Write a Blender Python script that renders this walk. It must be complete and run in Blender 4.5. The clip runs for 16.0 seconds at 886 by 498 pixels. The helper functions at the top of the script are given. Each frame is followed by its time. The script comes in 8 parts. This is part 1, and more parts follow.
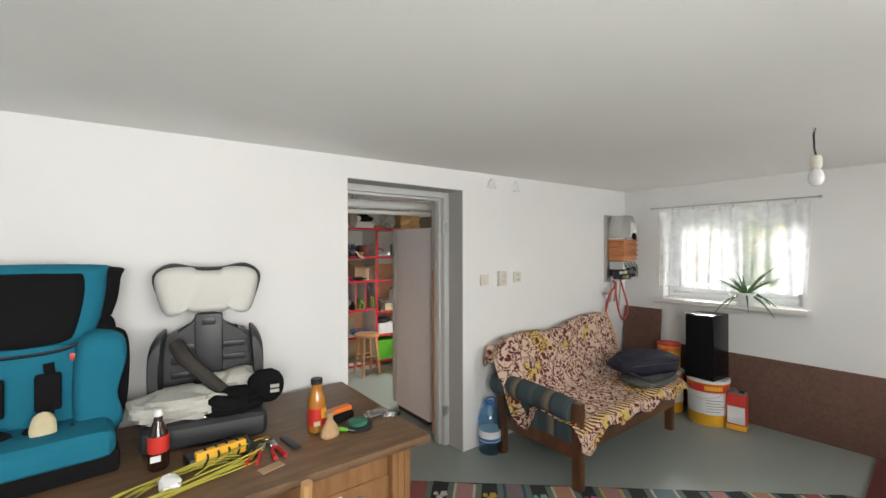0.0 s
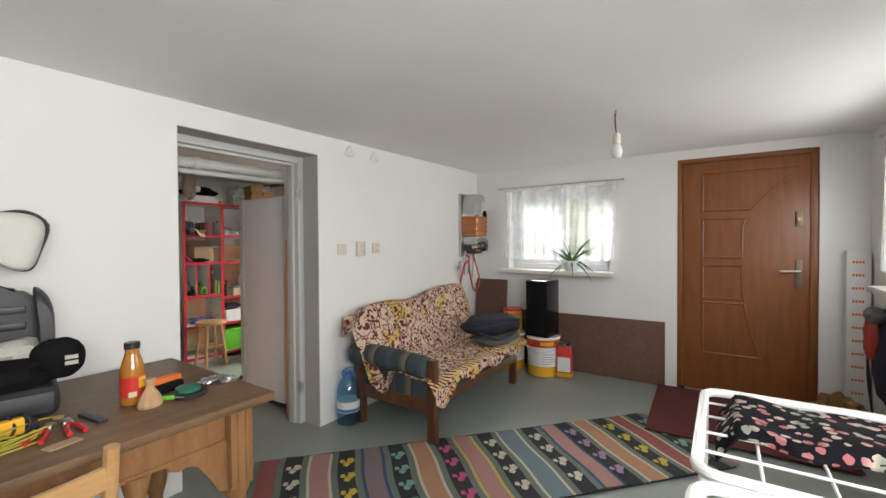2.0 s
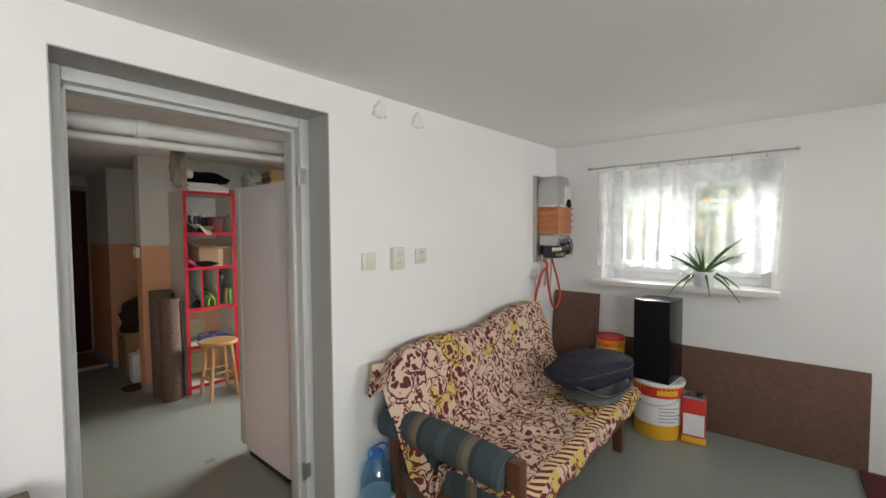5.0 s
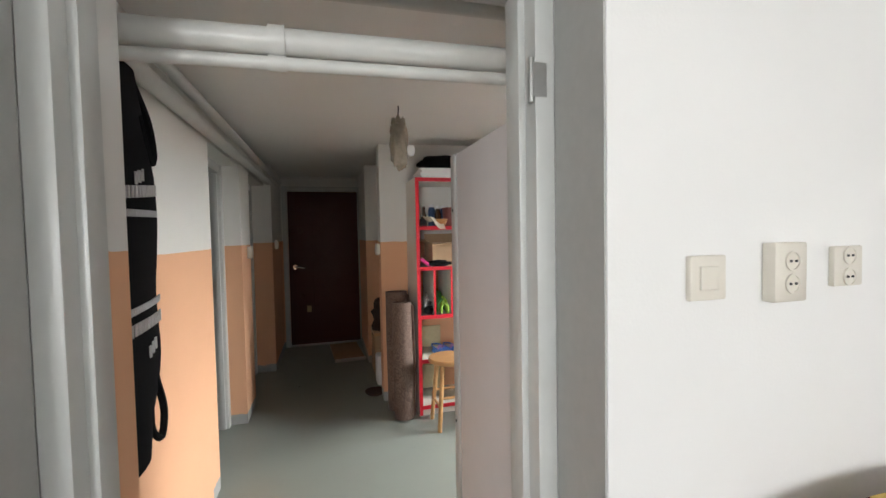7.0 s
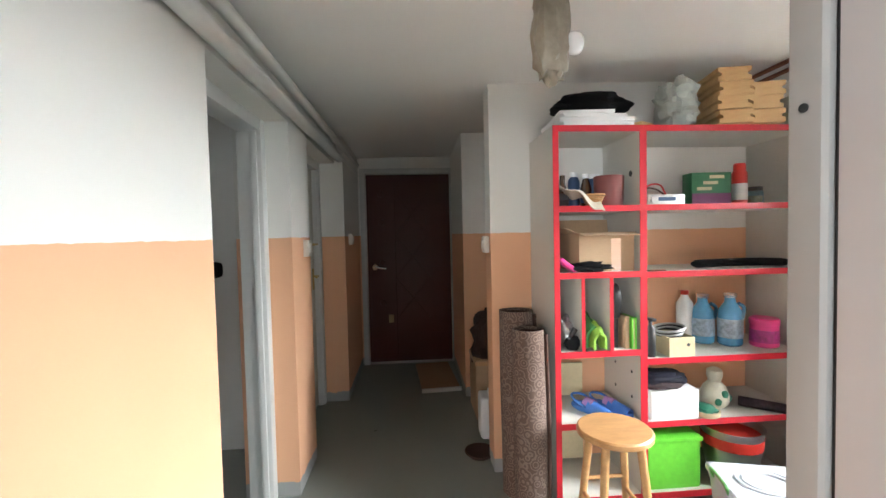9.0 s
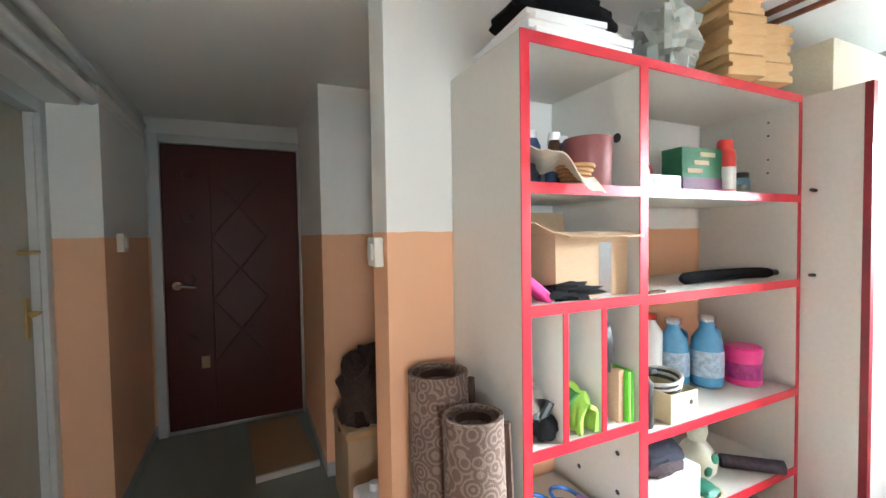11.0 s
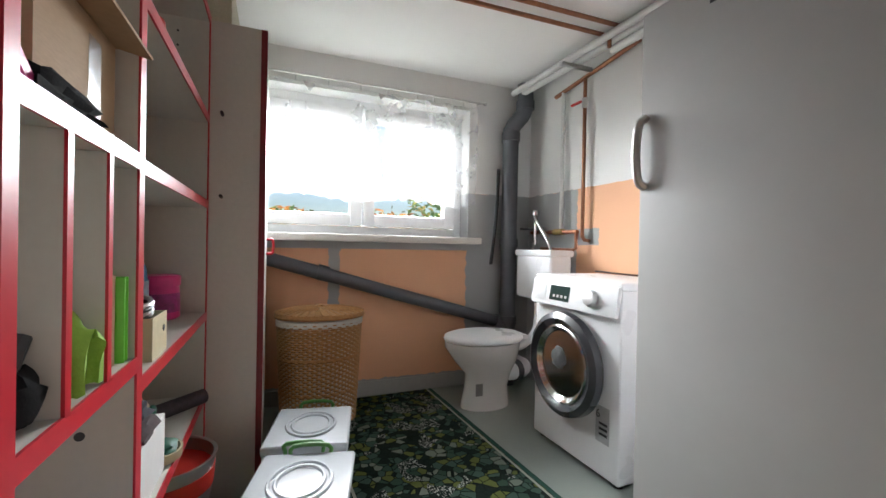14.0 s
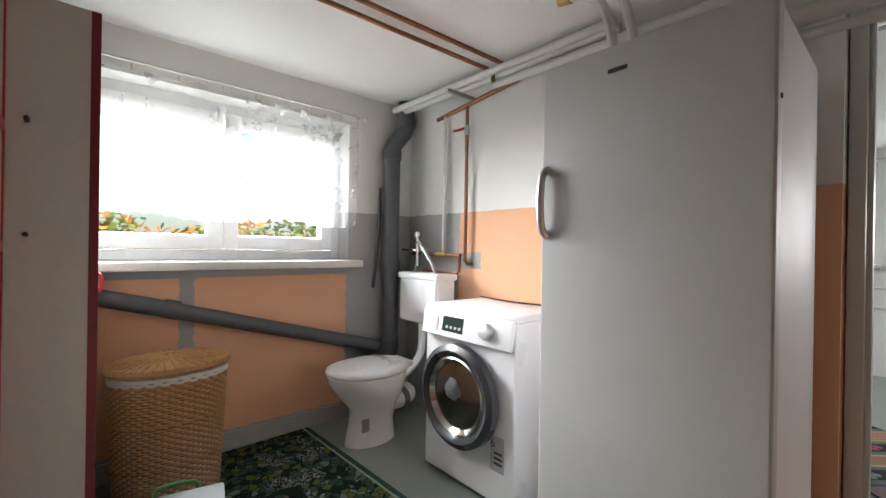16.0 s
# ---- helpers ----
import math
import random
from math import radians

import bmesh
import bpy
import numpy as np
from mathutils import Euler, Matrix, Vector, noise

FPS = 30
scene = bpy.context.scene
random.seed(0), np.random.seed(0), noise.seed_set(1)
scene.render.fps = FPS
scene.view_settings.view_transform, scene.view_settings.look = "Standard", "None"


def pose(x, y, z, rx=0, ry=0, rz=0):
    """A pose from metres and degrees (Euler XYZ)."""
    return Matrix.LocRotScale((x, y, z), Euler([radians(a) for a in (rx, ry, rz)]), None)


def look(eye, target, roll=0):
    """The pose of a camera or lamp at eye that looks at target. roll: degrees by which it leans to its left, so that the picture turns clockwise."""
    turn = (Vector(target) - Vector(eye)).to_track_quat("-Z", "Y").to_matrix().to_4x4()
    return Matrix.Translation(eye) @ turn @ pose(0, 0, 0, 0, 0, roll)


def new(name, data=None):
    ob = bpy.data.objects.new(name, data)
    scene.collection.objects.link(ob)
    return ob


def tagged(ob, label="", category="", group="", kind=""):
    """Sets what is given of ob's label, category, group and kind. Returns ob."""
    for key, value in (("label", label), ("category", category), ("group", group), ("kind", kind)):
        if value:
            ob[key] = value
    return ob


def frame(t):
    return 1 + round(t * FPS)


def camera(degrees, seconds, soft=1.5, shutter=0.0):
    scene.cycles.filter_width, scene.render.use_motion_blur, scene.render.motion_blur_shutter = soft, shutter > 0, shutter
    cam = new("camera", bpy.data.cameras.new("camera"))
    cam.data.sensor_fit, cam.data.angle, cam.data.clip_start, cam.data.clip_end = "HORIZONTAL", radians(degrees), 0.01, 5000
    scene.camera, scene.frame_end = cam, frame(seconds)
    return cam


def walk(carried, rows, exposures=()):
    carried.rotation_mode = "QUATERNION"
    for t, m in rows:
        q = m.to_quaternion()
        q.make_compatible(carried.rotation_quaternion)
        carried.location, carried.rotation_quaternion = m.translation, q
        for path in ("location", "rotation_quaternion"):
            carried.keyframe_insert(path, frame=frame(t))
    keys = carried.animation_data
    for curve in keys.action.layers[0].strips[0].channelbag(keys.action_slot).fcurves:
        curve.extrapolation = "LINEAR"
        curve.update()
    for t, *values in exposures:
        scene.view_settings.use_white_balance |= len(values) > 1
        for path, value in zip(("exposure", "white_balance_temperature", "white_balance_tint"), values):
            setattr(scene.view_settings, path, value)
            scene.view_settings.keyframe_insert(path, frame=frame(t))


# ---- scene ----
cam = camera(93.7, 16.0)
PATH = [
    (0, (0.029, 0.366, 1.504), (1.254, 1.946, 1.502), -0.1),
    (0.5, (0.019, 0.338, 1.516), (1.433, 1.752, 1.5), -0.1),
    (1, (0.046, 0.331, 1.442), (1.586, 1.607, 1.419), -0.2),
    (1.5, (0.071, 0.326, 1.354), (1.687, 1.504, 1.33), -0.2),
    (2, (0.074, 0.327, 1.309), (1.733, 1.443, 1.279), -0.3),
    (2.5, (0.079, 0.338, 1.292), (1.758, 1.424, 1.26), -0.4),
    (3, (0.109, 0.403, 1.251), (1.795, 1.478, 1.212), -0.6),
    (5.3, (1.048, 1.245, 1.42), (2.477, 2.641, 1.326), -0.4),
    (5.5, (1.117, 1.339, 1.423), (2.463, 2.816, 1.329), -0.5),
    (6, (1.304, 1.536, 1.405), (2.416, 3.197, 1.316), -0.9),
    (6.5, (1.482, 1.791, 1.414), (2.309, 3.611, 1.331), -1.1),
    (7, (1.556, 2.082, 1.354), (2.093, 4.007, 1.279), -1.1),
    (7.5, (1.577, 2.38, 1.319), (1.87, 4.357, 1.245), -1.3),
    (8, (1.574, 2.684, 1.322), (1.697, 4.679, 1.248), -1.3),
    (10.4, (1.541, 3.97, 1.256), (1.95, 5.92, 1.198), -1.2),
    (10.5, (1.549, 4.02, 1.26), (2.033, 5.96, 1.2), -1.2),
    (11, (1.596, 4.25, 1.285), (2.448, 6.058, 1.216), -0.9),
    (11.5, (1.676, 4.43, 1.29), (3.048, 5.888, 1.19), 0.2),
    (12, (1.805, 4.524, 1.27), (3.610, 5.384, 1.19), 1.0),
    (12.5, (1.865, 4.653, 1.249), (3.848, 4.907, 1.218), 1.4),
    (13, (1.81, 4.762, 1.193), (3.795, 4.520, 1.177), 1.4),
    (13.5, (1.743, 4.825, 1.058), (3.661, 4.255, 1.054), 1.2),
    (14, (1.703, 4.839, 0.955), (3.555, 4.085, 0.943), 1.1),
    (14.5, (1.692, 4.828, 0.935), (3.486, 3.944, 0.918), 1.0),
    (15, (1.728, 4.829, 1.005), (3.456, 3.823, 0.982), 0.9),
    (15.5, (1.826, 4.837, 1.039), (3.458, 3.682, 1.017), 0.8),
    (16, (1.874, 4.92, 1.101), (3.373, 3.596, 1.099), 0.9),
]
# seconds, stops, white balance and tint
EXPOSURES = [(0.0, 0.2, 6800, 10), (3.0, 0.15, 6800, 10), (5.5, 0.15, 6800, 10), (6.0, 0.2, 6800, 10), (6.5, 0.45, 6700, 10), (7.0, 0.62, 6600, 10),
             (7.5, 1.0, 6600, 10), (8.0, 1.35, 6400, 9), (9.2, 1.5, 6250, 7), (10.4, 2.1, 6050, 5), (11.0, 2.15, 5900, 4), (11.5, 1.8, 5700, 3), (12.0, 1.0, 5900, 5),
             (12.5, 0.5, 6150, 8), (13.0, 0.2, 6300, 9), (14.5, 0.05, 6350, 9), (16.0, 0.15, 6450, 10)]
walk(cam, [(t, look(eye, target, roll)) for t, eye, target, roll in PATH], EXPOSURES)

# ---- world and light ----
world = bpy.data.worlds.new("world")
scene.world = world
world.use_nodes = True
wn = world.node_tree
sky = wn.nodes.new("ShaderNodeTexSky")
sky.sky_type = 'NISHITA'
sky.sun_disc = False
sky.sun_elevation = radians(48)
sky.sun_rotation = radians(-75)
wn.links.new(sky.outputs["Color"], wn.nodes["Background"].inputs["Color"])
wn.nodes["Background"].inputs["Strength"].default_value = 0.12

sun = new("sun", bpy.data.lights.new("sun", "SUN"))
sun.data.energy = 3.0
sun.data.angle = radians(0.6)
sun.data.color = (1.0, 0.95, 0.87)
sun.matrix_world = look((-6, 5, 9), (6, 2, 0))


def window_light(name, at, towards, wide, high, watts):
    lamp = new(name, bpy.data.lights.new(name, "AREA"))
    lamp.data.shape = 'RECTANGLE'
    lamp.data.size, lamp.data.size_y = wide, high
    lamp.data.energy = watts
    lamp.data.color = (0.97, 0.985, 1.0)
    lamp.matrix_world = look(at, towards)
    return lamp


# bright sky beyond the windows
window_light("garden_sky_light", (5.3, 1.76, 2.85), (4.0, 1.76, 1.0), 1.8, 0.9, 45)
window_light("side_sky_light", (2.96, -0.83, 1.475), (2.90, 0.0, 0.95), 1.6, 0.84, 27)
# fill for the room's left, through the added unseen window W4
window_light("side_sky_light", (0.0, -0.83, 1.475), (0.0, 0.0, 1.12), 1.6, 0.84, 92)
window_light("laundry_sky_light", (6.4, 4.30, 2.40), (4.3, 4.30, 1.40), 3.6, 1.5, 1150)

# ---- materials ----


def nodes_of(name):
    m = bpy.data.materials.new(name)
    m.use_nodes = True
    nt = m.node_tree
    return m, nt, nt.nodes["Principled BSDF"]


def link(nt, a, b):
    nt.links.new(a, b)


def coords(nt, kind="Object", scale=(1, 1, 1)):
    tc = nt.nodes.new("ShaderNodeTexCoord")
    mp = nt.nodes.new("ShaderNodeMapping")
    mp.inputs["Scale"].default_value = scale
    link(nt, tc.outputs[kind], mp.inputs["Vector"])
    return mp.outputs["Vector"]


def tex_noise(nt, vec, scale, detail=4.0, rough=0.55):
    n = nt.nodes.new("ShaderNodeTexNoise")
    n.inputs["Scale"].default_value = scale
    n.inputs["Detail"].default_value = detail
    n.inputs["Roughness"].default_value = rough
    link(nt, vec, n.inputs["Vector"])
    return n.outputs["Fac"]


def ramp(nt, fac, stops, hard=False):
    r = nt.nodes.new("ShaderNodeValToRGB")
    if hard:
        r.color_ramp.interpolation = 'CONSTANT'
    while len(r.color_ramp.elements) < len(stops):
        r.color_ramp.elements.new(0.5)
    for e, (p, c) in zip(r.color_ramp.elements, stops):
        e.position = p
        e.color = (*c, 1)
    link(nt, fac, r.inputs["Fac"])
    return r.outputs["Color"]


def mixc(nt, fac, a, b, mode='MIX'):
    n = nt.nodes.new("ShaderNodeMix")
    n.data_type = 'RGBA'
    n.blend_type = mode
    for sock, v in ((n.inputs[0], fac), (n.inputs[6], a), (n.inputs[7], b)):
        if isinstance(v, (int, float)):
            sock.default_value = v
        elif isinstance(v, tuple):
            sock.default_value = (*v, 1)
        else:
            link(nt, v, sock)
    return n.outputs[2]


def calc(nt, op, a, b=0.0, c=0.0):
    n = nt.nodes.new("ShaderNodeMath")
    n.operation = op
    for sock, v in zip(n.inputs, (a, b, c)):
        if isinstance(v, (int, float)):
            sock.default_value = v
        else:
            link(nt, v, sock)
    return n.outputs[0]


def bump(nt, bsdf, height, strength=0.3, dist=0.005):
    b = nt.nodes.new("ShaderNodeBump")
    b.inputs["Strength"].default_value = strength
    b.inputs["Distance"].default_value = dist
    link(nt, height, b.inputs["Height"])
    link(nt, b.outputs["Normal"], bsdf.inputs["Normal"])


def shade(c, k):
    return tuple(min(1.0, v * k) for v in c)


def plain(name, colour, rough=0.5, metal=0.0, vary=0.12, grain=40.0, blot=3.0, relief=0.15, depth=0.002, coat=0.0, stretch=(1, 1, 1), spec=0.5):
    """A surface of one paint or stuff, with grain, blotches and fine relief."""
    m, nt, b = nodes_of(name)
    v = coords(nt, "Object", stretch)
    fine, wide = tex_noise(nt, v, grain), tex_noise(nt, v, blot, 3)
    a = ramp(nt, fine, [(0.25, shade(colour, 1 - vary)), (0.75, shade(colour, 1 + vary * 0.6))])
    c = mixc(nt, calc(nt, 'MULTIPLY', wide, 0.55), a, shade(colour, 1 - vary * 1.2))
    link(nt, c, b.inputs["Base Color"])
    rr = calc(nt, 'MULTIPLY_ADD', wide, 0.18, max(0.02, rough - 0.09))
    link(nt, rr, b.inputs["Roughness"])
    b.inputs["Metallic"].default_value = metal
    b.inputs["Specular IOR Level"].default_value = spec
    if coat:
        b.inputs["Coat Weight"].default_value = coat
        b.inputs["Coat Roughness"].default_value = 0.12
    if relief:
        bump(nt, b, fine, relief, depth)
    return m


def wood(name, light, dark, rough=0.45, along=(1.0, 9.0, 9.0), scale=5.0, coat=0.0):
    m, nt, b = nodes_of(name)
    v = coords(nt, "Object", along)
    n1, n2 = tex_noise(nt, v, scale, 6, 0.6), tex_noise(nt, v, scale * 7, 3)
    both = calc(nt, 'ADD', calc(nt, 'MULTIPLY', n1, 0.75), calc(nt, 'MULTIPLY', n2, 0.25))
    link(nt, ramp(nt, both, [(0.32, dark), (0.5, tuple((x + y) / 2 for x, y in zip(light, dark))), (0.68, light)]), b.inputs["Base Color"])
    link(nt, calc(nt, 'MULTIPLY_ADD', n1, 0.2, rough - 0.1), b.inputs["Roughness"])
    if coat:
        b.inputs["Coat Weight"].default_value = coat
    bump(nt, b, both, 0.2, 0.002)
    return m


def wall_paint(name, upper, lower=None, line=1.295, grey_boxes=()):
    """Rolled wall paint; with lower, a painted dado below the line; grey_boxes: bare plaster stretches (axis, from, to, up to)."""
    m, nt, b = nodes_of(name)
    geo = nt.nodes.new("ShaderNodeNewGeometry")
    pos = geo.outputs["Position"]
    sep = nt.nodes.new("ShaderNodeSeparateXYZ")
    link(nt, pos, sep.inputs[0])
    fine, wide = tex_noise(nt, pos, 130, 5), tex_noise(nt, pos, 1.7, 3)
    edge = calc(nt, 'MULTIPLY', calc(nt, 'SUBTRACT', tex_noise(nt, pos, 22, 2), 0.5), 0.012)
    c = mixc(nt, wide, shade(upper, 0.95), shade(upper, 1.03))
    if lower:
        is_low = calc(nt, 'LESS_THAN', calc(nt, 'ADD', sep.outputs[2], edge), line)
        c = mixc(nt, is_low, c, mixc(nt, wide, shade(lower, 0.93), shade(lower, 1.06)))
        grey = mixc(nt, wide, (0.33, 0.335, 0.33), (0.39, 0.395, 0.39))
        for axis, lo, hi, zlo, zhi in grey_boxes:
            s = sep.outputs[axis]
            e2 = calc(nt, 'MULTIPLY', edge, 3.0)
            inside = calc(nt, 'MULTIPLY', calc(nt, 'GREATER_THAN', calc(nt, 'ADD', s, e2), lo), calc(nt, 'LESS_THAN', calc(nt, 'ADD', s, e2), hi))
            inside = calc(nt, 'MULTIPLY', inside, calc(nt, 'MULTIPLY', calc(nt, 'LESS_THAN', calc(nt, 'ADD', sep.outputs[2], e2), zhi), calc(nt, 'GREATER_THAN', sep.outputs[2], zlo)))
            c = mixc(nt, inside, c, grey)
    link(nt, c, b.inputs["Base Color"])
    b.inputs["Roughness"].default_value = 0.75
    b.inputs["Specular IOR Level"].default_value = 0.25
    bump(nt, b, calc(nt, 'ADD', fine, calc(nt, 'MULTIPLY', wide, 2.0)), 0.12, 0.003)
    return m


WHITE = (0.80, 0.795, 0.78)
ORANGE = (0.76, 0.43, 0.26)
M_white = wall_paint("white_wall_paint", WHITE)
M_ceil = wall_paint("white_ceiling_paint", (0.84, 0.84, 0.82))
M_dado = wall_paint("white_and_apricot_wall_paint", (0.76, 0.755, 0.72), ORANGE, 1.295, [(1, 4.39, 7.5, 0.0, 0.07)])
M_dado_win = wall_paint("apricot_window_wall_paint", (0.72, 0.72, 0.70), ORANGE, 1.33,
                        [(1, 2.9, 3.60, 0.0, 1.33), (1, 3.5, 6.0, 0.93, 1.33), (1, 4.46, 4.53, 0.55, 1.0), (1, 3.0, 6.0, 0.0, 0.10)])
M_dado_pipe = wall_paint("apricot_pipe_wall_paint", (0.76, 0.755, 0.73), ORANGE, 1.33, [(0, 3.79, 4.4, 0.0, 1.33), (0, 3.60, 3.9, 0.98, 1.08)])
M_reveal = plain("grey_reveal_paint", (0.42, 0.42, 0.405), 0.6, vary=0.06, relief=0.1)
M_frame = plain("grey_gloss_frame_paint", (0.56, 0.57, 0.555), 0.32, vary=0.05, grain=25, relief=0.08)
M_pvc = plain("white_plastic_window", (0.82, 0.83, 0.84), 0.28, vary=0.03, relief=0.0)
M_sill = plain("speckled_stone_sill", (0.72, 0.70, 0.66), 0.4, vary=0.15, grain=220, relief=0.05)


def floor_paint():
    m, nt, b = nodes_of("grey_green_floor_paint")
    v = coords(nt)
    n1, n2, n3 = tex_noise(nt, v, 2.2, 4), tex_noise(nt, v, 35, 5), tex_noise(nt, v, 9, 6, 0.7)
    c = mixc(nt, n1, (0.215, 0.245, 0.220), (0.275, 0.305, 0.275))
    c = mixc(nt, ramp(nt, n3, [(0.62, (0, 0, 0)), (0.75, (0.5, 0.5, 0.5))]), c, (0.17, 0.19, 0.17))
    link(nt, c, b.inputs["Base Color"])
    link(nt, calc(nt, 'MULTIPLY_ADD', n1, 0.25, 0.20), b.inputs["Roughness"])
    bump(nt, b, calc(nt, 'ADD', n2, n1), 0.12, 0.003)
    return m


M_floor = floor_paint()


def glass(name, tint=(1, 1, 1), rough=0.0, see=0.9):
    """Thin clear pane: mostly see-through with a sheen."""
    m = bpy.data.materials.new(name)
    m.use_nodes = True
    nt = m.node_tree
    nt.nodes.clear()
    out = nt.nodes.new("ShaderNodeOutputMaterial")
    tr = nt.nodes.new("ShaderNodeBsdfTransparent")
    gl = nt.nodes.new("ShaderNodeBsdfGlossy")
    mx = nt.nodes.new("ShaderNodeMixShader")
    tr.inputs["Color"].default_value = (*tint, 1)
    gl.inputs["Roughness"].default_value = rough
    mx.inputs[0].default_value = 1 - see
    link(nt, tr.outputs[0], mx.inputs[1])
    link(nt, gl.outputs[0], mx.inputs[2])
    link(nt, mx.outputs[0], out.inputs["Surface"])
    return m


def sheer(name, colour=(0.92, 0.93, 0.94), cover=0.33, lace=True):
    """Net curtain: thin threads that let light through, with a lacy band."""
    m = bpy.data.materials.new(name)
    m.use_nodes = True
    nt = m.node_tree
    nt.nodes.clear()
    out = nt.nodes.new("ShaderNodeOutputMaterial")
    tr = nt.nodes.new("ShaderNodeBsdfTransparent")
    df = nt.nodes.new("ShaderNodeBsdfDiffuse")
    tl = nt.nodes.new("ShaderNodeBsdfTranslucent")
    m1, m2 = nt.nodes.new("ShaderNodeMixShader"), nt.nodes.new("ShaderNodeMixShader")
    for n in (df, tl):
        n.inputs["Color"].default_value = (*colour, 1)
    m1.inputs[0].default_value = 0.55
    link(nt, df.outputs[0], m1.inputs[1])
    link(nt, tl.outputs[0], m1.inputs[2])
    v = coords(nt)
    f = tex_noise(nt, v, 9, 5, 0.6)
    fac = ramp(nt, f, [(0.40, (cover * 0.9,) * 3), (0.66, (min(0.95, cover * 1.2),) * 3)]) if lace else None
    if lace:
        link(nt, fac, m2.inputs[0])
    else:
        m2.inputs[0].default_value = cover
    link(nt, tr.outputs[0], m2.inputs[1])
    link(nt, m1.outputs[0], m2.inputs[2])
    link(nt, m2.outputs[0], out.inputs["Surface"])
    return m


M_glass = glass("window_glass", see=0.94)
M_net = sheer("white_net_curtain")
M_steel = plain("brushed_steel", (0.55, 0.55, 0.54), 0.35, 1.0, vary=0.08, relief=0.05)
M_chrome = plain("chrome", (0.75, 0.75, 0.75), 0.14, 1.0, vary=0.03, relief=0.0)
M_black = plain("black_plastic", (0.018, 0.018, 0.02), 0.4, vary=0.2, relief=0.08)
M_rubber = plain("grey_drain_plastic", (0.085, 0.09, 0.10), 0.45, vary=0.12, relief=0.05)
M_pipe = plain("white_painted_pipe", (0.66, 0.66, 0.63), 0.35, vary=0.08, grain=18, relief=0.1)
M_copper = plain("aged_copper", (0.34, 0.15, 0.085), 0.42, 0.75, vary=0.3, grain=30, relief=0.1)
M_red = plain("red_lacquer_edge", (0.54, 0.016, 0.032), 0.35, vary=0.1, relief=0.05)
M_lam = plain("pale_grey_laminate", (0.60, 0.58, 0.53), 0.42, vary=0.05, grain=60, relief=0.05)
M_laminw = plain("white_laminate", (0.74, 0.735, 0.71), 0.4, vary=0.04, grain=60, relief=0.05)
M_card = plain("brown_cardboard", (0.40, 0.27, 0.16), 0.85, vary=0.12, grain=55, relief=0.15, stretch=(1, 1, 6))
M_paper = plain("white_paper", (0.78, 0.78, 0.77), 0.7, vary=0.04)
M_ceramic = plain("white_glazed_ceramic", (0.80, 0.80, 0.79), 0.12, vary=0.02, relief=0.0, coat=0.4)
M_appl = plain("white_enamel", (0.80, 0.81, 0.82), 0.3, vary=0.02, relief=0.0)

# ---- mesh helpers ----


def box(bm, x0, y0, z0, x1, y1, z1, bev=0.0, m=None, seg=2):
    r = bmesh.ops.create_cube(bm, size=1.0)
    vs = r["verts"]
    for v in vs:
        v.co = Vector(((x0 + x1) / 2 + v.co.x * (x1 - x0), (y0 + y1) / 2 + v.co.y * (y1 - y0), (z0 + z1) / 2 + v.co.z * (z1 - z0)))
    if bev:
        es = list({e for v in vs for e in v.link_edges})
        out = bmesh.ops.bevel(bm, geom=es, offset=bev, segments=seg, affect='EDGES', profile=0.6)
        vs = list({v for f in out["faces"] for v in f.verts} | {v for v in vs if v.is_valid})
    if m is not None:
        for v in vs:
            v.co = m @ v.co
    return bm


def ring_mesh(bm, rings, closed=True, cap=True):
    """Skin between rings of points, each ring a list of as many points."""
    vv = [[bm.verts.new(p) for p in r] for r in rings]
    n = len(vv[0])
    for a, b in zip(vv, vv[1:]):
        for i in range(n if closed else n - 1):
            j = (i + 1) % n
            bm.faces.new((a[i], a[j], b[j], b[i]))
    if cap and closed:
        bm.faces.new(list(reversed(vv[0])))
        bm.faces.new(vv[-1])
    return bm


def cyl(bm, p0, p1, r0, r1=None, seg=16):
    p0, p1 = Vector(p0), Vector(p1)
    return tube(bm, [p0, p1], r0, seg, r1)


def tube(bm, pts, r, seg=10, r1=None):
    """A round bar along points; r may be a number or one radius per point."""
    pts = [Vector(p) for p in pts]
    n = len(pts)
    rad = list(r) if isinstance(r, (list, tuple)) else [r + ((r1 if r1 is not None else r) - r) * i / max(1, n - 1) for i in range(n)]
    rings = []
    up = None
    for i, p in enumerate(pts):
        d = (pts[min(i + 1, n - 1)] - pts[max(i - 1, 0)]).normalized()
        if up is None:
            up = Vector((0, 0, 1)) if abs(d.z) < 0.9 else Vector((1, 0, 0))
        s = d.cross(up).normalized()
        up = s.cross(d).normalized()
        rings.append([p + (s * math.cos(2 * math.pi * k / seg) + up * math.sin(2 * math.pi * k / seg)) * rad[i] for k in range(seg)])
    return ring_mesh(bm, rings)


def arc(points, steps=6):
    """A smooth line through points."""
    p = [Vector(q) for q in points]
    p = [2 * p[0] - p[1]] + p + [2 * p[-1] - p[-2]]
    out = []
    for i in range(1, len(p) - 2):
        for k in range(steps):
            t = k / steps
            a, b, c, d = p[i - 1], p[i], p[i + 1], p[i + 2]
            out.append(0.5 * ((2 * b) + (c - a) * t + (2 * a - 5 * b + 4 * c - d) * t * t + (3 * b - a - 3 * c + d) * t ** 3))
    out.append(p[-2])
    return out


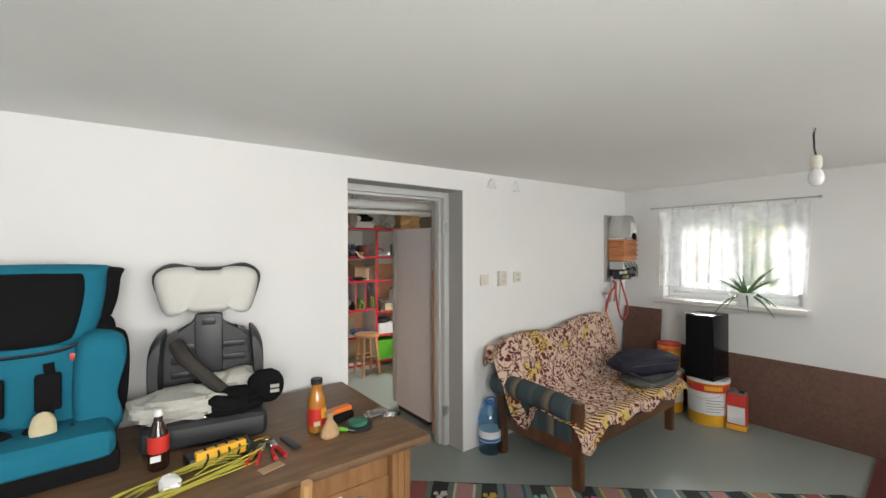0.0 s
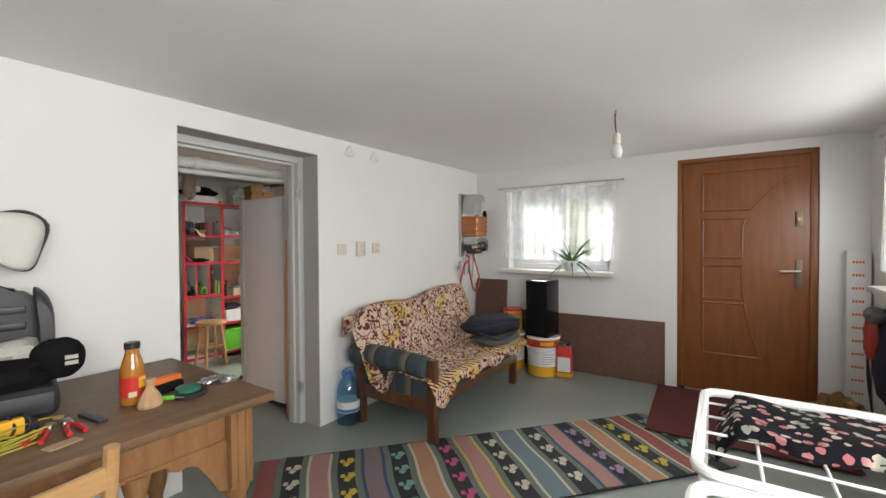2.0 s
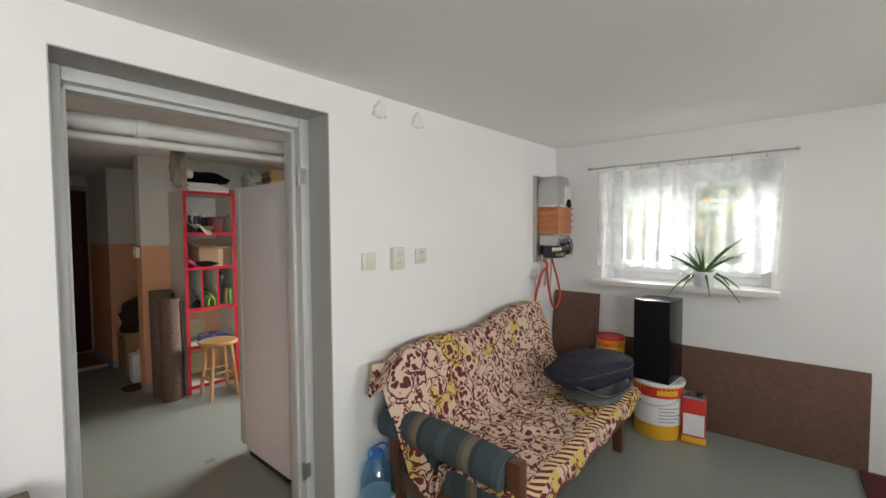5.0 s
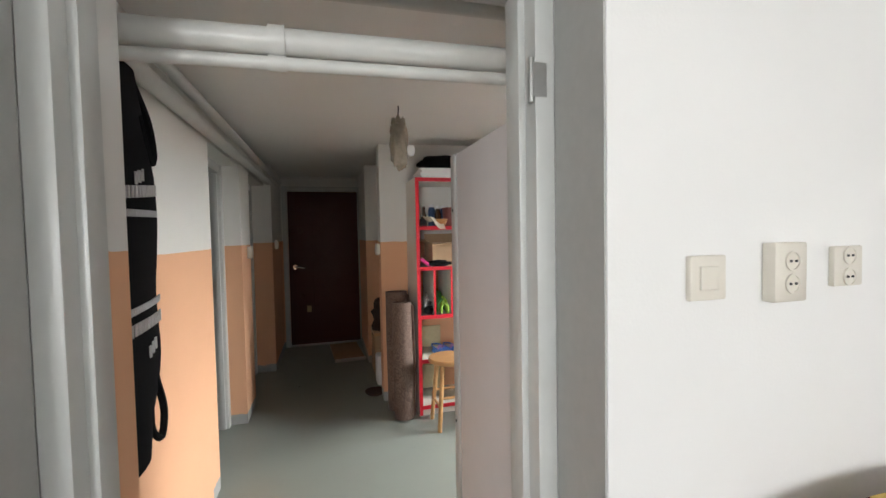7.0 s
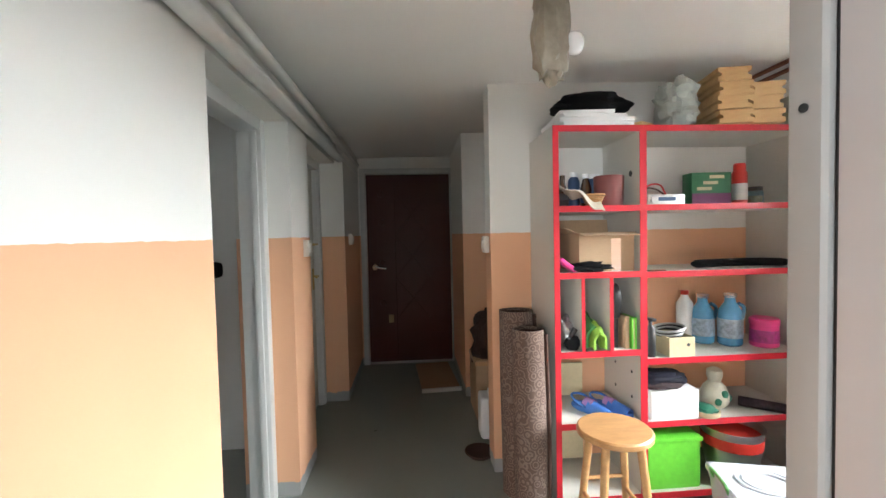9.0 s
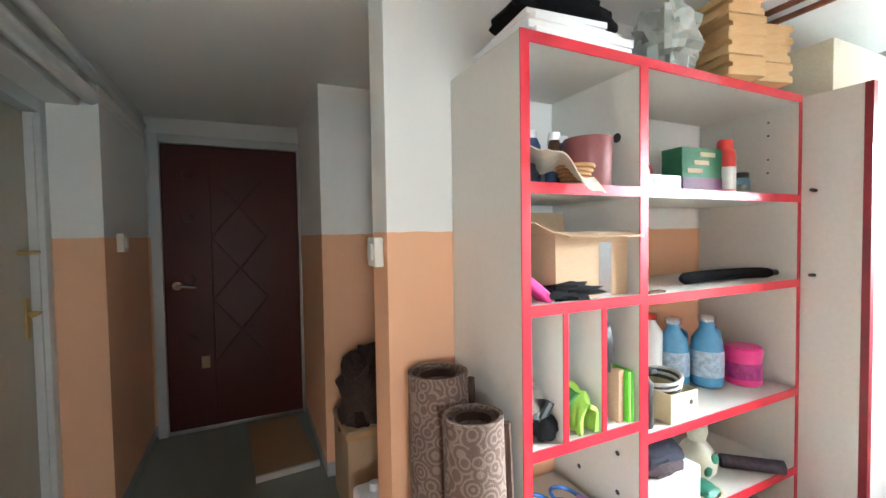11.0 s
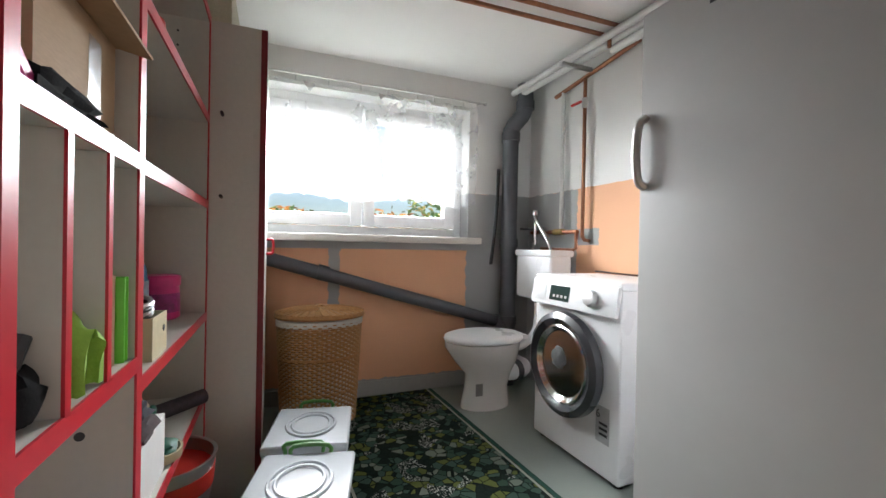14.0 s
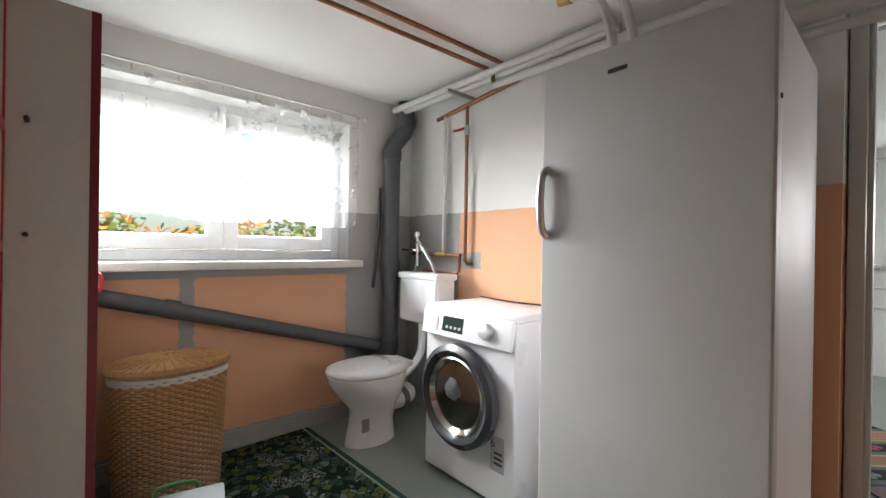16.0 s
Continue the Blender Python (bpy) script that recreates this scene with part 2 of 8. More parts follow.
def lathe(bm, profile, at=(0, 0, 0), seg=24, sx=1.0, sy=1.0):
    """A turned shape: profile of (radius, height) from the bottom up."""
    rings = [[Vector((at[0] + sx * r * math.cos(2 * math.pi * k / seg), at[1] + sy * r * math.sin(2 * math.pi * k / seg), at[2] + z)) for k in range(seg)] for r, z in profile]
    return ring_mesh(bm, rings)


def prism(bm, outline, d0, d1, axis="z", bev=0.0):
    """A flat outline given depth. axis z: outline in x, y; axis y: outline in x, z; axis x: outline in y, z."""
    def put3(a, b, d):
        return {"z": (a, b, d), "y": (a, d, b), "x": (d, a, b)}[axis]
    before = set(bm.verts)
    ring_mesh(bm, [[put3(a, b, d) for a, b in outline] for d in (d0, d1)])
    if bev:
        es = [e for e in bm.edges if e.verts[0] not in before and e.verts[1] not in before]
        bmesh.ops.bevel(bm, geom=es, offset=bev, segments=2, affect='EDGES')
    return bm


def puff(bm, outline, y0, y1, steps=4):
    """A stuffed pad: a smoothed outline in x, z, full in the middle and drawn in towards its front at y0."""
    pts = [Vector((a, 0, b)) for a, b in outline]
    n = len(pts)
    line = []
    for i in range(n):
        a, b, c, d = pts[i - 1], pts[i], pts[(i + 1) % n], pts[(i + 2) % n]
        for k in range(steps):
            t = k / steps
            line.append(0.5 * ((2 * b) + (c - a) * t + (2 * a - 5 * b + 4 * c - d) * t * t + (3 * b - a - 3 * c + d) * t ** 3))
    mid = sum(line, Vector()) / len(line)
    rings = []
    for q, k in ((0.0, 0.72), (0.04, 0.84), (0.14, 0.94), (0.32, 0.99), (0.5, 1.0), (1.0, 0.97)):
        rings.append([mid + (p - mid) * k + Vector((0, y0 + (y1 - y0) * q, 0)) for p in line])
    return ring_mesh(bm, rings)


def sheet(bm, fn, nu, nv, thick=0.0):
    """A cloth or board from fn(u, v); with thick it gets a back."""
    g = [[bm.verts.new(fn(i / nu, j / nv)) for j in range(nv + 1)] for i in range(nu + 1)]
    fs = [bm.faces.new((g[i][j], g[i + 1][j], g[i + 1][j + 1], g[i][j + 1])) for i in range(nu) for j in range(nv)]
    if thick:
        bm.normal_update()
        bmesh.ops.solidify(bm, geom=fs, thickness=thick)
    return bm


def blob(bm, at, size, seed=0, rough=0.15, seg=20, freq=2.2):
    """A soft lump, such as a folded cloth or a crumpled bag."""
    rnd = random.Random(seed)
    off = Vector((rnd.random() * 50, rnd.random() * 50, rnd.random() * 50))
    r = bmesh.ops.create_uvsphere(bm, u_segments=seg, v_segments=max(8, seg * 2 // 3), radius=1.0)
    for v in r["verts"]:
        k = 1 + rough * noise.noise(v.co * freq + off) + rough * 0.5 * noise.noise(v.co * freq * 2.7 + off)
        q = Vector((math.copysign(abs(v.co.x) ** 0.75, v.co.x), math.copysign(abs(v.co.y) ** 0.75, v.co.y), v.co.z)) * k
        v.co = Vector(at) + Vector((q.x * size[0], q.y * size[1], q.z * size[2]))
    return bm


def mesh_of(name, bm, mats, smooth=35.0):
    bmesh.ops.recalc_face_normals(bm, faces=bm.faces)
    me = bpy.data.meshes.new(name)
    bm.to_mesh(me)
    bm.free()
    for m in (mats if isinstance(mats, (list, tuple)) else [mats]):
        me.materials.append(m)
    if smooth:
        me.polygons.foreach_set("use_smooth", [True] * len(me.polygons))
        me.set_sharp_from_angle(angle=radians(smooth))
    return me


def part(name, bm, material, parent, label="", smooth=35.0):
    ob = new(name, mesh_of(name, bm, material, smooth))
    ob.parent = parent
    return tagged(ob, label)


def thing(name, at, label, category, group="", turn=0.0, kind=""):
    ob = new(name)
    ob.empty_display_size = 0.1
    ob.matrix_world = pose(at[0], at[1], at[2], 0, 0, turn)
    return tagged(ob, label, category, group, kind)


def single(name, bm, material, label, category, group="", smooth=35.0, kind=""):
    return tagged(new(name, mesh_of(name, bm, material, smooth)), label, category, group, kind)


def structure(name, bm, material, label, category="", smooth=0.0):
    return tagged(new(name, mesh_of(name, bm, material, smooth)), label, category or name.split("_")[0], kind="structure")


B = bmesh.new


def writing(text, size, m, material, parent, name="lettering", depth=0.0004, align='CENTER'):
    cu = bpy.data.curves.new(name, "FONT")
    cu.body, cu.size, cu.extrude, cu.align_x, cu.align_y = text, size, depth, align, 'CENTER'
    tmp = bpy.data.objects.new(name, cu)
    scene.collection.objects.link(tmp)
    bpy.context.view_layer.update()
    me = bpy.data.meshes.new_from_object(tmp.evaluated_get(bpy.context.evaluated_depsgraph_get()))
    bpy.data.objects.remove(tmp)
    me.transform(m)
    me.materials.clear()
    me.materials.append(material)
    ob = new(name, me)
    ob.parent = parent
    return ob


# ---- the large structure ----
X_OUT, X_BACK, Y_SIDE, Y_DOORWALL, Y_HALLSIDE, Y_SHELFWALL, Y_END = 4.32, -2.2, -0.57, 2.70, 3.09, 5.43, 7.415
TOP = 2.11


def wall_x(name, x0, x1, y0, y1, holes, mat, label):
    """A wall along y between x0 and x1; holes are (from y, to y, from z, to z)."""
    bm = B()
    ys = sorted({y0, y1, *[h[0] for h in holes], *[h[1] for h in holes]})
    zs = sorted({0.0, TOP, *[h[2] for h in holes], *[h[3] for h in holes]})
    for a, b in zip(ys, ys[1:]):
        for c, d in zip(zs, zs[1:]):
            if not any(h[0] <= a and b <= h[1] and h[2] <= c and d <= h[3] for h in holes):
                box(bm, x0, a, c, x1, b, d)
    return structure(name, bm, mat, label, "wall")


def wall_y(name, y0, y1, x0, x1, holes, mat, label):
    bm = B()
    xs = sorted({x0, x1, *[h[0] for h in holes], *[h[1] for h in holes]})
    zs = sorted({0.0, TOP, *[h[2] for h in holes], *[h[3] for h in holes]})
    for a, b in zip(xs, xs[1:]):
        for c, d in zip(zs, zs[1:]):
            if not any(h[0] <= a and b <= h[1] and h[2] <= c and d <= h[3] for h in holes):
                box(bm, a, y0, c, b, y1, d)
    return structure(name, bm, mat, label, "wall")


W1 = (1.22, 2.30, 1.02, 1.86)
W2 = (3.59, 5.02, 1.02, 1.90)
W3 = (2.12, 3.80, 1.02, 1.93)
W4 = (-0.85, 0.85, 1.02, 1.93)
DOOR = (-0.29, 0.66, 0.0, 2.03)
LEAF = (1.11, 2.025, 0.0, 1.935)
structure("floor", box(B(), X_BACK, -1.0, -0.2, X_OUT + 0.36, 8.0, 0.0), M_floor, "grey-green painted concrete floor with worn patches")
bm = box(B(), X_BACK - 0.2, -1.0, TOP, X_OUT + 0.36, 8.0, TOP + 0.2)
for v in bm.verts:
    # the ceiling sags slightly away from the outer wall
    v.co.z -= 0.014 * (X_OUT - v.co.x) if v.co.z < TOP + 0.1 else 0.0
structure("ceiling", bm, M_ceil, "low white painted plaster ceiling")
wall_x("wall_east", X_OUT, X_OUT + 0.36, Y_SIDE - 0.3, 2.92, [W1, DOOR], M_white, "white painted outer wall with window and door")
wall_x("wall_east_laundry", X_OUT, X_OUT + 0.36, 2.92, 5.8, [W2], M_dado_win, "apricot and grey painted outer wall under laundry window")
wall_y("wall_south", Y_SIDE - 0.3, Y_SIDE, X_BACK, X_OUT, [W3, W4], M_white, "white painted side wall with curtained window")
wall_x("wall_west", X_BACK - 0.2, X_BACK, -0.87, 8.0, [], M_white, "plain white wall closing the room")
wall_y("wall_north", Y_DOORWALL, 2.92, X_BACK, X_OUT, [LEAF], M_white, "white painted partition wall with doorway")
wall_y("wall_partition_hall", 2.92, Y_HALLSIDE, X_BACK, X_OUT, [(1.157, 2.025, 0.0, 1.935)], M_dado_pipe, "apricot and white painted hall side of the partition")
wall_y("wall_shelf", Y_SHELFWALL, Y_SHELFWALL + 0.15, 1.97, X_OUT, [], M_dado, "white and apricot painted wall behind shelving")
DA = (4.53, 5.34, 0.0, 1.86)
DB = (5.70, 6.53, 0.0, 1.86)
wall_x("wall_hall_west", 0.70, 0.965, Y_HALLSIDE, 6.53, [DA, DB], M_dado, "white and apricot painted hall wall with doorways")
structure("wall_hall_pier", box(B(), 0.70, 6.53, 0, 1.03, Y_END, TOP), M_dado, "white and apricot painted pier at hall end", "wall")
wall_y("wall_hall_end", Y_END + 0.04, Y_END + 0.3, -0.5, 3.5, [], M_dado, "white wall around dark brown hall door")
structure("wall_hall_east", box(B(), 1.95, 6.49, 0, 3.3, Y_END + 0.04, TOP), M_dado, "white and apricot painted pier beside hall door", "wall")
structure("wall_alcove", box(B(), 3.0, 5.58, 0, 3.2, 6.49, TOP), M_dado, "white and apricot painted back of hall alcove", "wall")
structure("wall_store", box(B(), -0.6, 3.13, 0, -0.5, 7.4, TOP), M_white, "plain wall of the dark side room", "wall")
# laundry corner patch and soffit over hall doors stay part of the ceiling line
structure("baseboard", box(B(), X_OUT - 0.012, 3.3, 0, X_OUT - 0.001, Y_SHELFWALL, 0.09), M_reveal, "grey painted skirting under laundry window")

# grey reveal of the doorway and its steel frame
bm = B()
box(bm, 2.021, 2.703, 0, 2.025, 2.86, 1.935)
box(bm, 1.11, 2.703, 0, 1.114, 2.86, 1.935)
box(bm, 1.114, 2.703, 1.931, 2.021, 2.86, 1.935)
structure("trim", bm, M_reveal, "grey painted doorway reveal", "trim")


def door_frame(name, x0, x1, y0, y1, top, label):
    """A pressed-steel frame: two jambs and a head, each with a stepped stop."""
    fr = thing(name, (0, 0, 0), label, "door frame", kind="structure")
    w = 0.045
    for nm, xa, xb, s in (("jamb", x0, x0 + w, 1), ("jamb", x1 - w, x1, -1)):
        bm = box(B(), xa, y0, 0, xb, y1, top, 0.006)
        xs = xb - 0.002 if s > 0 else xa - 0.016
        box(bm, xs, y0 + 0.045, 0, xs + 0.018, y1 - 0.03, top - w, 0.004)
        part(nm, bm, M_frame, fr)
    bm = box(B(), x0 + w, y0 + 0.002, top - w, x1 - w, y1 - 0.002, top, 0.006)
    box(bm, x0 + w, y0 + 0.045, top - w - 0.016, x1 - w, y1 - 0.03, top - w + 0.002, 0.004)
    part("head", bm, M_frame, fr)
    for z in (0.22, 1.62):
        bm = cyl(B(), (x1 - 0.052, y0 + 0.006, z), (x1 - 0.052, y0 + 0.006, z + 0.09), 0.007, seg=10)
        box(bm, x1 - 0.05, y0 + 0.002, z + 0.01, x1 - 0.02, y0 - 0.002, z + 0.08)
        part("hinge", bm, M_steel, fr, "bare steel hinge pin")
    return fr


door_frame("door_frame", 1.114, 2.021, 2.86, 3.0, 1.931, "grey painted steel door frame in the partition")


def window(name, at, turn, wide, z0, z1, sashes, label, sill_over=0.12, pull=0.0):
    """A plastic window facing its local -y; at is the middle of the opening on the room face."""
    w = thing(name, (at[0], at[1], 0), label, "window", turn=turn, kind="structure")
    h, d, f = wide / 2, 0.13, 0.055
    bm = B()
    box(bm, -h, d, z0, -h + f, d + 0.07, z1, 0.006)
    box(bm, h - f, d, z0, h, d + 0.07, z1, 0.006)
    box(bm, -h + f, d + 0.001, z0, h - f, d + 0.069, z0 + f, 0.006)
    box(bm, -h + f, d + 0.001, z1 - f, h - f, d + 0.069, z1, 0.006)
    part("window_frame", bm, M_pvc, w)
    sw = (wide - 2 * f) / sashes
    for i in range(sashes):
        a, b = -h + f + i * sw + 0.003, -h + f + (i + 1) * sw - 0.003
        g = 0.078
        c, e = z0 + f + 0.003, z1 - f - 0.003
        bm = B()
        box(bm, a, d - 0.02, c, a + g, d + 0.045, e, 0.01)
        box(bm, b - g, d - 0.02, c, b, d + 0.045, e, 0.01)
        box(bm, a + g - 0.004, d - 0.019, c, b - g + 0.004, d + 0.044, c + g, 0.01)
        box(bm, a + g - 0.004, d - 0.019, e - g, b - g + 0.004, d + 0.044, e, 0.01)
        part("sash", bm, M_pvc, w)
        ob = part("pane", box(B(), a + g - 0.01, d + 0.008, c + g - 0.01, b - g + 0.01, d + 0.018, e - g + 0.01), M_glass, w, "clear window glass", 0)
        ob.visible_shadow = False
        if i == 0:
            bm = box(B(), b - 0.05, d - 0.034, (c + e) / 2 - 0.03, b - 0.025, d - 0.019, (c + e) / 2 + 0.03, 0.004)
            box(bm, b - 0.045, d - 0.05, (c + e) / 2 - 0.11, b - 0.03, d - 0.034, (c + e) / 2 + 0.01, 0.004)
            part("handle", bm, M_pvc, w)
    part("window_sill", box(B(), -h - 0.05, -sill_over, z0 - 0.045, h + 0.05, 0.0, z0 - 0.002, 0.008), M_sill, w, "pale stone window sill")
    part("inner_sill", box(B(), -h, 0.0, z0 - 0.02, h, d + 0.01, z0 - 0.002, 0.002), M_sill, w)
    return w


def curtain(at, turn, wide, z_rod, z_bottom, label, seed=1, drop=None, net=None):
    """Net curtain on a thin rod with clip rings; local -y faces the room."""
    rnd = random.Random(seed)
    rod = thing("curtain_rod", (at[0], at[1], 0), "thin steel curtain rod above the window", "curtain rod", turn=turn)
    h = wide / 2
    part("bar", cyl(B(), (-h - 0.06, -0.05, z_rod), (h + 0.06, -0.05, z_rod), 0.006, seg=8), M_steel, rod)
    for s in (-1, 1):
        bm = cyl(B(), (s * (h + 0.03), 0.0, z_rod), (s * (h + 0.03), -0.055, z_rod), 0.006, seg=8)
        part("bracket", bm, M_steel, rod)
        part("finial", blob(B(), (s * (h + 0.07), -0.05, z_rod), (0.014, 0.012, 0.012), 3, 0.0, 8), M_steel, rod)
    n = max(5, int(wide / 0.17))
    for i in range(n):
        x = -h + wide * (i + 0.3 + 0.4 * rnd.random()) / n
        bm = tube(B(), [(x, -0.05 + 0.011 * math.cos(a), z_rod - 0.004 + 0.011 * math.sin(a)) for a in [k * math.pi / 5 for k in range(11)]], 0.0018, 5)
        box(bm, x - 0.004, -0.054, z_rod - 0.045, x + 0.004, -0.046, z_rod - 0.014)
        part("clip_ring", bm, M_steel, rod)
    ph = [rnd.random() * 6 for _ in range(4)]

    def fn(u, v):
        x = -h + wide * u
        amp = 0.008 + 0.02 * v
        y = -0.05 + amp * math.sin(u * wide * 55 + ph[0] + 0.6 * math.sin(u * 9 + ph[1])) + 0.006 * math.sin(u * wide * 21 + ph[2])
        low = z_bottom + (drop(u) if drop else 0.0) + 0.006 * math.sin(u * wide * 70)
        sag = -0.012 * abs(math.sin(u * n * math.pi)) * (1 - v)
        return Vector((x + 0.012 * math.sin(v * 3 + u * 20), y, z_rod - 0.03 + sag + (low - z_rod + 0.03) * v))
    cu = single("net_curtain", sheet(B(), fn, int(wide * 130), 14), net or M_net, label, "curtain", smooth=80)
    cu.matrix_world = pose(at[0], at[1], 0, 0, 0, turn)
    cu.visible_shadow = False
    return cu


window("window_1", (X_OUT, (W1[0] + W1[1]) / 2), -90, W1[1] - W1[0], W1[2], W1[3], 2, "white plastic double window above the sofa corner")
curtain((X_OUT, 1.75), -90, 1.14, 1.90, 1.13, "short sheer white net curtain over garden window", 2)
window("window_2", (X_OUT, (W2[0] + W2[1]) / 2), -90, W2[1] - W2[0], W2[2], W2[3], 2, "white plastic double window above toilet")
curtain((X_OUT, 4.30), -90, 1.46, 1.945, 1.22, "short sheer white net curtain over laundry window", 5,
        lambda u: 0.03 * math.sin(u * 7) ** 2, sheer("thin_white_lace_curtain", cover=0.24))
window("window_3", ((W3[0] + W3[1]) / 2, Y_SIDE), 180, W3[1] - W3[0], W3[2], W3[3], 2, "white plastic window in the side wall")
curtain((2.96, Y_SIDE), 180, 1.70, 1.98, 1.12, "sheer white net curtain over side window", 7)
# window_4 is added out of view to let light into the room's left
window("window_4", ((W4[0] + W4[1]) / 2, Y_SIDE), 180, W4[1] - W4[0], W4[2], W4[3], 2, "unseen white plastic window added behind the drying rack")

# ---- materials of the front room's things ----
M_tablewood = wood("worn_brown_tabletop", (0.21, 0.12, 0.06), (0.085, 0.045, 0.024), 0.5, (1.2, 7, 7), 4)
M_oak = wood("varnished_oak", (0.33, 0.17, 0.07), (0.19, 0.085, 0.033), 0.35, (7, 7, 1.2), 4, 0.2)
M_chairwood = wood("pale_varnished_wood", (0.52, 0.30, 0.13), (0.36, 0.19, 0.075), 0.35, (1.5, 7, 7), 4, 0.2)
M_sofawood = wood("dark_stained_wood", (0.15, 0.06, 0.026), (0.06, 0.023, 0.011), 0.32, (6, 6, 1.2), 4, 0.2)
M_doorwood = wood("warm_brown_door_foil", (0.27, 0.095, 0.028), (0.185, 0.06, 0.017), 0.34, (9, 9, 0.9), 3)
M_board = plain("brown_fibreboard", (0.165, 0.085, 0.06), 0.75, vary=0.3, grain=35, blot=5, relief=0.2)
M_teal = plain("teal_seat_fabric", (0.012, 0.17, 0.25), 0.9, spec=0.2, vary=0.15, grain=300, relief=0.3)
M_seatblack = plain("black_seat_fabric", (0.009, 0.009, 0.010), 0.95, vary=0.2, grain=250, relief=0.3, spec=0.15)
M_greyplastic = plain("dark_grey_moulded_plastic", (0.028, 0.029, 0.031), 0.45, vary=0.15, relief=0.1)
M_foam = plain("white_polystyrene_foam", (0.62, 0.61, 0.57), 0.8, vary=0.06, grain=180, relief=0.2)
M_padgrey = plain("pale_grey_padding", (0.52, 0.51, 0.46), 0.9, vary=0.15, grain=90, relief=0.4)
M_navy = plain("navy_nylon", (0.022, 0.022, 0.036), 0.8, spec=0.25, vary=0.2, grain=150, relief=0.3)
M_greycloth = plain("grey_cloth", (0.12, 0.125, 0.125), 0.9, vary=0.15, grain=150, relief=0.3)
M_yellow = plain("golden_yellow_label", (0.80, 0.42, 0.03), 0.4, vary=0.05)
M_redlabel = plain("red_label", (0.60, 0.035, 0.025), 0.4, vary=0.06)
M_print = plain("grey_print", (0.30, 0.30, 0.30), 0.6)
M_darkprint = plain("dark_print", (0.04, 0.04, 0.045), 0.6)
M_orangeplastic = plain("orange_plastic", (0.78, 0.17, 0.02), 0.5)
M_green = plain("bright_green_plastic", (0.16, 0.62, 0.05), 0.4)
M_greendull = plain("dark_green_plastic", (0.02, 0.15, 0.09), 0.5)
M_wire = plain("yellow_green_cable", (0.42, 0.38, 0.05), 0.45)
M_redgrip = plain("red_tool_grip", (0.55, 0.02, 0.025), 0.4)
M_rubberred = plain("red_rubber_hose", (0.50, 0.05, 0.035), 0.5)
M_whitecoat = plain("white_plastic_coated_wire", (0.80, 0.80, 0.80), 0.35, vary=0.03, relief=0)
M_leaf = plain("aloe_leaf", (0.07, 0.16, 0.05), 0.5, vary=0.3, grain=30)
M_brass = plain("dull_brass", (0.50, 0.36, 0.14), 0.35, 0.9)
M_juice = plain("amber_juice", (0.42, 0.16, 0.02), 0.12, vary=0.05, relief=0, coat=0.6)
M_cola = plain("dark_cola", (0.03, 0.012, 0.008), 0.1, vary=0.05, relief=0, coat=0.6)
M_paperbag = plain("brown_paper_bag", (0.48, 0.30, 0.16), 0.8, vary=0.15, relief=0.3)
M_fur = plain("tawny_plush", (0.30, 0.16, 0.045), 0.95, vary=0.4, grain=120, relief=0.9, depth=0.01)
M_mat = plain("dark_red_carpet_mat", (0.105, 0.02, 0.018), 0.95, vary=0.25, grain=260, relief=0.5)
M_wateredge = glass("blue_water_bottle_plastic", (0.50, 0.76, 0.93), 0.08, 0.86)


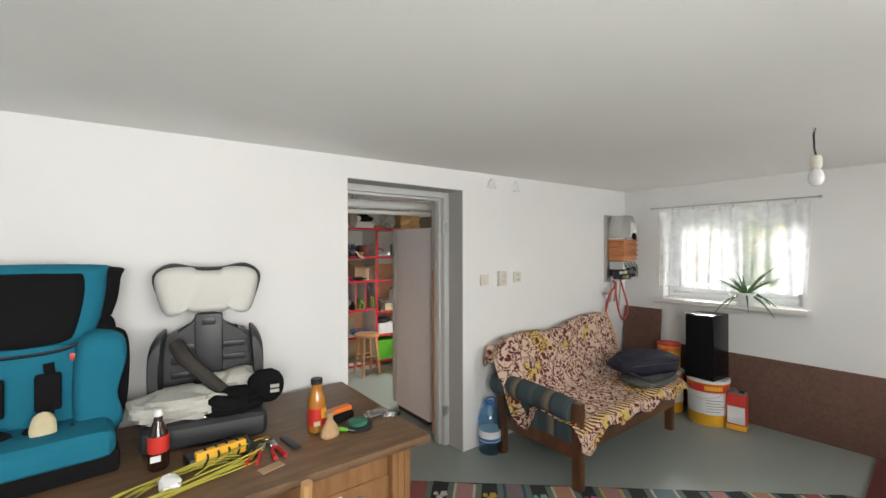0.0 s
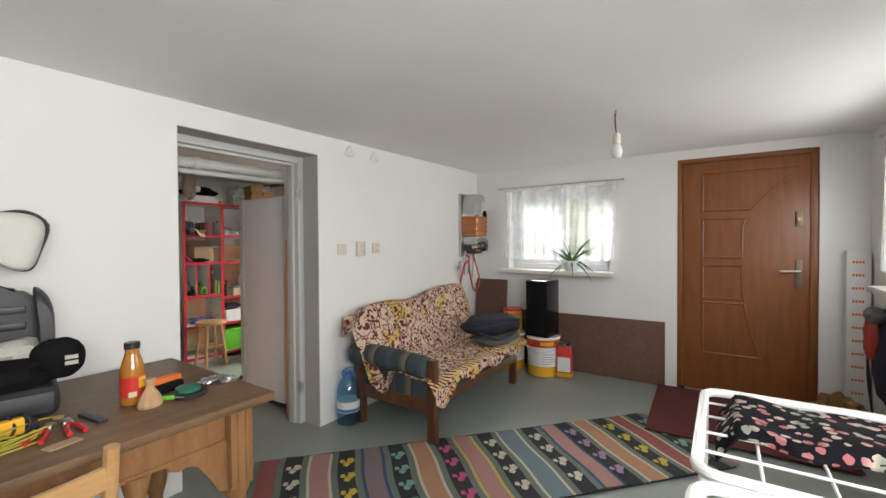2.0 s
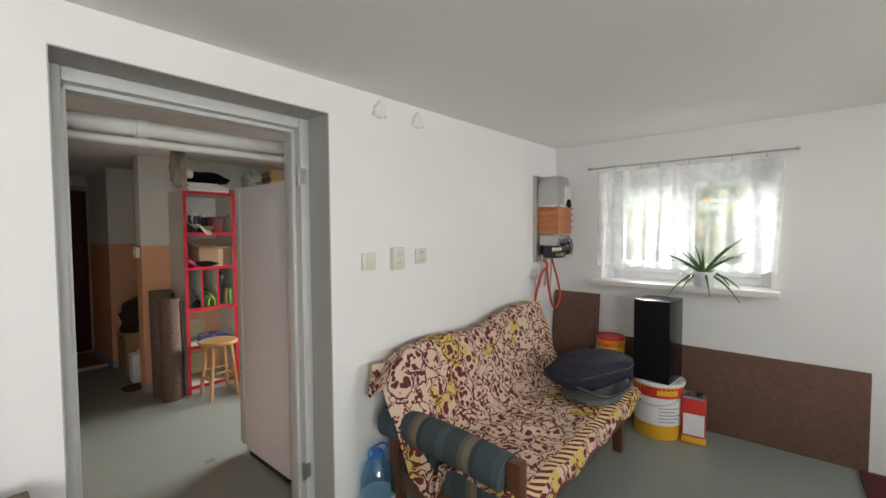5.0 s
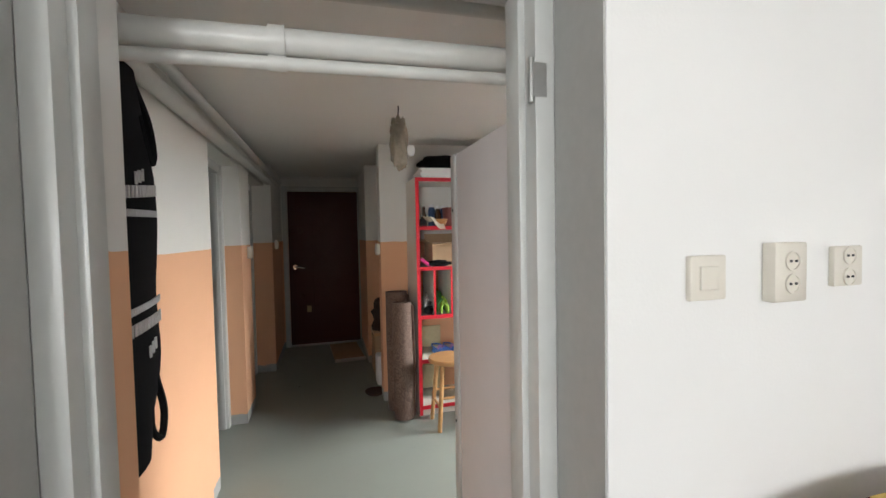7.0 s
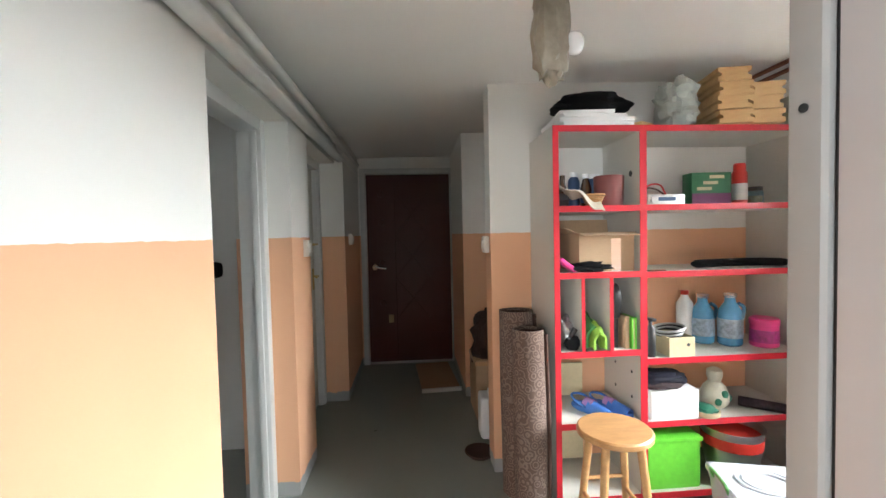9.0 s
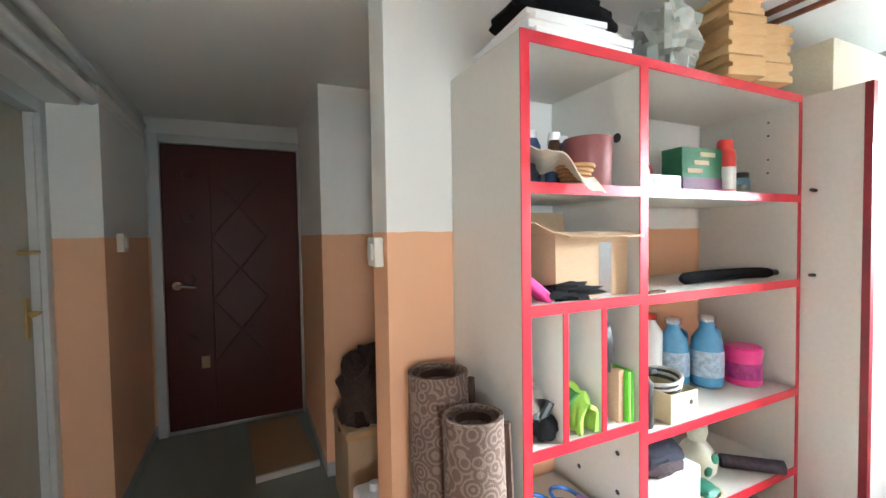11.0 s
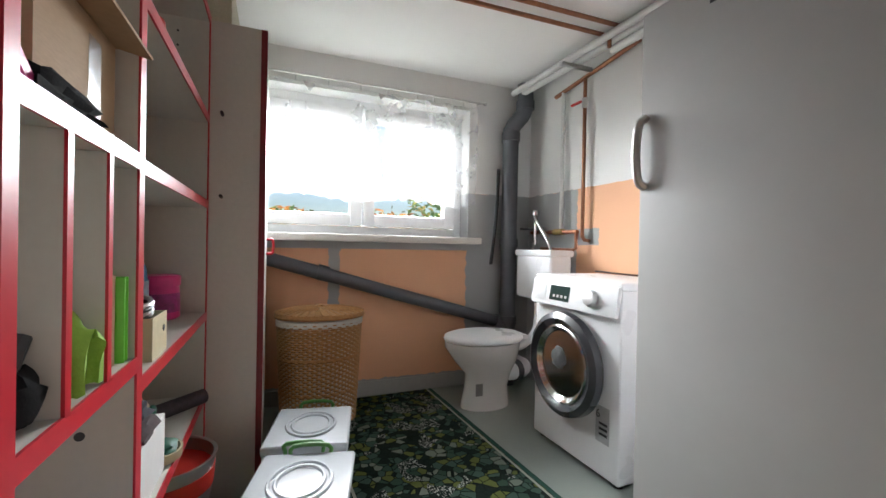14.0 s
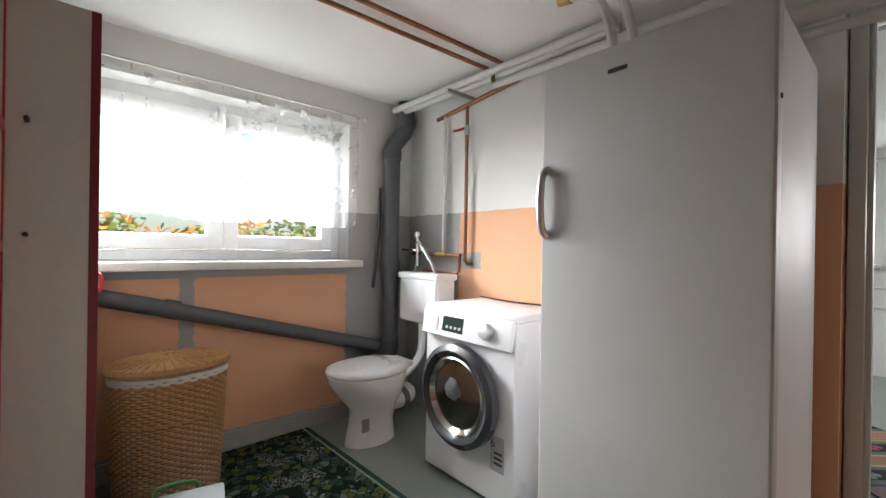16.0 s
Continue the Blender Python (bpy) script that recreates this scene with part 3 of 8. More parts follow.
def throw_cloth():
    """Woven floral throw: pink-cream and straw grounds, burgundy blossoms with pale hearts, curled sprigs between."""
    m, nt, b = nodes_of("cream_and_burgundy_floral_throw")
    v = coords(nt)
    warp = nt.nodes.new("ShaderNodeMix")
    warp.data_type = 'VECTOR'
    nz = nt.nodes.new("ShaderNodeTexNoise")
    nz.inputs["Scale"].default_value = 26
    link(nt, v, nz.inputs["Vector"])
    warp.inputs[0].default_value = 0.035
    link(nt, v, warp.inputs[4])
    link(nt, nz.outputs["Color"], warp.inputs[5])
    vec = warp.outputs[1]
    big, petal = nt.nodes.new("ShaderNodeTexVoronoi"), nt.nodes.new("ShaderNodeTexVoronoi")
    for n, sc, rnd in ((big, 8.0, 0.55), (petal, 27.0, 0.8)):
        n.inputs["Scale"].default_value = sc
        n.inputs["Randomness"].default_value = rnd
        link(nt, vec, n.inputs["Vector"])
    d, p = big.outputs["Distance"], petal.outputs["Distance"]
    bloom = calc(nt, 'MULTIPLY', calc(nt, 'LESS_THAN', d, 0.44), calc(nt, 'GREATER_THAN', d, 0.12))
    petals = calc(nt, 'MULTIPLY', bloom, calc(nt, 'LESS_THAN', p, 0.47))
    rim = calc(nt, 'COMPARE', calc(nt, 'ADD', d, calc(nt, 'MULTIPLY', p, 0.12)), 0.56, 0.028)
    sprig = calc(nt, 'MULTIPLY', calc(nt, 'GREATER_THAN', d, 0.54), calc(nt, 'LESS_THAN', calc(nt, 'ABSOLUTE', calc(nt, 'SUBTRACT', tex_noise(nt, vec, 30, 1, 0.4), 0.5)), 0.045))
    heart = calc(nt, 'LESS_THAN', d, 0.06)
    dark = calc(nt, 'MINIMUM', calc(nt, 'ADD', calc(nt, 'ADD', petals, rim), calc(nt, 'ADD', sprig, heart)), 1.0)
    ground = mixc(nt, calc(nt, 'GREATER_THAN', tex_noise(nt, v, 3.6, 2), 0.58), (0.66, 0.50, 0.38), (0.62, 0.45, 0.14))
    c = mixc(nt, dark, ground, (0.12, 0.016, 0.032))
    weave = tex_noise(nt, v, 400, 2)
    c = mixc(nt, calc(nt, 'MULTIPLY', weave, 0.22), c, (0.25, 0.16, 0.10))
    link(nt, c, b.inputs["Base Color"])
    b.inputs["Roughness"].default_value = 0.95
    b.inputs["Specular IOR Level"].default_value = 0.15
    bump(nt, b, weave, 0.4, 0.003)
    return m


def throw_border():
    """The throw's edge: straw ground with slanted burgundy dashes."""
    m, nt, b = nodes_of("slanted_dash_throw_border")
    v = coords(nt)
    w = nt.nodes.new("ShaderNodeTexWave")
    w.bands_direction = 'DIAGONAL'
    w.inputs["Scale"].default_value = 14
    w.inputs["Distortion"].default_value = 1.0
    link(nt, v, w.inputs["Vector"])
    link(nt, mixc(nt, calc(nt, 'GREATER_THAN', w.outputs["Fac"], 0.55), (0.64, 0.48, 0.24), (0.11, 0.016, 0.03)), b.inputs["Base Color"])
    b.inputs["Roughness"].default_value = 0.95
    bump(nt, b, tex_noise(nt, v, 400, 2), 0.4, 0.003)
    return m


def plaid():
    m, nt, b = nodes_of("blue_green_plaid_upholstery")
    tc = nt.nodes.new("ShaderNodeTexCoord")
    sep = nt.nodes.new("ShaderNodeSeparateXYZ")
    link(nt, tc.outputs["Object"], sep.inputs[0])
    f = calc(nt, 'FRACT', calc(nt, 'MULTIPLY', sep.outputs[1], 3.6))
    c = ramp(nt, f, [(0.0, (0.035, 0.06, 0.075)), (0.3, (0.02, 0.03, 0.045)), (0.38, (0.20, 0.16, 0.10)), (0.5, (0.12, 0.10, 0.07)), (0.58, (0.03, 0.055, 0.06)), (0.85, (0.055, 0.085, 0.09))], True)
    w = tex_noise(nt, tc.outputs["Object"], 300, 2)
    link(nt, mixc(nt, calc(nt, 'MULTIPLY', w, 0.5), c, (0.07, 0.08, 0.08)), b.inputs["Base Color"])
    b.inputs["Roughness"].default_value = 0.95
    bump(nt, b, w, 0.4, 0.003)
    return m


M_throw, M_plaid = throw_cloth(), plaid()

# ---- outer door ----


def front_door():
    d = thing("door_1", (X_OUT, 0.0, 0), "closed brown panelled front door with steel handle", "door", kind="structure")
    y0, y1, top = DOOR[0], DOOR[1], DOOR[3]
    bm = B()
    box(bm, 0.02, y0, 0, 0.10, y0 + 0.05, top, 0.004)
    box(bm, -0.005, y1 - 0.035, 0, 0.10, y1, top, 0.004)
    box(bm, -0.003, y0 + 0.05, top - 0.035, 0.098, y1 - 0.035, top, 0.004)
    part("frame", bm, M_doorwood, d)
    part("leaf", box(B(), 0.03, y0 + 0.05, 0.012, 0.085, y1 - 0.035, top - 0.037, 0.003), M_doorwood, d)

    def moulding(pts):
        part("moulding", tube(B(), [(0.030, a, z) for a, z in pts], 0.009, 8), M_doorwood, d)
    yl, yc = y1 - 0.19, y1 - 0.47
    ch = [(0.36, y1 - 0.72), (0.86, 0), (0.93, 0), (1.22, 0), (1.30, 0), (1.62, 0)]

    def sweep(z):
        # the panel's right side bows out towards the top and the foot
        return yc - 0.00 - 0.36 * max(0.0, (z - 1.42) / 0.45) ** 1.6 - 0.12 * max(0.0, (1.0 - z) / 0.65) ** 2
    for a, b2 in ((0.34, 0.78), (0.82, 1.10), (1.17, 1.50), (1.57, 1.90)):
        zs = [a + (b2 - a) * k / 8 for k in range(9)]
        right = [(sweep(z), z) for z in zs]
        moulding([(yl, a), (yl, b2)])
        moulding(right)
        moulding([(yl, a), right[0]])
        moulding([(yl, b2), right[-1]])
    ym = y0 + 0.115
    h = part("handle", box(B(), 0.020, ym - 0.022, 0.93, 0.031, ym + 0.022, 1.16, 0.004), M_bronze, d, "dark bronze lever handle")
    part("lever", tube(B(), [(0.028, ym, 1.07), (-0.02, ym, 1.07), (-0.028, ym + 0.02, 1.07), (-0.028, ym + 0.125, 1.068)], 0.009, 10), M_steel, h)
    k = part("lock_plate", box(B(), 0.020, ym - 0.024, 1.42, 0.031, ym + 0.024, 1.54, 0.004), M_bronze, d, "bronze lock plate")
    part("lock_knob", cyl(B(), (0.022, ym, 1.48), (0.008, ym, 1.48), 0.014), M_brass, k)
    part("threshold", box(B(), -0.01, y0, 0, 0.1, y1, 0.012, 0.003), M_steel, d, "worn steel threshold")
    part("door_stop", box(B(), -0.05, y1 - 0.06, 0, -0.008, y1 - 0.01, 0.035, 0.006), M_greyplastic, d)


M_bronze = plain("dull_bronze", (0.22, 0.17, 0.12), 0.45, 0.8)
front_door()

# ---- switches and boxes on the partition ----


def wall_plate(x, z, label, category, kind_of):
    p = thing("light_switch" if kind_of == "switch" else "power_socket", (x, Y_DOORWALL, z), label, category)
    w = 0.042
    cream = M_cream
    base = part("plate", box(B(), -w, -0.012, -w if kind_of != "double" else -0.058, w, 0, w if kind_of != "double" else 0.058, 0.004), cream, p)
    if kind_of == "switch":
        part("rocker", box(B(), -0.022, -0.017, -0.022, 0.022, -0.011, 0.022, 0.003), cream, p)
    else:
        if kind_of == "double":
            base.scale = (1, 2.4, 1)
        d = -0.029 if kind_of == "double" else -0.0125
        for zz in (-0.022, 0.022):
            s = part("outlet", lathe(B(), [(0.019, 0), (0.019, 0.003), (0.016, 0.003), (0.016, 0.001)], seg=20), cream, p)
            s.matrix_basis = pose(0, d, zz, 90, 0, 0)
            for q in (-0.007, 0.007):
                part("hole", cyl(B(), (q, d - 0.0015, zz), (q, d - 0.004, zz), 0.0025, seg=8), M_darkprint, s).matrix_basis = pose(0, 0, 0) @ pose(0, d, zz, 90, 0, 0).inverted()
    return p


M_cream = plain("cream_plastic", (0.70, 0.66, 0.58), 0.4, vary=0.04, relief=0)
wall_plate(2.235, 1.262, "cream plastic light switch on white partition", "light switch", "switch")
wall_plate(2.42, 1.266, "cream surface-mounted double power socket on white partition", "power socket", "double")
wall_plate(2.605, 1.27, "cream flush power socket on white partition", "power socket", "flush")
for xx, lab in ((2.315, "round white junction box near the ceiling"), (2.585, "round white junction box with a chipped rim")):
    j = thing("junction_box", (xx, Y_DOORWALL, 2.005), lab, "junction box", "junction boxes on partition")
    o = part("lid", lathe(B(), [(0.036, 0), (0.036, 0.018), (0.031, 0.024), (0.008, 0.024), (0.006, 0.027)], seg=24), M_ceramic, j)
    o.matrix_basis = pose(0, 0, 0, 90, 0, 0)
    for a in (0, 120, 240):
        part("lug", box(B(), 0.03, -0.02, -0.008, 0.05, 0, 0.008, 0.003), M_ceramic, j).matrix_basis = pose(0, 0, 0, 0, a + 30, 0)

# ---- bare bulb ----


def bulb():
    l = thing("bulb_lamp", (2.70, 0.855, TOP), "bare white bulb on a twisted cord", "lamp")
    part("cord", tube(B(), arc([(0, 0, 0), (0.0, 0, -0.03), (0.012, 0.006, -0.055), (-0.012, 0, -0.09), (0.014, 0.004, -0.12), (0.03, 0, -0.15)], 5), 0.0045, 6), M_black, l)
    part("hook", tube(B(), [(0.02 * math.sin(a), 0, -0.02 + 0.018 * math.cos(a)) for a in [k * 0.6 for k in range(9)]], 0.003, 5), M_steel, l)
    part("socket", lathe(B(), [(0.010, -0.15), (0.020, -0.155), (0.023, -0.165), (0.023, -0.205), (0.019, -0.215)][::-1], (0.03, 0, 0), 18), M_cream, l)
    part("bulb", lathe(B(), [(0.004, -0.302), (0.018, -0.298), (0.030, -0.280), (0.033, -0.262), (0.029, -0.240), (0.018, -0.218)], (0.03, 0, 0), 20), M_ceramic, l, "unlit opal glass bulb")


bulb()

# ---- table with its legs and chair ----


def table():
    t = thing("dining_table", (0, 0, 0), "old worn brown wooden table with turned legs", "table")
    x0, x1, y0, y1, z = -0.75, 1.027, 1.742, 2.60, 0.745
    part("tabletop", box(B(), x0, y0, z - 0.032, x1, y1, z, 0.006), M_tablewood, t, "scuffed dark brown tabletop with chipped edge")
    a = 0.10
    part("apron", box(B(), x0 + 0.12, y0 + 0.075, z - 0.15, x1 - 0.155, y0 + 0.10, z - 0.032, 0.003), M_oak, t)
    part("apron", box(B(), x0 + 0.12, y1 - 0.10, z - 0.15, x1 - 0.155, y1 - 0.075, z - 0.032, 0.003), M_oak, t)
    part("apron", box(B(), x1 - 0.13, y0 + 0.125, z - 0.15, x1 - 0.105, y1 - 0.125, z - 0.032, 0.003), M_oak, t)
    part("apron_bead", box(B(), x0 + 0.12, y0 + 0.066, z - 0.156, x1 - 0.155, y0 + 0.088, z - 0.142, 0.004), M_oak, t)
    for cx in (x0 + 0.11, x1 - 0.11):
        for cy in (y0 + 0.085, y1 - 0.085):
            bm = box(B(), cx - 0.042, cy - 0.042, 0.42, cx + 0.042, cy + 0.042, z - 0.032, 0.006)
            for k in (-0.015, 0.015):
                box(bm, cx + k - 0.004, cy - 0.046, 0.44, cx + k + 0.004, cy - 0.041, z - 0.05, 0.002)
            part("leg", bm, M_oak, t)
            part("turned_foot", lathe(B(), [(0.03, 0), (0.042, 0.02), (0.046, 0.05), (0.03, 0.09), (0.026, 0.13), (0.044, 0.2), (0.048, 0.26), (0.034, 0.33), (0.03, 0.37), (0.044, 0.40), (0.042, 0.42)], (cx, cy, 0), 18), M_oak, t)
    # shaped brackets and a turned middle baluster on a stretcher
    for s, cx in ((1, x0 + 0.152), (-1, x1 - 0.152)):
        o = [(cx, z - 0.15), (cx + s * 0.20, z - 0.15), (cx + s * 0.19, z - 0.175), (cx + s * 0.16, z - 0.19), (cx + s * 0.13, z - 0.185), (cx + s * 0.10, z - 0.20), (cx + s * 0.055, z - 0.27), (cx + s * 0.03, z - 0.32), (cx, z - 0.33)]
        part("bracket", prism(B(), o, y0 + 0.072, y0 + 0.10, "y"), M_oak, t)
    for cx in (0.60,):
        part("baluster", lathe(B(), [(0.034, 0.16), (0.036, 0.19), (0.022, 0.21), (0.034, 0.27), (0.046, 0.33), (0.04, 0.40), (0.024, 0.45), (0.04, 0.48), (0.024, 0.51), (0.036, 0.56), (0.042, 0.59), (0.044, 0.597)], (cx, y0 + 0.09, 0), 20), M_oak, t)
    part("stretcher", box(B(), x0 + 0.15, y0 + 0.06, 0.11, x1 - 0.15, y0 + 0.12, 0.16, 0.006), M_oak, t)
    return t


table()


def chair():
    c = thing("chair", (0.28, 1.52, 0), "pale varnished wooden chair pushed against table", "chair", turn=4)
    w, d = 0.20, 0.20
    for s in (-1, 1):
        part("back_post", tube(B(), arc([(s * w, -d, 0), (s * w, -d - 0.01, 0.45), (s * w, -d - 0.06, 0.85)], 4), [0.018] * 9, 8), M_chairwood, c)
        part("front_leg", box(B(), s * w - 0.018, d - 0.036, 0, s * w + 0.018, d, 0.43, 0.004), M_chairwood, c)
    part("seat", box(B(), -w - 0.02, -d, 0.43, w + 0.02, d + 0.02, 0.455, 0.008), M_chairwood, c)
    for z in (0.62, 0.74):
        part("back_slat", sheet(B(), lambda u, v, z=z: Vector((-w + 2 * w * u, -d - 0.045 - 0.03 * math.sin(math.pi * u) - (z - 0.6) * 0.1, z + 0.06 * v)), 12, 2, 0.014), M_chairwood, c)
    for s in (-1, 1):
        part("side_rail", box(B(), s * w - 0.01, -d + 0.015, 0.2, s * w + 0.01, d - 0.03, 0.225, 0.004), M_chairwood, c)
    return c


ch = chair()
ch.matrix_world = pose(0.27, 1.865, 0, 0, 0, 0) @ Matrix.Diagonal((1, 1, 0.94, 1))

# ---- sofa ----


def sofa():
    s = thing("sofa", (0, 0, 0), "low wooden sofa with plaid cushions", "sofa")
    x0, x1, yf, yb = 2.20, 3.66, 1.85, 2.56
    for x, y, h in ((x0 + 0.03, yf, 0.55), (x0 + 0.03, yb - 0.07, 0.52), (x1 - 0.06, yf + 0.06, 0.34), (x1 - 0.06, yb - 0.07, 0.5)):
        part("leg", box(B(), x, y, 0, x + 0.055, y + 0.06, h, 0.008), M_sofawood, s)
    part("side_rail", box(B(), x0 + 0.035, yf + 0.06, 0.20, x0 + 0.075, yb - 0.07, 0.29, 0.006), M_sofawood, s)
    part("side_rail", box(B(), x1 - 0.05, yf + 0.12, 0.22, x1 - 0.015, yb - 0.07, 0.30, 0.006), M_sofawood, s)
    part("front_rail", box(B(), x0 + 0.085, yf + 0.035, 0.22, x1 - 0.06, yf + 0.065, 0.30, 0.006), M_sofawood, s)
    part("back_rail", box(B(), x0 + 0.085, yb - 0.05, 0.20, x1 - 0.06, yb - 0.02, 0.30, 0.006), M_sofawood, s)
    arm = B()
    tube(arm, arc([(x0 + 0.055, yf + 0.065, 0.485), (x0 + 0.055, 2.1, 0.50), (x0 + 0.055, 2.35, 0.51), (x0 + 0.055, yb + 0.02, 0.50)], 5), 0.075, 16)
    part("arm_cushion", arm, M_plaid, s, "rolled plaid arm cushion")
    part("side_panel", box(B(), x0 + 0.04, yf + 0.065, 0.27, x0 + 0.08, yb - 0.072, 0.46, 0.012), M_plaid, s)
    part("seat_cushion", box(B(), x0 + 0.11, yf + 0.03, 0.28, x1 - 0.01, 2.42, 0.405, 0.035, seg=3), M_plaid, s)
    bm = B()
    box(bm, x0 + 0.11, -0.05, 0, x1 - 0.04, 0.05, 0.40, 0.04, pose(0, 2.475, 0.385, -12), 3)
    part("back_cushion", bm, M_plaid, s)
    return s


sofa()


def throw_on_sofa():
    """The throw falls from the back over the seat, with rumpled folds and a hanging front corner."""
    def fn(u, v):
        x = 2.19 + 1.48 * u
        top = 0.80 + 0.055 * u + 0.02 * math.sin(u * 9) + (0.02 if u > 0.62 else 0.0)
        prof = [(0.0, 2.63, 0.66), (0.10, 2.60, top), (0.17, 2.52, top + 0.01), (0.30, 2.44, 0.66), (0.45, 2.36, 0.47), (0.52, 2.28, 0.425), (0.75, 2.05, 0.422), (0.92, 1.87, 0.425), (0.97, 1.835, 0.40), (1.0, 1.825, 0.345)]
        for (a, y1, z1), (b2, y2, z2) in zip(prof, prof[1:]):
            if v <= b2:
                k = (v - a) / (b2 - a)
                y, z = y1 + (y2 - y1) * k, z1 + (z2 - z1) * k
                break
        n = noise.noise(Vector((x * 5, y * 6, z * 5))) * 0.022 + noise.noise(Vector((x * 13, y * 11, 4 + z * 9))) * 0.009
        z += n + 0.008
        y -= n * 0.5
        if u < 0.09 and 0.06 < v < 0.6:
            # the left edge hangs down over the arm
            k = (0.09 - u) / 0.09
            z -= 0.14 * k
            x -= 0.02 * k
        if v > 0.9:
            k = (v - 0.9) / 0.1
            hang = max(0.0, 1 - abs(u - 0.06) / 0.14)
            z -= k * (0.10 * hang + 0.02 * math.sin(u * 25))
            y -= k * 0.01
        return Vector((x, y, z))
    ob = single("throw_blanket", sheet(B(), fn, 90, 70, 0.006), [M_throw, throw_border()], "cream and burgundy floral throw over the sofa", "blanket", smooth=70)
    for f in ob.data.polygons:
        if 1.836 < f.center.y < 1.872 or f.center.x > 3.62:
            f.material_index = 1
    return ob


throw_on_sofa()


def seat_things():
    b = thing("backpack", (3.36, 2.02, 0.44), "navy nylon bag lying on the sofa", "bag", turn=-12)
    part("body", blob(B(), (0, 0, 0.15), (0.31, 0.18, 0.085), 4, 0.14, 36, 1.6), M_navy, b)
    part("zip", tube(B(), arc([(-0.28, -0.12, 0.17), (-0.1, -0.175, 0.18), (0.1, -0.18, 0.17), (0.27, -0.12, 0.15)], 4), 0.004, 6), M_black, b)
    part("strap", tube(B(), arc([(-0.27, -0.08, 0.12), (-0.16, -0.19, 0.07), (0.0, -0.21, 0.08), (0.12, -0.19, 0.10)], 5), 0.010, 6), M_black, b)
    c = single("folded_cloth", blob(B(), (3.38, 1.99, 0.475), (0.27, 0.16, 0.05), 9, 0.15, 22), M_greycloth, "folded grey cloth under the navy bag", "cloth")
    return b, c


seat_things()

# ---- floor coverings ----


def striped_rug():
    """Handwoven rag rug: bands across its length, narrow border lines, flowers on the dark bands."""
    cols = {"d": (0.022, 0.027, 0.028), "g": (0.15, 0.18, 0.155), "p": (0.42, 0.22, 0.20), "m": (0.24, 0.17, 0.18), "o": (0.45, 0.24, 0.14), "r": (0.30, 0.085, 0.075),
            "b": (0.035, 0.09, 0.16), "w": (0.55, 0.50, 0.40), "y": (0.52, 0.42, 0.10), "s": (0.16, 0.22, 0.25)}
    keys = list(cols)
    mats = [plain("rug_yarn_" + k, c, 0.95, vary=0.35, grain=160, relief=0.7, depth=0.004, stretch=(3, 1, 1)) for k, c in cols.items()]
    seq = "gdgwrwgdgwowgdbpbgdgwswgdgypygdgwowgdgbmbgdgwpwgdgrg"
    wid = {"d": 0.095, "g": 0.036, "p": 0.10, "m": 0.10, "o": 0.10, "r": 0.10, "s": 0.12, "b": 0.018, "w": 0.016, "y": 0.018}
    rug = thing("striped_rug", (3.24, 0.545, 0.004), "handwoven rag rug striped green, pink and black", "rug", turn=138.5)
    x = 0.0
    bm, spots = B(), []
    rnd = random.Random(4)
    half = 0.385

    def wob(px, s):
        return s * (half + 0.007 * math.sin(px * 13) + 0.005 * math.sin(px * 41))
    for k in seq:
        w = wid[k]
        n = 10
        rows = []
        for xx in (x, x + w):
            rows.append([(xx + 0.006 * math.sin(j * 0.9 + xx * 5), wob(xx, -1) + (wob(xx, 1) - wob(xx, -1)) * j / n) for j in range(n + 1)])
        lift = 0.009 + 0.0015 * (k in "dp")
        for j in range(n):
            q = [bm.verts.new((*rows[0][j], lift)), bm.verts.new((*rows[1][j], lift)), bm.verts.new((*rows[1][j + 1], lift)), bm.verts.new((*rows[0][j + 1], lift))]
            bm.faces.new(q).material_index = keys.index(k)
        if k == "d":
            spots.append(x + w / 2)
        x += w
    for yy in (-half, half):
        box(bm, 0, yy - 0.004, 0, x, yy + 0.004, 0.008)
    box(bm, 0, -half, 0, x, half, 0.006)
    part("weave", bm, mats, rug, "", 0)
    fl = [plain("rug_flower_" + n, c, 0.95, vary=0.3, grain=120, relief=0.6) for n, c in (("cream", (0.55, 0.50, 0.40)), ("yellow", (0.60, 0.42, 0.05)), ("rose", (0.50, 0.09, 0.19)), ("lilac", (0.33, 0.22, 0.36)), ("mint", (0.20, 0.36, 0.30)))]
    order = [4, 1, 3, 0, 0, 2, 4, 1, 0, 2]
    for i, sx in enumerate(spots):
        for yy in (-0.24, -0.08, 0.08, 0.24):
            f = B()
            for q in range(3):
                cx, cy, r = sx + (q - 1) * 0.024, yy + (0.022 if q % 2 else -0.016), 0.022 - 0.004 * q
                pts = [(cx + r * (1 + 0.18 * math.sin(a * 5)) * math.cos(a), cy + r * 1.25 * (1 + 0.18 * math.sin(a * 5)) * math.sin(a)) for a in [k * 2 * math.pi / 18 for k in range(18)]]
                prism(f, pts, 0.010, 0.0125)
            part("woven_flower", f, fl[order[i % 10]], rug, "", 0)
    fr = B()
    for e in (0.0, x):
        for i in range(60):
            yy = -half + 2 * half * (i + 0.5) / 60
            s = -1 if e == 0 else 1
            box(fr, min(e, e + s * (0.03 + 0.02 * rnd.random())), yy - 0.003, 0.002, max(e, e + s * 0.03), yy + 0.003, 0.006)
    tagged(part("fringe", fr, mats[2], rug, "", 0), kind="stuff")
    return rug


striped_rug()
mat_ob = single("door_mat", box(B(), -0.52, -0.55, 0, 0.52, 0.55, 0.012, 0.004), M_mat, "dark red carpet mat before the front door", "mat")
mat_ob.matrix_world = pose(3.74, 0.235, 0.006, 0, 0, 2) @ pose(0, 0, 0.010)

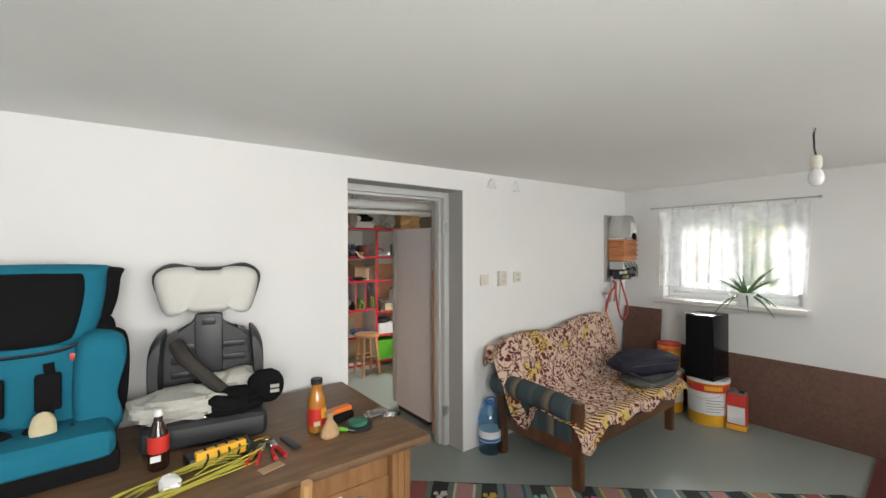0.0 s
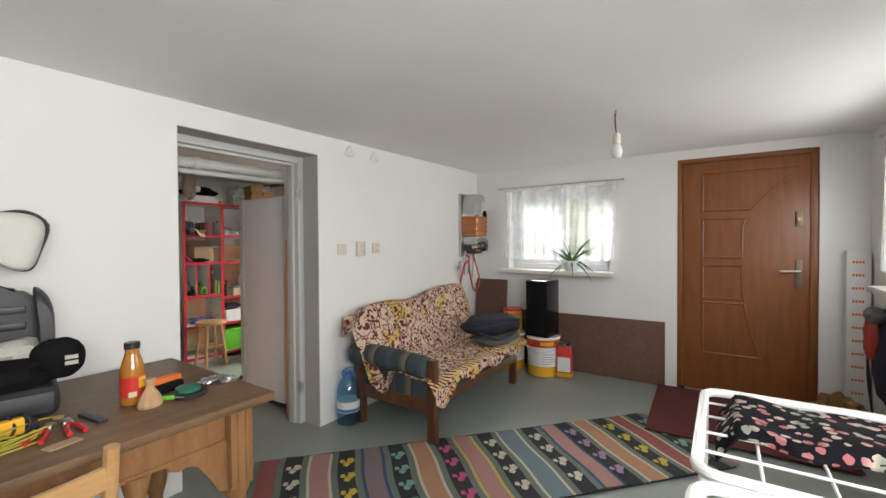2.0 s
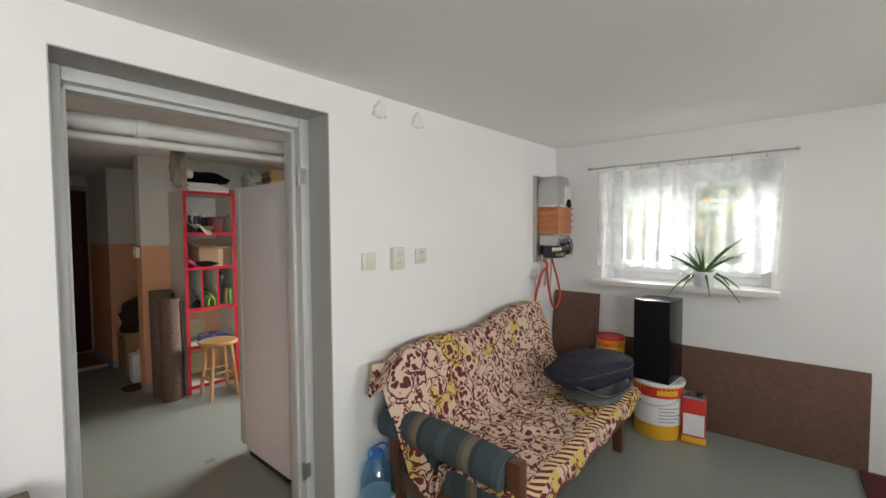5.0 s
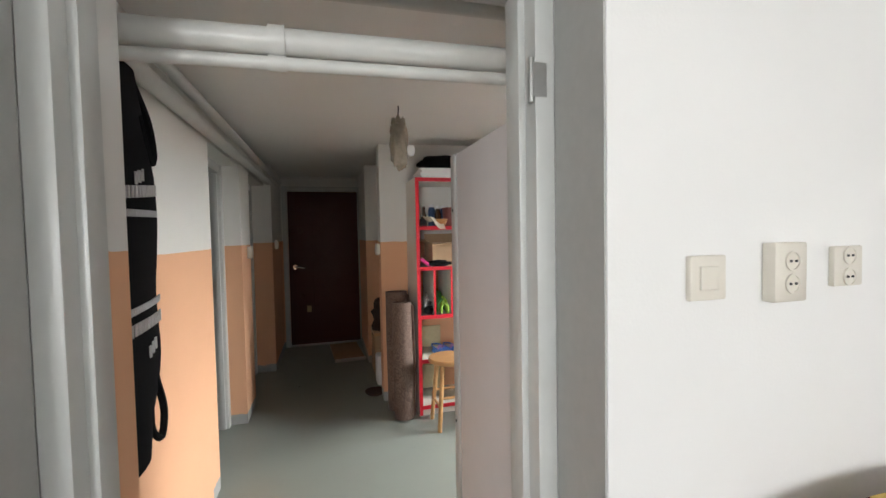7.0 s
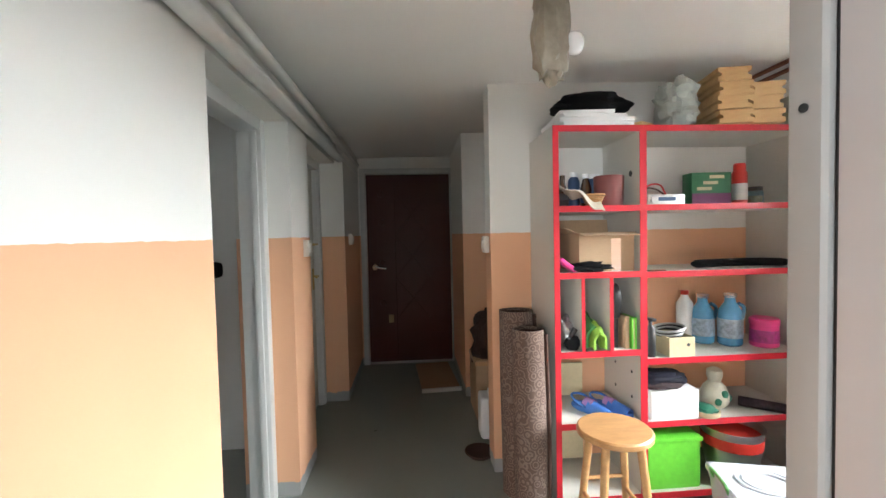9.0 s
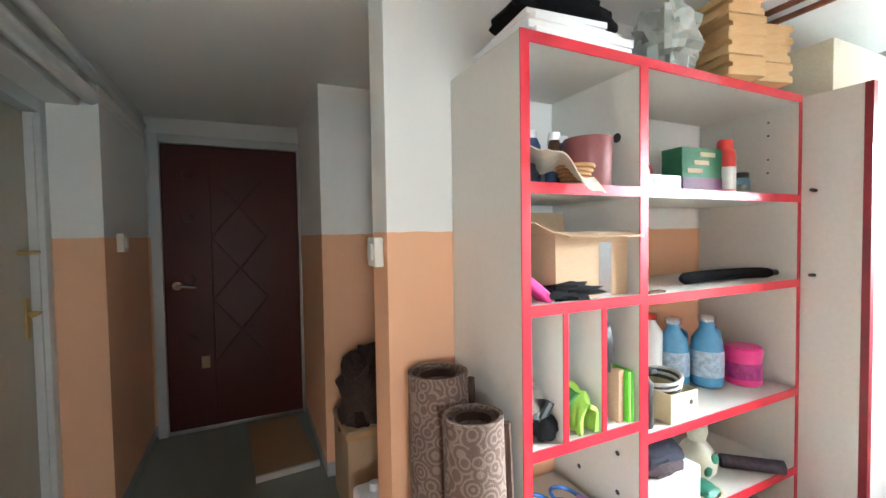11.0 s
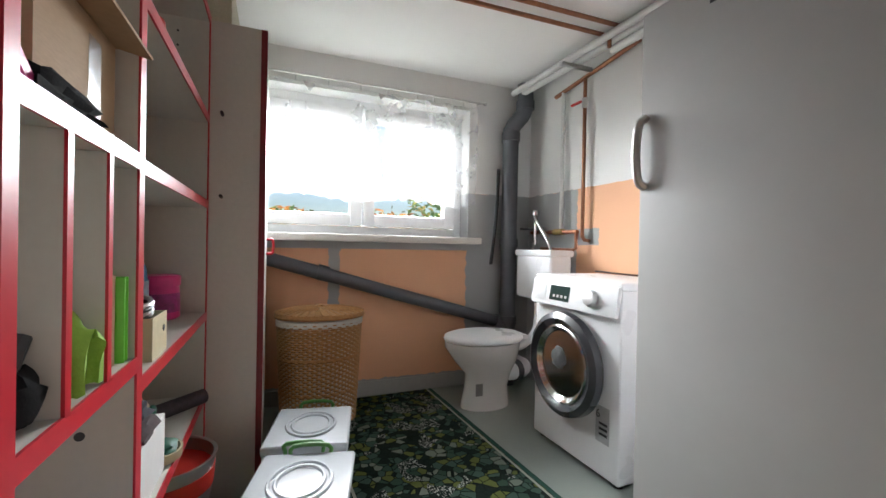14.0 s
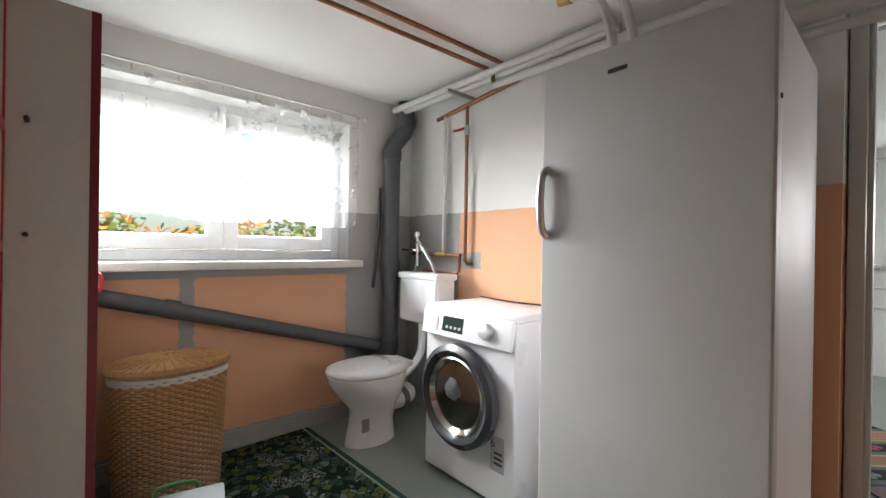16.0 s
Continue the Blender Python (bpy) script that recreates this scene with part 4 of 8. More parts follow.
# ---- window corner ----
bd = single("brown_board", box(B(), 4.295, 0.755, 0, 4.313, 2.30, 0.578, 0.002), M_board, "brown fibreboard sheet leaning below garden window", "board")
bd2 = single("brown_board", box(B(), -0.009, -0.19, 0, 0.009, 0.19, 0.90, 0.002), M_board, "tall grey-brown board leaning in the corner", "board")
bd2.matrix_world = pose(4.19, 2.49, 0.002, 0, 6, 0)


def paint_bucket(at, r, h, label, small=False):
    b = thing("paint_bucket", at, label, "bucket", "paint buckets under window")
    part("body", lathe(B(), [(r * 0.92, 0), (r * 0.94, 0.01), (r, h - 0.03), (r * 1.03, h - 0.03), (r * 1.03, h - 0.02), (r, h - 0.015)], seg=36), M_yellow if not small else M_yellow, b, "yellow and red printed plastic body")
    part("lid", lathe(B(), [(r * 1.045, h - 0.022), (r * 1.05, h - 0.004), (r * 1.0, h), (r * 0.93, h), (r * 0.90, h - 0.006)], seg=36), M_redlabel if small else M_appl, b)

    def band(z0, z1, mat, nm, a0=0, a1=360, rr=1.004):
        n = 40
        k = lambda z: r * (0.942 + 0.06 * z / h) * rr
        part(nm, sheet(B(), lambda u, v: Vector((k(z0 + (z1 - z0) * v) * math.cos(radians(a0 + (a1 - a0) * u)), k(z0 + (z1 - z0) * v) * math.sin(radians(a0 + (a1 - a0) * u)), z0 + (z1 - z0) * v)), n, 1), mat, b)
    if not small:
        band(h * 0.74, h * 0.93, M_redlabel, "red_band")
        band(h * 0.26, h * 0.74, M_paper, "label", rr=1.006)
        for i in range(5):
            band(h * (0.32 + 0.06 * i), h * (0.335 + 0.06 * i), M_print, "print_line", 195, 235 + 8 * (i % 3), 1.010)
        band(h * 0.79, h * 0.88, M_yellow, "brand_bar", 190, 240, 1.010)
    else:
        band(h * 0.72, h * 0.95, M_redlabel, "red_band")
    bm = tube(B(), arc([(0, -r * 1.05, h - 0.05), (-r * 0.7, -r * 0.8, h - 0.12), (-r * 1.06, 0, h - 0.15), (-r * 0.7, r * 0.8, h - 0.12), (0, r * 1.05, h - 0.05)], 5), 0.0025, 5)
    part("bail_handle", bm, M_steel, b)
    return b


paint_bucket((4.08, 1.815, 0), 0.158, 0.385, "white and yellow paint bucket with red band")
paint_bucket((4.10, 2.165, 0), 0.135, 0.375, "paint bucket standing behind the sofa end")
paint_bucket((4.10, 2.150, 0.375), 0.098, 0.245, "small yellow paint bucket with red lid", True)


def solvent_can():
    c = thing("solvent_can", (4.07, 1.595, 0), "rectangular red and white metal can", "can", turn=8)
    part("body", box(B(), -0.05, -0.07, 0, 0.05, 0.07, 0.30, 0.012), M_redlabel, c)
    part("label", box(B(), -0.0515, -0.06, 0.06, -0.0495, 0.06, 0.20), M_paper, c)
    part("foot_band", box(B(), -0.0513, -0.0713, 0.004, 0.0513, 0.0713, 0.055, 0.011), M_yellow, c)
    part("top_rim", box(B(), -0.047, -0.067, 0.298, 0.047, 0.067, 0.308, 0.004), M_steel, c)
    part("cap", cyl(B(), (0, -0.03, 0.306), (0, -0.03, 0.33), 0.018), M_black, c)
    part("grip", tube(B(), arc([(0, 0.0, 0.306), (0, 0.01, 0.33), (0, 0.05, 0.33), (0, 0.06, 0.306)], 4), 0.005, 6), M_steel, c)


solvent_can()
sp = thing("loudspeaker", (4.07, 1.82, 0.385), "tall glossy black loudspeaker on paint bucket", "loudspeaker", turn=-6)
M_gloss = plain("gloss_black_cabinet", (0.005, 0.005, 0.006), 0.22, vary=0.1, relief=0, spec=0.3)
part("cabinet", box(B(), -0.13, -0.115, 0, 0.13, 0.115, 0.55, 0.006), M_gloss, sp)
part("grille", box(B(), -0.136, -0.105, 0.012, -0.129, 0.105, 0.538, 0.003), M_seatblack, sp)


def aloe():
    p = thing("potted_aloe", (4.245, 1.585, 1.018), "spiky green aloe in a white pot", "plant")
    part("pot", lathe(B(), [(0.055, 0), (0.058, 0.004), (0.07, 0.09), (0.075, 0.092), (0.075, 0.105), (0.067, 0.105), (0.062, 0.09)], seg=28), M_appl, p)
    part("soil", cyl(B(), (0, 0, 0.08), (0, 0, 0.092), 0.064), M_fur, p)
    rnd = random.Random(11)
    for i in range(24):
        a = i * 2.4 + rnd.random() * 0.5
        droop = i < 9
        ln = (0.24 if droop else 0.21) * (0.75 + 0.5 * rnd.random())
        up = rnd.uniform(0.0, 0.35) if droop else rnd.uniform(0.6, 1.3)
        d = Vector((math.cos(a) * 0.55, math.sin(a), 0))
        pts = []
        for k in range(7):
            t = k / 6
            pts.append(Vector((0, 0, 0.09)) + d * ln * t + Vector((0, 0, ln * (up * t - (0.75 if droop else 0.25) * t * t))))
        w = [0.011 * (1 - t / 6) ** 0.8 + 0.0012 for t in range(7)]
        leaf = tube(B(), pts, w, 6)
        part("leaf", leaf, M_leaf, p)


aloe()


def boiler():
    """Gas water heater with its cover off."""
    h = thing("gas_water_heater", (4.06, Y_DOORWALL, 1.16), "open gas water heater with bare copper exchanger", "water heater")
    part("backplate", box(B(), -0.155, -0.03, 0.0, 0.155, 0, 0.68, 0.004), M_steel, h)
    part("flue_hood", prism(B(), [(-0.13, 0.44), (0.13, 0.44), (0.13, 0.58), (0.07, 0.67), (-0.09, 0.67), (-0.13, 0.58)], -0.19, -0.03, "y", 0.006), M_steel, h, "dull galvanised flue hood")
    part("exchanger", box(B(), -0.12, -0.20, 0.22, 0.12, -0.03, 0.44, 0.008), M_copper_bright, h, "bright copper heat exchanger")
    for z in (0.26, 0.31, 0.36, 0.41):
        part("coil", tube(B(), arc([(-0.125, -0.04, z), (-0.13, -0.20, z + 0.01), (0.0, -0.208, z + 0.012), (0.13, -0.20, z + 0.014), (0.125, -0.04, z + 0.02)], 4), 0.008, 8), M_copper_bright, h)
    part("hood_panel", box(B(), 0.01, -0.197, 0.455, 0.125, -0.189, 0.60, 0.003), M_pipe, h, "pale enamelled panel on the flue hood")
    # flat black disc marks the hood's opening
    part("flue_opening", blob(B(), (0.075, -0.196, 0.455), (0.05, 0.006, 0.045), 1, 0.05, 16), M_seatblack, h, "dark opening in the flue hood")
    part("hood_rim", box(B(), -0.135, -0.20, 0.432, 0.135, -0.03, 0.446, 0.003), M_chrome, h)
    for i, (vx, vz, vr, vm) in enumerate(((-0.10, 0.10, 0.022, M_chrome), (-0.055, 0.135, 0.016, M_black), (0.0, 0.12, 0.024, M_steel), (0.05, 0.14, 0.016, M_black), (0.10, 0.12, 0.02, M_chrome), (0.03, 0.07, 0.02, M_black), (-0.07, 0.06, 0.018, M_brass))):
        part("valve_fitting", cyl(B(), (vx, -0.15, vz), (vx + 0.01 * (i % 3 - 1), -0.215 - 0.008 * (i % 2), vz + 0.006), vr, vr * 0.75, 12), vm, h)
    for i in range(4):
        part("thin_wire", tube(B(), arc([(-0.12 + 0.07 * i, -0.19, 0.20), (-0.10 + 0.06 * i, -0.225, 0.15), (-0.06 + 0.05 * i, -0.22, 0.09), (-0.05 + 0.05 * i, -0.17, 0.05)], 4), 0.003, 5), M_black, h)
    part("burner", box(B(), -0.12, -0.19, 0.13, 0.12, -0.04, 0.21, 0.008), M_steel, h)
    for i in range(6):
        part("burner_bar", cyl(B(), (-0.10 + 0.04 * i, -0.195, 0.17), (-0.10 + 0.04 * i, -0.05, 0.19), 0.011, seg=10), M_chrome, h)
    part("gas_valve", box(B(), -0.09, -0.17, 0.03, 0.05, -0.06, 0.12, 0.012), M_greyplastic, h)
    part("valve_knob", cyl(B(), (-0.03, -0.17, 0.07), (-0.03, -0.21, 0.07), 0.028), M_black, h)
    part("valve_dome", cyl(B(), (0.08, -0.16, 0.06), (0.08, -0.08, 0.06), 0.04), M_chrome, h)
    part("side_arm", box(B(), 0.13, -0.20, 0.05, 0.145, -0.03, 0.18, 0.003), M_steel, h)
    for x in (-0.11, -0.03, 0.06):
        part("tail_pipe", tube(B(), [(x, -0.06, 0.06), (x, -0.055, -0.08), (x, -0.04, -0.20 - 0.05 * (x > 0))], 0.009, 8), M_steel, h)
    part("hose", tube(B(), arc([(-0.11, -0.07, 0.02), (-0.10, -0.10, -0.03), (-0.19, -0.09, -0.10), (-0.20, -0.05, -0.28), (-0.19, -0.04, -0.40), (-0.17, -0.04, -0.50)], 6), 0.010, 10), M_rubberred, h, "red rubber gas hose")
    part("hose", tube(B(), arc([(-0.10, -0.10, 0.0), (-0.13, -0.12, -0.15), (-0.07, -0.13, -0.34), (0.03, -0.12, -0.37), (0.09, -0.12, -0.26), (0.03, -0.10, -0.06), (0.02, -0.08, 0.03)], 6), 0.009, 10), M_rubberred, h, "looped red rubber hose")
    part("gas_cock", lathe(B(), [(0.02, 0), (0.026, 0.01), (0.026, 0.04), (0.015, 0.05)], (-0.165, -0.05, -0.545), 14), M_steel, h)


M_copper_bright = plain("bright_copper", (0.62, 0.26, 0.12), 0.38, 0.85, vary=0.2, grain=60, relief=0.1)
boiler()
tp = thing("wall_tap", (3.86, Y_DOORWALL, 1.05), "grey steel swivel tap pipe on the wall", "tap")
part("spout", tube(B(), [(0.02, -0.005, 0.0), (0.02, -0.05, 0.0), (-0.06, -0.09, 0.0), (-0.20, -0.15, -0.005)], 0.010, 10), M_steel, tp)
part("riser", cyl(B(), (0.03, -0.03, 0.06), (0.03, -0.03, -0.20), 0.009, seg=10), M_steel, tp)

# ---- water bottle by the doorway ----


def water_bottle():
    b = thing("water_bottle", (2.185, 2.585, 0.0), "five-litre blue water bottle with blue cap", "bottle")
    prof = [(0.06, 0), (0.078, 0.01), (0.082, 0.03), (0.078, 0.05), (0.082, 0.07), (0.082, 0.20), (0.078, 0.215), (0.082, 0.23), (0.080, 0.25), (0.06, 0.31), (0.032, 0.345), (0.026, 0.352)]
    part("body", lathe(B(), prof, seg=32), M_wateredge, b, "clear blue plastic body")
    part("label", lathe(B(), [(0.0832, 0.10), (0.0832, 0.175)], seg=32), M_paper, b)
    part("label_stripe", lathe(B(), [(0.0836, 0.105), (0.0836, 0.125)], seg=32), M_blue, b)
    part("cap", lathe(B(), [(0.028, 0.352), (0.028, 0.372), (0.025, 0.375)], seg=20), M_blue, b)
    part("carry_handle", tube(B(), arc([(-0.04, 0, 0.345), (-0.055, 0, 0.375), (-0.03, 0, 0.40), (0.03, 0, 0.40), (0.055, 0, 0.375), (0.04, 0, 0.345)], 4), 0.005, 8), M_blue, b)


M_blue = plain("blue_plastic", (0.03, 0.17, 0.50), 0.35)
water_bottle()

# ---- things on the table ----
TZ = 0.745


def teal_seat():
    s = thing("car_seat", (-0.250, 2.393, TZ), "teal and black padded child car seat", "car seat", "child car seats on table", turn=4)
    part("shell", box(B(), -0.27, 0.02, 0.0, 0.27, 0.24, 0.50, 0.06, seg=3), M_seatblack, s)

    def pad(name, mat, outline, y0, y1, bev=0.018, label=""):
        return part(name, puff(B(), outline, y0, y1), mat, s, label, 75)
    pad("headrest", M_teal, [(-0.245, 0.66), (-0.22, 0.46), (-0.10, 0.395), (0.10, 0.395), (0.205, 0.45), (0.24, 0.66), (0.20, 0.70), (-0.20, 0.70)], -0.03, 0.14, 0.03, "teal padded headrest with black insert")
    pad("head_shell", M_seatblack, [(-0.25, 0.64), (-0.2, 0.45), (0.0, 0.40), (0.23, 0.46), (0.285, 0.64), (0.25, 0.69), (-0.2, 0.69)], 0.03, 0.17, 0.03)
    pad("head_insert", M_seatblack, [(-0.19, 0.65), (-0.165, 0.47), (-0.09, 0.42), (0.10, 0.42), (0.155, 0.47), (0.18, 0.65), (0.12, 0.675), (-0.13, 0.675)], -0.045, 0.03, 0.014)
    for q in (-1, 1):
        pad("side_wing", M_teal, [(q * 0.15, 0.42), (q * 0.27, 0.44), (q * 0.295, 0.36), (q * 0.265, 0.22), (q * 0.28, 0.10), (q * 0.15, 0.05)], -0.09, 0.08, 0.03)
        pad("wing_shell", M_seatblack, [(q * 0.2, 0.40), (q * 0.285, 0.44), (q * 0.31, 0.36), (q * 0.30, 0.15), (q * 0.26, 0.03), (q * 0.2, 0.02)], 0.0, 0.14, 0.02)
    pad("back_pad", M_teal, [(-0.155, 0.10), (0.155, 0.10), (0.165, 0.40), (-0.165, 0.40)], -0.03, 0.06, 0.02)
    part("seat_pad", box(B(), -0.25, -0.26, 0.05, 0.25, 0.0, 0.15, 0.045, seg=3), M_teal, s)
    part("seat_base", box(B(), -0.26, -0.25, 0.0, 0.26, 0.10, 0.08, 0.02), M_seatblack, s)
    for q in (-0.065, 0.075):
        part("harness_strap", tube(B(), arc([(q, -0.035, 0.36), (q * 1.1, -0.055, 0.26), (q * 0.9, -0.08, 0.17), (q * 0.3, -0.12, 0.15)], 5), 0.017, 6), M_seatblack, s)
        part("harness_pad", box(B(), q - 0.035, -0.075, 0.20, q + 0.035, -0.045, 0.33, 0.012), M_seatblack, s)
        part("tag", box(B(), q * 1.9 - 0.012, -0.04, 0.36, q * 1.9 + 0.012, -0.03, 0.385, 0.002), M_redlabel, s, "small red tag")
    part("buckle_pad", blob(B(), (0.065, -0.14, 0.16), (0.035, 0.02, 0.06), 3, 0.1, 14), M_padcream, s, "cream buckle pad")
    for q in (-0.17, 0.17):
        part("piping", tube(B(), arc([(q, -0.036, 0.40), (q * 0.97, -0.042, 0.25), (q, -0.05, 0.12), (q * 0.8, -0.12, 0.155)], 5), 0.005, 6), M_black, s)
    part("piping", tube(B(), arc([(-0.22, -0.03, 0.45), (-0.1, -0.04, 0.40), (0.1, -0.04, 0.40), (0.21, -0.03, 0.45)], 5), 0.006, 6), M_black, s)


M_strap = plain("dark_taupe_webbing", (0.045, 0.038, 0.034), 0.9, grain=200, relief=0.4)
M_padcream = plain("cream_felt", (0.60, 0.52, 0.33), 0.9)
teal_seat()


def grey_seat():
    s = thing("car_seat", (0.335, 2.456, TZ), "bare grey plastic car seat with white foam headrest", "car seat", "child car seats on table", turn=-10)
    part("back_shell", prism(B(), [(-0.16, 0.08), (0.16, 0.08), (0.185, 0.2), (0.175, 0.36), (0.13, 0.40), (0.05, 0.41), (0.035, 0.48), (-0.045, 0.48), (-0.06, 0.41), (-0.13, 0.40), (-0.175, 0.36), (-0.185, 0.2)], 0.05, 0.11, "y", 0.014), M_greyplastic, s)
    for q in (-1, 1):
        part("side_flange", puff(B(), [(q * 0.175, 0.05), (q * 0.215, 0.10), (q * 0.22, 0.30), (q * 0.20, 0.38), (q * 0.165, 0.40), (q * 0.175, 0.25)], -0.08, 0.11), M_greyplastic, s)
    for z in (0.19, 0.25, 0.31):
        for q in (-0.10, 0.10):
            part("slot", box(B(), q - 0.045, 0.040, z, q + 0.045, 0.052, z + 0.028, 0.004), M_black, s)
    part("spine", box(B(), -0.055, 0.03, 0.14, 0.055, 0.052, 0.47, 0.01), M_greyplastic, s)
    part("height_button", box(B(), -0.028, 0.022, 0.42, 0.028, 0.032, 0.455, 0.004), M_black, s)
    part("headrest_foam", puff(B(), [(-0.095, 0.50), (-0.06, 0.485), (0.06, 0.485), (0.095, 0.50), (0.115, 0.475), (0.155, 0.475), (0.18, 0.52), (0.20, 0.63), (0.16, 0.675), (0.07, 0.68), (0.04, 0.665), (-0.04, 0.665), (-0.07, 0.68), (-0.16, 0.675), (-0.20, 0.63), (-0.18, 0.52), (-0.155, 0.475), (-0.115, 0.475)], -0.06, 0.07), M_foam, s, "white foam headrest", 75)
    part("headrest_shell", puff(B(), [(-0.215, 0.64), (-0.19, 0.53), (-0.165, 0.47), (-0.12, 0.468), (-0.08, 0.50), (0.08, 0.50), (0.12, 0.468), (0.165, 0.47), (0.19, 0.53), (0.215, 0.64), (0.15, 0.695), (0.05, 0.68), (-0.05, 0.68), (-0.15, 0.695)], 0.02, 0.11), M_greyplastic, s)
    part("booster", box(B(), -0.22, -0.28, 0.0, 0.22, 0.08, 0.10, 0.04, seg=3), M_greyplastic, s)
    part("cover", blob(B(), (-0.09, -0.15, 0.135), (0.17, 0.12, 0.06), 21, 0.35, 26, 2.4), M_padgrey, s, "crumpled pale grey cover")
    part("cover", blob(B(), (0.11, -0.05, 0.165), (0.11, 0.09, 0.06), 25, 0.3, 22, 2.4), M_padgrey, s)
    part("cover_edge", blob(B(), (0.08, -0.17, 0.13), (0.12, 0.10, 0.055), 23, 0.3, 22, 2.2), M_seatblack, s)
    part("shoulder_strap", tube(B(), arc([(-0.12, -0.01, 0.35), (-0.08, -0.08, 0.30), (0.0, -0.12, 0.22), (0.06, -0.17, 0.17)], 5), [0.03] * 6 + [0.026] * 10, 10), M_strap, s)
    part("ear_pad", blob(B(), (0.22, -0.15, 0.165), (0.075, 0.045, 0.07), 5, 0.05, 18), M_seatblack, s, "round black padded cover")
    for i in range(2):
        part("print_mark", box(B(), 0.235 + 0.0 * i, -0.2, 0.165 - 0.02 * i, 0.27, -0.194, 0.178 - 0.02 * i), M_padgrey, s)


grey_seat()


def bottle(at, prof, mat, label, cap, label_band=None, cap_r=0.014, group=""):
    b = thing("bottle", at, label, "bottle", group)
    part("body", lathe(B(), prof, seg=24), mat, b)
    r, z = prof[-1]
    part("cap", lathe(B(), [(cap_r, z - 0.004), (cap_r, z + 0.016), (cap_r * 0.9, z + 0.018)], seg=18), cap, b)
    if label_band:
        rr, z0, z1, m = label_band
        part("label", lathe(B(), [(rr, z0), (rr, z1)], seg=24), m, b)
    return b


bt = bottle((0.130, 2.110, TZ), [(0.028, 0), (0.032, 0.006), (0.032, 0.10), (0.029, 0.12), (0.014, 0.165), (0.012, 0.185)], M_cola, "small dark cola bottle with white cap", M_paper, (0.0325, 0.06, 0.115, M_redlabel))
part("barcode", box(B(), -0.025, -0.034, 0.035, 0.005, -0.030, 0.055), M_paper, bt)
bt = bottle((0.675, 2.063, TZ), [(0.032, 0), (0.037, 0.005), (0.037, 0.125), (0.03, 0.15), (0.021, 0.18), (0.021, 0.20)], M_juice, "glass bottle of amber juice with dark lid", M_black, (0.0375, 0.03, 0.10, M_redlabel), 0.024)
part("label_patch", box(B(), 0.005, -0.0385, 0.06, 0.026, -0.0315, 0.098), M_yellow, bt)
part("label_patch", box(B(), -0.026, -0.0385, 0.033, 0.0, -0.0315, 0.05), M_padcream, bt)


